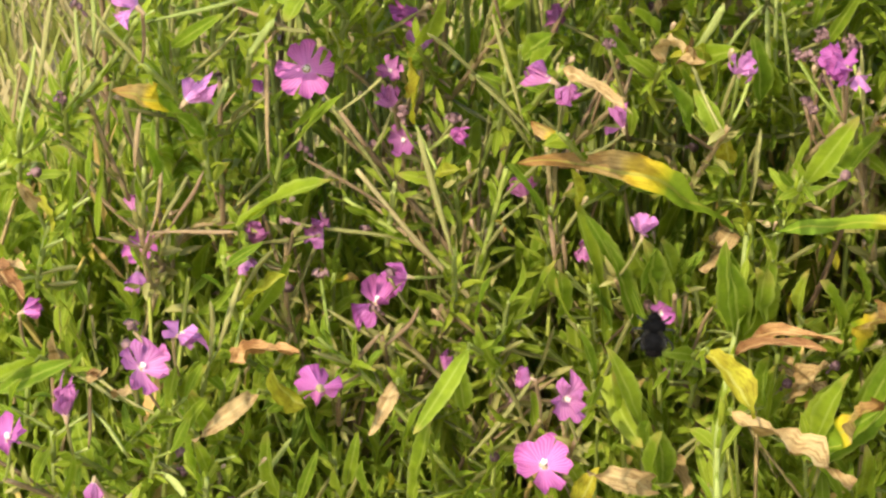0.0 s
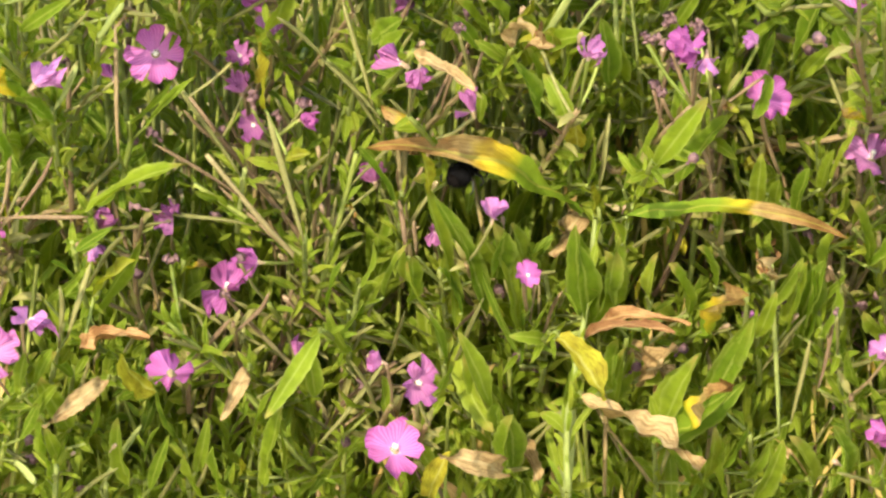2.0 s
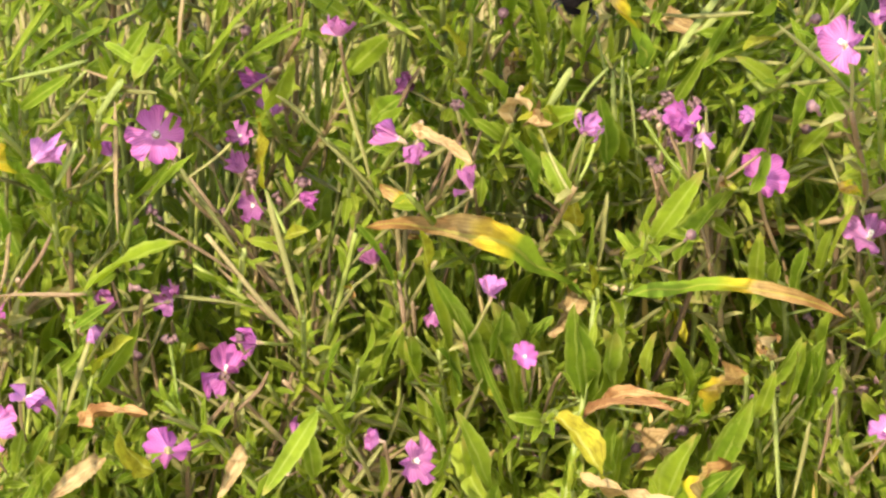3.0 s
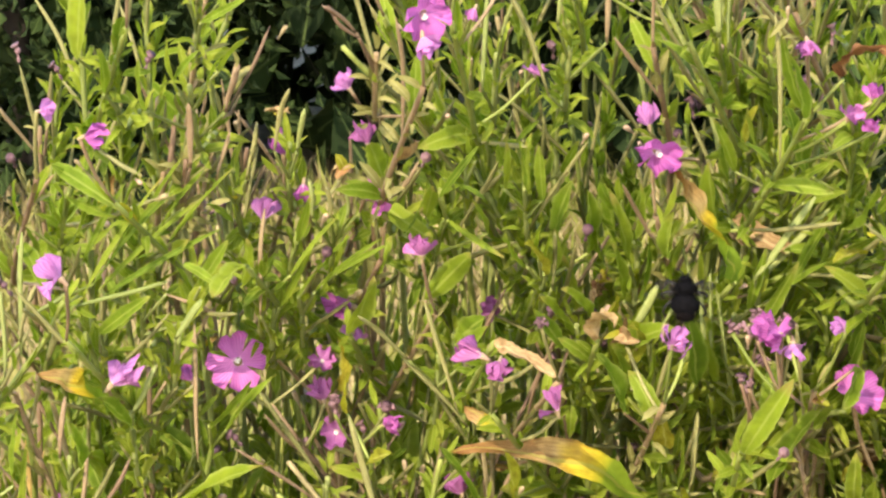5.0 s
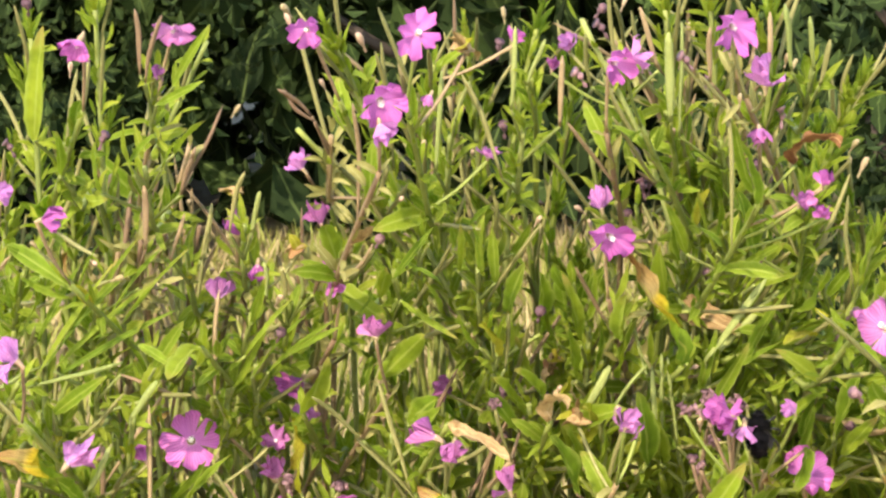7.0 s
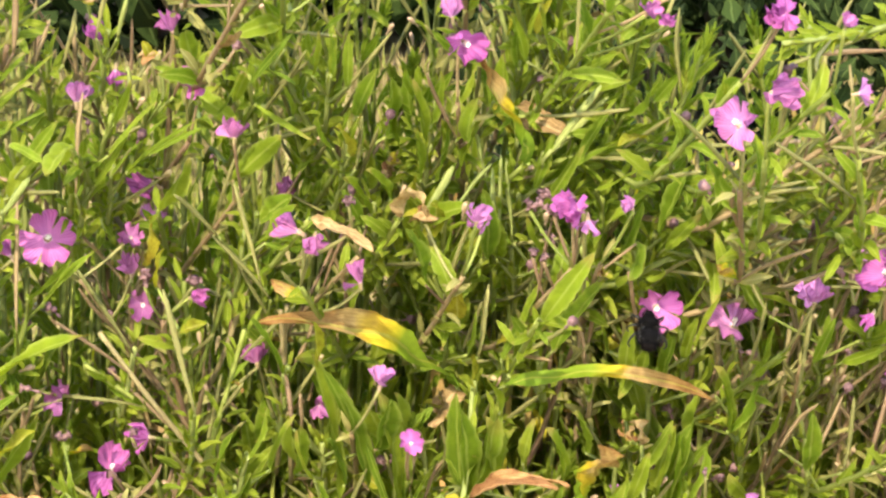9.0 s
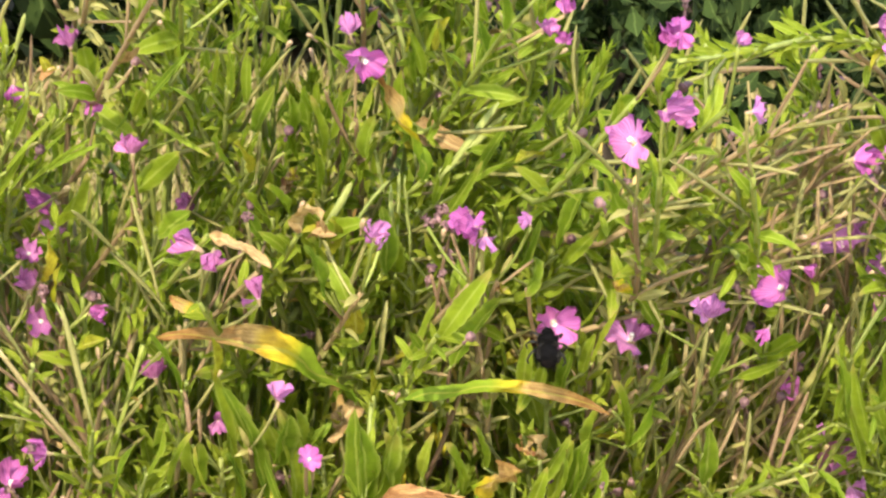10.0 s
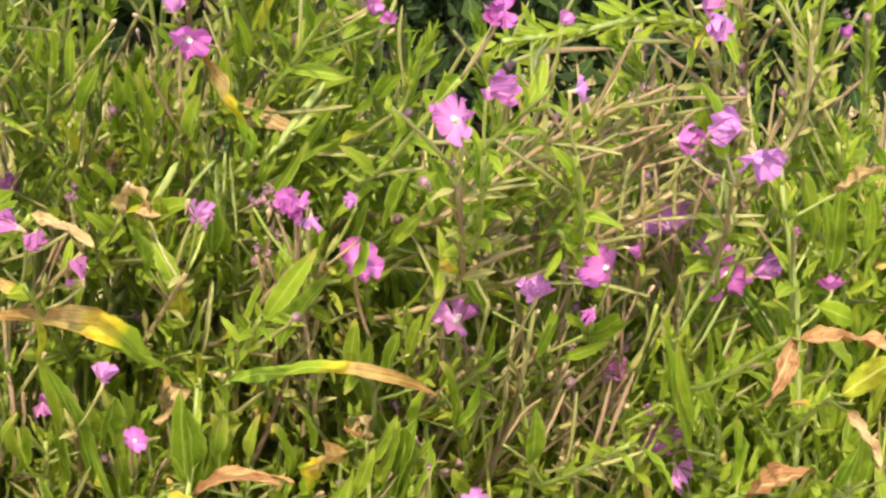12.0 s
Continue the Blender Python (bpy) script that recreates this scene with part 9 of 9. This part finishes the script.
herb([(0.157, 1.160, 0.746), (0.148, 1.110, 0.793)], 7200, 0, 0, 'pale', (0.012, 0.02), 0.9,
     blades=[((0.135, 1.100, 0.796), (0.134, 1.082, 0.826), 0.0075, 'pale', 0.25, 0.20), ((0.152, 1.100, 0.793), (0.154, 1.082, 0.819), 0.008, 'green', 0.25, 0.20), ((0.143, 1.100, 0.795), (0.142, 1.082, 0.814), 0.0065, 'pale', 0.25, 0.20), ((0.162, 1.100, 0.803), (0.164, 1.082, 0.827), 0.006, 'pale', 0.25, 0.20), ((0.128, 1.100, 0.807), (0.123, 1.082, 0.836), 0.006, 'green', 0.25, 0.20), ((0.166, 1.100, 0.787), (0.170, 1.082, 0.810), 0.007, 'pale', 0.25, 0.20)])
# slender bare stalks with a few pods, standing between the flowers
for k in range(34):
    lot = random.Random(7000 + k)
    x, y, z = lot.uniform(-0.22, 0.3), lot.uniform(1.10, 1.16), lot.uniform(0.82, 0.9)
    if x > 0.1:
        z -= lot.uniform(0.02, 0.08)
    if abs(x + 0.11) < 0.04 or abs(x - 0.145) < 0.03:
        continue
    tilt = lot.gauss(0.0, 0.011)
    herb([(x, y + 0.06, z - 0.1), (x + tilt, y + 0.02, z - 0.045), (x + tilt * 1.8, y, z)], 7100 + k, lot.choice((0, 1, 3)), lot.choice((3, 4, 5)), lot.choice(("red", "dry", "green")), (0.012, 0.024), 0.9)

# ---- the stand of willowherb ----
def outside(x, y):
    """How much lower the stand is towards its ragged margin."""
    ragged = 0.16 * noise.noise((x * 3.1, y * 3.3, 7.0)) + 0.07 * noise.noise((x * 11, y * 9, 1.0))
    past = max(-0.52 - x, x - 0.82, y - 1.78, 1.15 + 0.9 * max(0.0, abs(x - 0.1) - 0.42) - y if abs(x - 0.1) > 0.42 else -1.0) + ragged
    return 2.2 * max(0.0, past)


def canopy(x, y):
    """How high the stand reaches at a place: taller to the east, lower behind."""
    rise = min(1.0, max(0.0, (x - 0.06) / 0.16))
    front = 0.6 + 0.03 * min(1.0, max(0.0, (x + 0.02) / 0.22)) + 3.5 * (y - 1.15)
    back = 0.83 - 0.05 * (1 - rise) - 0.75 * max(0.0, y - 1.32 - 0.12 * rise)
    rough = 0.065 * noise.noise((x * 9, y * 7, 2.0)) + 0.03 * noise.noise((x * 31, y * 23, 5.0))
    return max(0.12, min(front, back) + rough - outside(x, y))


def within(x, y):
    """Those of the places that lie inside the stand's ragged margin."""
    keep = np.array([outside(a, b) < 0.32 for a, b in zip(x, y)])
    return x[keep], y[keep]


def unit(v):
    return v / np.linalg.norm(v, axis=-1, keepdims=True)


def sprigs(seed, n, per, x_range, y_range, drop, length, leaf, lean, lift=0.0):
    """Foot, axis and length of n shoots under the canopy, and the places and turns of their leaves, spiralling up each."""
    g = np.random.default_rng(seed)
    x = g.uniform(*x_range, n)
    y = y_range[0] + (y_range[1] - y_range[0]) * g.uniform(0, 1, n) ** 1.9
    x, y = within(x, y)
    n = len(x)
    top = np.array([canopy(a, b) for a, b in zip(x, y)])
    ln = g.uniform(*length, n)
    z = top + lift - ln * 0.75 - drop * g.uniform(0, 1, n) ** 1.5
    a, b = g.uniform(0, 2 * np.pi, n), np.abs(g.normal(0, lean, n))
    axis = np.stack([np.cos(a) * np.sin(b), np.sin(a) * np.sin(b), np.cos(b)], -1)
    foot = np.stack([x, y, z], -1)
    side = unit(np.cross(axis, np.array([0.13, 1.0, 0.05])))
    other = np.cross(axis, side)
    s = (np.arange(per) + 0.6) / per
    ang = np.arange(per)[None] * 2.4 + g.uniform(0, 6.28, (n, 1)) + g.uniform(-0.4, 0.4, (n, per))
    out = g.uniform(0.12, 0.58, (n, per)) * (1.15 - 0.55 * s[None])
    radial = np.cos(ang)[..., None] * side[:, None] + np.sin(ang)[..., None] * other[:, None]
    yv = np.cos(out)[..., None] * axis[:, None] + np.sin(out)[..., None] * radial
    xv = unit(np.cross(yv, axis[:, None] + 0.25 * g.normal(size=(n, per, 3))))
    zv = np.cross(xv, yv)
    places = foot[:, None] + axis[:, None] * (ln[:, None] * s[None])[..., None]
    size = g.uniform(*leaf, (n, per)) * (1.15 - 0.5 * s[None])
    wide = g.uniform(0.6, 1.1, (n, 1)) * np.ones((1, per))
    sizes = np.stack([size * wide, size, size], -1)
    return foot, axis, ln, places.reshape(-1, 3), np.stack([xv, yv, zv], -1).reshape(-1, 3, 3), sizes.reshape(-1, 3)


def undergrowth():
    narrow = leaf_shape(3, 0.26, 0.8, 0.45, 0.06, 0.5, 0.0, random.Random(9), 0.46)
    crisp = leaf_shape(3, 0.24, -0.8, 0.5, 0.06, -0.7, 0.0, random.Random(19), 0.46)
    slim = leaf_shape(4, 0.1, 0.3, 0.4, 0.0, 0.1, 0.0, random.Random(12), 0.45)
    broad = leaf_shape(4, 0.27, 0.6, 0.3, 0.03, 0.2, 0.0, random.Random(10), 0.42)
    stick = tube_shape([Vector((0, 0, 0)), Vector((0, 0.5, 0.012)), Vector((0, 1, 0.05))], [0.012, 0.016, 0.008], 4)
    stick = (stick[0], stick[1][:-2], stick[2])
    across, deep = (-0.8, 1.1), (1.155, 2.2)
    for name, seed, n, per, leaf, form, mat, label in (
            ("willowherb_shoots", 41, 6000, 11, (0.014, 0.036), narrow, SHEAF, "dense narrow green shoots of willowherb"),
            ("young_shoots", 42, 5600, 11, (0.013, 0.031), crisp, SHEAF_PALE, "pale yellow-green young willowherb shoots"),
            ("broad_undergrowth", 43, 2000, 7, (0.028, 0.052), broad, SHEAF, "broader green leaves low in the stand"),
            ("upright_blades", 46, 2900, 4, (0.03, 0.055), slim, SHEAF_PALE, "upright slender yellow-green blades"),
            ("brown_blades", 47, 1500, 3, (0.03, 0.055), slim, SHEAF_BROWN, "slender reddish-brown withering blades"),
            ("withered_leaves", 44, 170, 5, (0.018, 0.042), broad, SHEAF_DRY, "withered tan and rust leaves in the stand"),
            ("yellow_leaves", 45, 120, 4, (0.016, 0.036), broad, SHEAF_YELLOW, "scattered yellowed willowherb leaves")):
        foot, axis, ln, p, turn, size = sprigs(seed, n, per, across, deep, 0.4, (0.05, 0.1), leaf, 0.16 if form is slim else 0.24)
        scatter(name, form, p, turn, size, mat, label, "undergrowth")
    for name, seed, n, mat, label in (("shoot_stalks", 51, 2000, STALK_MANY, "thin green stalks and seed pods"),
                                      ("reddish_pods", 52, 1700, STALK_RED_MANY, "reddish-brown seed pods and stalks"),
                                      ("straw_stalks", 53, 750, STRAW, "dry straw-coloured stalks")):
        foot, axis, ln, p, turn, size = sprigs(seed, n, 1, across, deep, 0.3, (0.05, 0.1), (0.045, 0.085), 0.38, 0.045)
        size[:, 0] = 0.075
        size[:, 2] = 0.075
        x = unit(np.cross(axis, np.array([0.2, 1.0, 0.1])))
        scatter(name, stick, foot, np.stack([x, axis, np.cross(x, axis)], -1), size, mat, label, "undergrowth")


def low_growth():
    """Bare stalks and shaded leaves under the canopy, down to the earth."""
    g = np.random.default_rng(63)
    n = 2600
    x, y = within(g.uniform(-0.9, 1.2, n), g.uniform(1.2, 2.3, n))
    n = len(x)
    top = np.array([canopy(a, b) for a, b in zip(x, y)])
    stick = tube_shape([Vector((0, 0, 0)), Vector((0.01, 0.5, 0.006)), Vector((0, 1, 0.03))], [0.0017, 0.0015, 0.001], 4)
    stick = (stick[0], stick[1][:-2], stick[2])
    size = np.stack([np.ones(n), top * g.uniform(0.8, 1.0, n), np.ones(n)], -1)
    scatter("bare_stalks", stick, np.stack([x, y, np.zeros(n)], -1), turned(g, n, 0.0, 0.14), size, STALK_MANY, "bare green-brown lower stalks of the stand", "undergrowth")
    leaf = leaf_shape(3, 0.24, 0.7, 0.3, 0.03, 0.2, 0.0, random.Random(14), 0.42)
    n = 9000
    x, y = within(g.uniform(-0.9, 1.2, n), g.uniform(1.18, 2.3, n))
    n = len(x)
    top = np.array([canopy(a, b) for a, b in zip(x, y)])
    p = np.stack([x, y, top * g.uniform(0.02, 0.85, n)], -1)
    scatter("lower_leaves", leaf, p, turned(g, n, 0.4, 1.7), g.uniform(0.035, 0.075, n)[:, None] * np.ones((1, 3)), SHEAF, "shaded lower leaves of the stand", "undergrowth")


undergrowth()
low_growth()

# ---- two flowers that the bee visits ----
NODDING = []


def visited(points, rest_at, bent_at, size, rest_face, bent_face, kind, stays, seed):
    ob = herb(points, seed, 8, 2, "green", (0.025, 0.05), 0.9, label="green willowherb with one open pink flower that nods")
    at = ob.location
    fl = add_flower(ob, Vector(rest_at) - at, rest_face, size, kind, 0.8, 0.4, 4, random.Random(seed))
    turn = lambda z: frame_of(Vector((0, 0, 1)), Vector(z)) if abs(z[2]) < 0.95 else frame_of(Vector((0, 1, 0)), Vector(z))
    rest = Matrix.Translation(Vector(rest_at) - at) @ fl.matrix_basis.to_quaternion().to_matrix().to_4x4()
    z0, z1 = Vector(rest_face).normalized(), Vector(bent_face).normalized()
    bent = Matrix.Translation(Vector(bent_at) - at) @ (z0.rotation_difference(z1).to_matrix().to_4x4() @ rest.to_quaternion().to_matrix().to_4x4())
    foot = Vector(rest_at) - at - z0 * size * 0.2
    start = Vector(points[-1]) - at
    part("flower_stalk", tube_mesh("flower stalk", [start, start.lerp(foot, 0.55) - z0 * 0.004, foot], 0.0008, 0.0011, STALK_RED, 6, 4), ob)
    NODDING.append((fl, rest, bent, stays))


visited([(0.04, 1.178, 0.697), (0.038, 1.093, 0.752)], (0.036, 1.068, 0.777), (0.03, 1.068, 0.769), 0.0125, (0.1, -0.8, 0.5), (0.1, -0.9, -0.1), "pink",
        [(0.0, 1.0), (1.5, 1.0), (1.7, 0.1), (1.9, -0.15), (2.2, 0.0), (12.0, 0.0)], 901)
visited([(0.162, 1.235, 0.748), (0.144, 1.1, 0.81)], (0.1312, 1.0691, 0.8533), (0.1417, 1.0691, 0.8361), 0.022, (0.1, -0.7, 0.6), (0.0, -0.9, -0.05), "pink",
        [(0.0, 0.0), (7.9, 0.0), (8.2, 1.0), (10.9, 1.0), (11.1, 0.3), (11.3, -0.2), (11.6, 0.05), (12.0, 0.0)], 902)

# ---- the bumblebee ----
def lump_mesh(name, length, width, height, mat, seed, power=0.7, rough=0.05):
    """A furry body segment along +y, a little uneven."""
    rng = random.Random(seed)
    verts, faces, uvs = [], [], []
    rings, sides = 9, 14
    for i in range(rings + 1):
        s = i / rings
        r = math.sin(math.pi * min(0.985, max(0.015, s))) ** power
        for k in range(sides):
            a = 2 * math.pi * k / sides
            q = 1 + rng.uniform(-rough, rough)
            verts.append((0.5 * width * r * q * math.cos(a), length * (s - 0.5), 0.5 * height * r * q * math.sin(a)))
            uvs.append((k / sides, s))
    for i in range(rings):
        for k in range(sides):
            a, b = i * sides + k, i * sides + (k + 1) % sides
            faces.append((a, b, b + sides, a + sides))
    faces.append(tuple(range(sides))[::-1])
    faces.append(tuple(rings * sides + k for k in range(sides)))
    return mesh_of(name, verts, faces, mat, uvs)


def fur(parent, length, width, height, mat, seed, n=420):
    """Short hairs standing out of a segment."""
    g = np.random.default_rng(seed)
    d = unit(g.normal(size=(n, 3)))
    p = d * np.array([width, length, height]) * 0.47
    y = unit(d + np.array([0, -0.5, 0]) + 0.3 * g.normal(size=(n, 3)))
    x = unit(np.cross(y, g.normal(size=(n, 3))))
    hair = ([(-0.06, 0, 0), (0.06, 0, 0), (0, 1, 0), (0, 0.02, 0.06)], [(0, 1, 2), (1, 3, 2), (3, 0, 2)], [(0, 0), (1, 0), (0.5, 1), (0.5, 0)])
    ob = scatter("fur", hair, p, np.stack([x, y, np.cross(x, y)], -1), g.uniform(0.0014, 0.0026, n)[:, None] * np.ones((1, 3)), mat, "", "")
    ob.parent = parent


def bumblebee():
    bee = thing("bumblebee", (0, 0, 0), "black furry bumblebee with smoky wings", "bee")
    for name, y, ln, w, h, mat, seed in (("thorax", 0.0016, 0.0082, 0.0106, 0.0094, FUR, 1), ("abdomen", -0.0052, 0.0118, 0.0124, 0.0106, FUR, 2),
                                         ("tail", -0.0104, 0.0042, 0.0078, 0.0066, FUR_TAIL, 3), ("head", 0.0062, 0.0042, 0.0058, 0.005, FUR, 4)):
        seg = part(name, lump_mesh(name, ln, w, h, mat, seed), bee, pose(0, y, -0.0004 if name != "thorax" else 0))
        fur(seg, ln, w, h, mat, 90 + seed, 460 if name in ("thorax", "abdomen") else 160)
    for side in (-1, 1):
        part("eye", lump_mesh("eye", 0.0016, 0.0012, 0.0022, CHITIN, 8, 0.5, 0.0), bee, pose(side * 0.0019, 0.0068, 0.0002))
        part("antenna", tube_mesh("antenna", [(side * 0.0006, 0.0078, 0.0008), (side * 0.002, 0.0094, 0.0016), (side * 0.0034, 0.0112, 0.0002)], 0.00022, 0.00018, CHITIN, 6), bee)
        for k, (y0, y1, out) in enumerate(((0.0032, 0.0072, 0.0078), (0.001, 0.0006, 0.0098), (-0.0012, -0.0072, 0.0092))):
            part("leg", tube_mesh("leg", [(side * 0.0018, y0, -0.0024), (side * out * 0.75, (y0 + y1) / 2, -0.001), (side * out, y1, -0.0038), (side * out * 0.9, y1 - 0.0012, -0.0062)],
                                  0.00075, 0.0004, CHITIN, 6), bee)
    wings = []
    for side in (-1, 1):
        for name, ln, wd, y0, turn in (("forewing", 0.0125, 0.34, 0.0022, 118), ("hindwing", 0.0088, 0.36, 0.0002, 136)):
            v, f, uv = leaf_shape(7, wd, 0.1, 0.06, 0.0, 0.0, 0.0, random.Random(2), 0.62)
            me = mesh_of(name, v, f, WING, uv)
            wing = part(name, me, bee, None, "smoky translucent wing")
            wing.scale = (ln, ln, ln)
            wing.location = (side * 0.0022, y0, 0.0026)
            wings.append((wing, side, turn, y0))
    return bee, wings


BEE, WINGS = bumblebee()
BEE.scale = (0.88, 0.88, 0.88)

# ---- what moves ----
def ride(at, ahead, up):
    return Matrix.Translation(at) @ frame_of(ahead, up).to_4x4()


BEE_ROWS = [
    (0.0, ride((0.0264, 1.0500, 0.7686), (0.05, 0.5, 0.86), (0, -0.86, 0.5))),
    (0.5, ride((0.0271, 1.0500, 0.7688), (0.05, 0.5, 0.86), (0, -0.86, 0.5))),
    (1.0, ride((0.0276, 1.0500, 0.7691), (0.05, 0.5, 0.86), (0, -0.86, 0.5))),
    (1.5, ride((0.0294, 1.0500, 0.7660), (0.05, 0.5, 0.86), (0, -0.86, 0.5))),
    (1.6, ride((0.0243, 1.0500, 0.7731), (0.05, 0.5, 0.86), (0, -0.86, 0.5))),
    (1.7, ride((0.0262, 1.0600, 0.7772), (-0.06, 0.45, 0.31), (0, -0.45, 0.9))),
    (1.8, ride((0.0218, 1.0900, 0.7862), (-0.212, 0.45, 0.32), (0, -0.45, 0.9))),
    (1.9, ride((0.0170, 1.1000, 0.7911), (0.6, 0.75, 0.3), (0, -0.3, 0.9))),
    (2.0, ride((0.0121, 1.1000, 0.8137), (0.6, 0.75, 0.3), (0, -0.3, 0.9))),
    (2.1, ride((0.0179, 1.1000, 0.8369), (0.6, 0.75, 0.3), (0, -0.3, 0.9))),
    (2.2, ride((0.0151, 1.1000, 0.8656), (0.6, 0.75, 0.3), (0, -0.3, 0.9))),
    (2.3, ride((0.0208, 1.1000, 0.8861), (0.6, 0.75, 0.3), (0, -0.3, 0.9))),
    (2.5, ride((0.0285, 0.9800, 0.9581), (0.153, 0.45, 0.545), (0, -0.45, 0.9))),
    (2.8, ride((0.0431, 0.9800, 0.9654), (0.345, 0.45, -0.2), (0, -0.45, 0.9))),
    (3.0, ride((0.0561, 1.0500, 0.9306), (0.165, 0.45, -0.2), (0, -0.45, 0.9))),
    (3.2, ride((0.0686, 1.1200, 0.9072), (0.25, 0.9, 0.3), (0, -0.3, 0.9))),
    (3.5, ride((0.0708, 1.1200, 0.9043), (0.25, 0.9, 0.3), (0, -0.3, 0.9))),
    (3.7, ride((0.0694, 1.1000, 0.9048), (0.25, 0.9, 0.3), (0, -0.3, 0.9))),
    (4.2, ride((0.0673, 1.0600, 0.9025), (0.05, 0.5, 0.86), (0, -0.86, 0.5))),
    (4.8, ride((0.0653, 1.0450, 0.9003), (0.05, 0.5, 0.86), (0, -0.86, 0.5))),
    (5.3, ride((0.0608, 1.0400, 0.9069), (0.05, 0.5, 0.86), (0, -0.86, 0.5))),
    (5.5, ride((0.0583, 1.0400, 0.9162), (0.5, 0.5, 0.6), (-0.3, -0.6, 0.7))),
    (5.6, ride((0.0477, 1.0450, 0.9381), (-0.369, 0.45, 0.6), (0, -0.45, 0.9))),
    (5.7, ride((0.0439, 1.0600, 0.9465), (-0.354, 0.45, 0.6), (0, -0.45, 0.9))),
    (5.8, ride((0.0388, 1.0500, 0.9612), (-0.143, 0.45, 0.452), (0, -0.45, 0.9))),
    (5.9, ride((0.0374, 1.0200, 0.9670), (0.436, 0.45, -0.2), (0, -0.45, 0.9))),
    (6.0, ride((0.0498, 1.0300, 0.9504), (0.25, 0.9, 0.3), (0, -0.3, 0.9))),
    (6.1, ride((0.0559, 1.0300, 0.9394), (0.34, 0.45, -0.2), (0, -0.45, 0.9))),
    (6.2, ride((0.0621, 1.0100, 0.9228), (0.583, 0.45, -0.2), (0, -0.45, 0.9))),
    (6.4, ride((0.0901, 1.0100, 0.8960), (0.674, 0.45, -0.2), (0, -0.45, 0.9))),
    (6.5, ride((0.0936, 1.0150, 0.8887), (0.05, 0.5, 0.86), (0, -0.86, 0.5))),
    (6.7, ride((0.0950, 1.0150, 0.8861), (0.05, 0.5, 0.86), (0, -0.86, 0.5))),
    (7.2, ride((0.1171, 1.0400, 0.8806), (0.05, 0.5, 0.86), (0, -0.86, 0.5))),
    (7.7, ride((0.1206, 1.0000, 0.8715), (0.301, 0.45, -0.2), (0, -0.45, 0.9))),
    (8.1, ride((0.1376, 1.0643, 0.8360), (0.05, 0.5, 0.86), (0, -0.86, 0.5))),
    (8.3, ride((0.1335, 1.0380, 0.8380), (0.1, 0.6, 0.72), (0, -0.72, 0.6))),
    (8.5, ride((0.1325, 1.0380, 0.8369), (0.1, 0.6, 0.72), (0, -0.72, 0.6))),
    (9.0, ride((0.1329, 1.0380, 0.8363), (0.1, 0.6, 0.72), (0, -0.72, 0.6))),
    (9.5, ride((0.1343, 1.0380, 0.8357), (0.1, 0.6, 0.72), (0, -0.72, 0.6))),
    (10.0, ride((0.1336, 1.0380, 0.8357), (0.1, 0.6, 0.72), (0, -0.72, 0.6))),
    (10.5, ride((0.1332, 1.0380, 0.8353), (0.1, 0.6, 0.72), (0, -0.72, 0.6))),
    (10.8, ride((0.1325, 1.0380, 0.8351), (0.1, 0.6, 0.72), (0, -0.72, 0.6))),
    (11.0, ride((0.1400, 1.0340, 0.8423), (-0.3, 0.5, 0.5), (0, -0.6, 0.8))),
    (11.1, ride((0.1574, 1.0600, 0.8426), (0.077, 0.45, 0.366), (0, -0.45, 0.9))),
    (11.2, ride((0.1620, 1.0200, 0.8547), (0.594, 0.45, 0.091), (0, -0.45, 0.9))),
    (11.3, ride((0.1871, 1.0200, 0.8472), (0.639, 0.45, -0.2), (0, -0.45, 0.9))),
    (11.4, ride((0.2060, 1.0600, 0.8201), (0.29, 0.45, -0.2), (0, -0.45, 0.9))),
    (11.5, ride((0.2478, 1.2000, 0.7596), (0.258, 0.45, -0.2), (0, -0.45, 0.9))),
    (12.0, ride((0.2639, 1.2500, 0.7148), (0.05, 0.5, 0.86), (0, -0.86, 0.5))),
]


def motions():
    """The bee goes from flower to flower; two flowers nod under its weight and spring back."""
    walk(BEE, BEE_ROWS)
    flights = ((1.6, 6.4), (7.3, 8.0), (10.9, 11.5))
    for wing, side, turn, y0 in WINGS:
        rows = []
        for k in range(0, 121):
            t = k / 10
            flying = any(a <= t <= b for a, b in flights)
            lift = (38 if k % 2 else -14) if flying else 6
            swing = turn - 38 if flying else 166
            rows.append((t, pose(side * 0.0022, y0, 0.0026, 0, 0, -side * swing) @ pose(0, 0, 0, lift)))
        walk(wing, rows)
    for fl, rest, bent, stays in NODDING:
        rows = []
        for t, share in stays:
            rows.append((t, rest.lerp(bent, share)))
        walk(fl, rows)


motions()
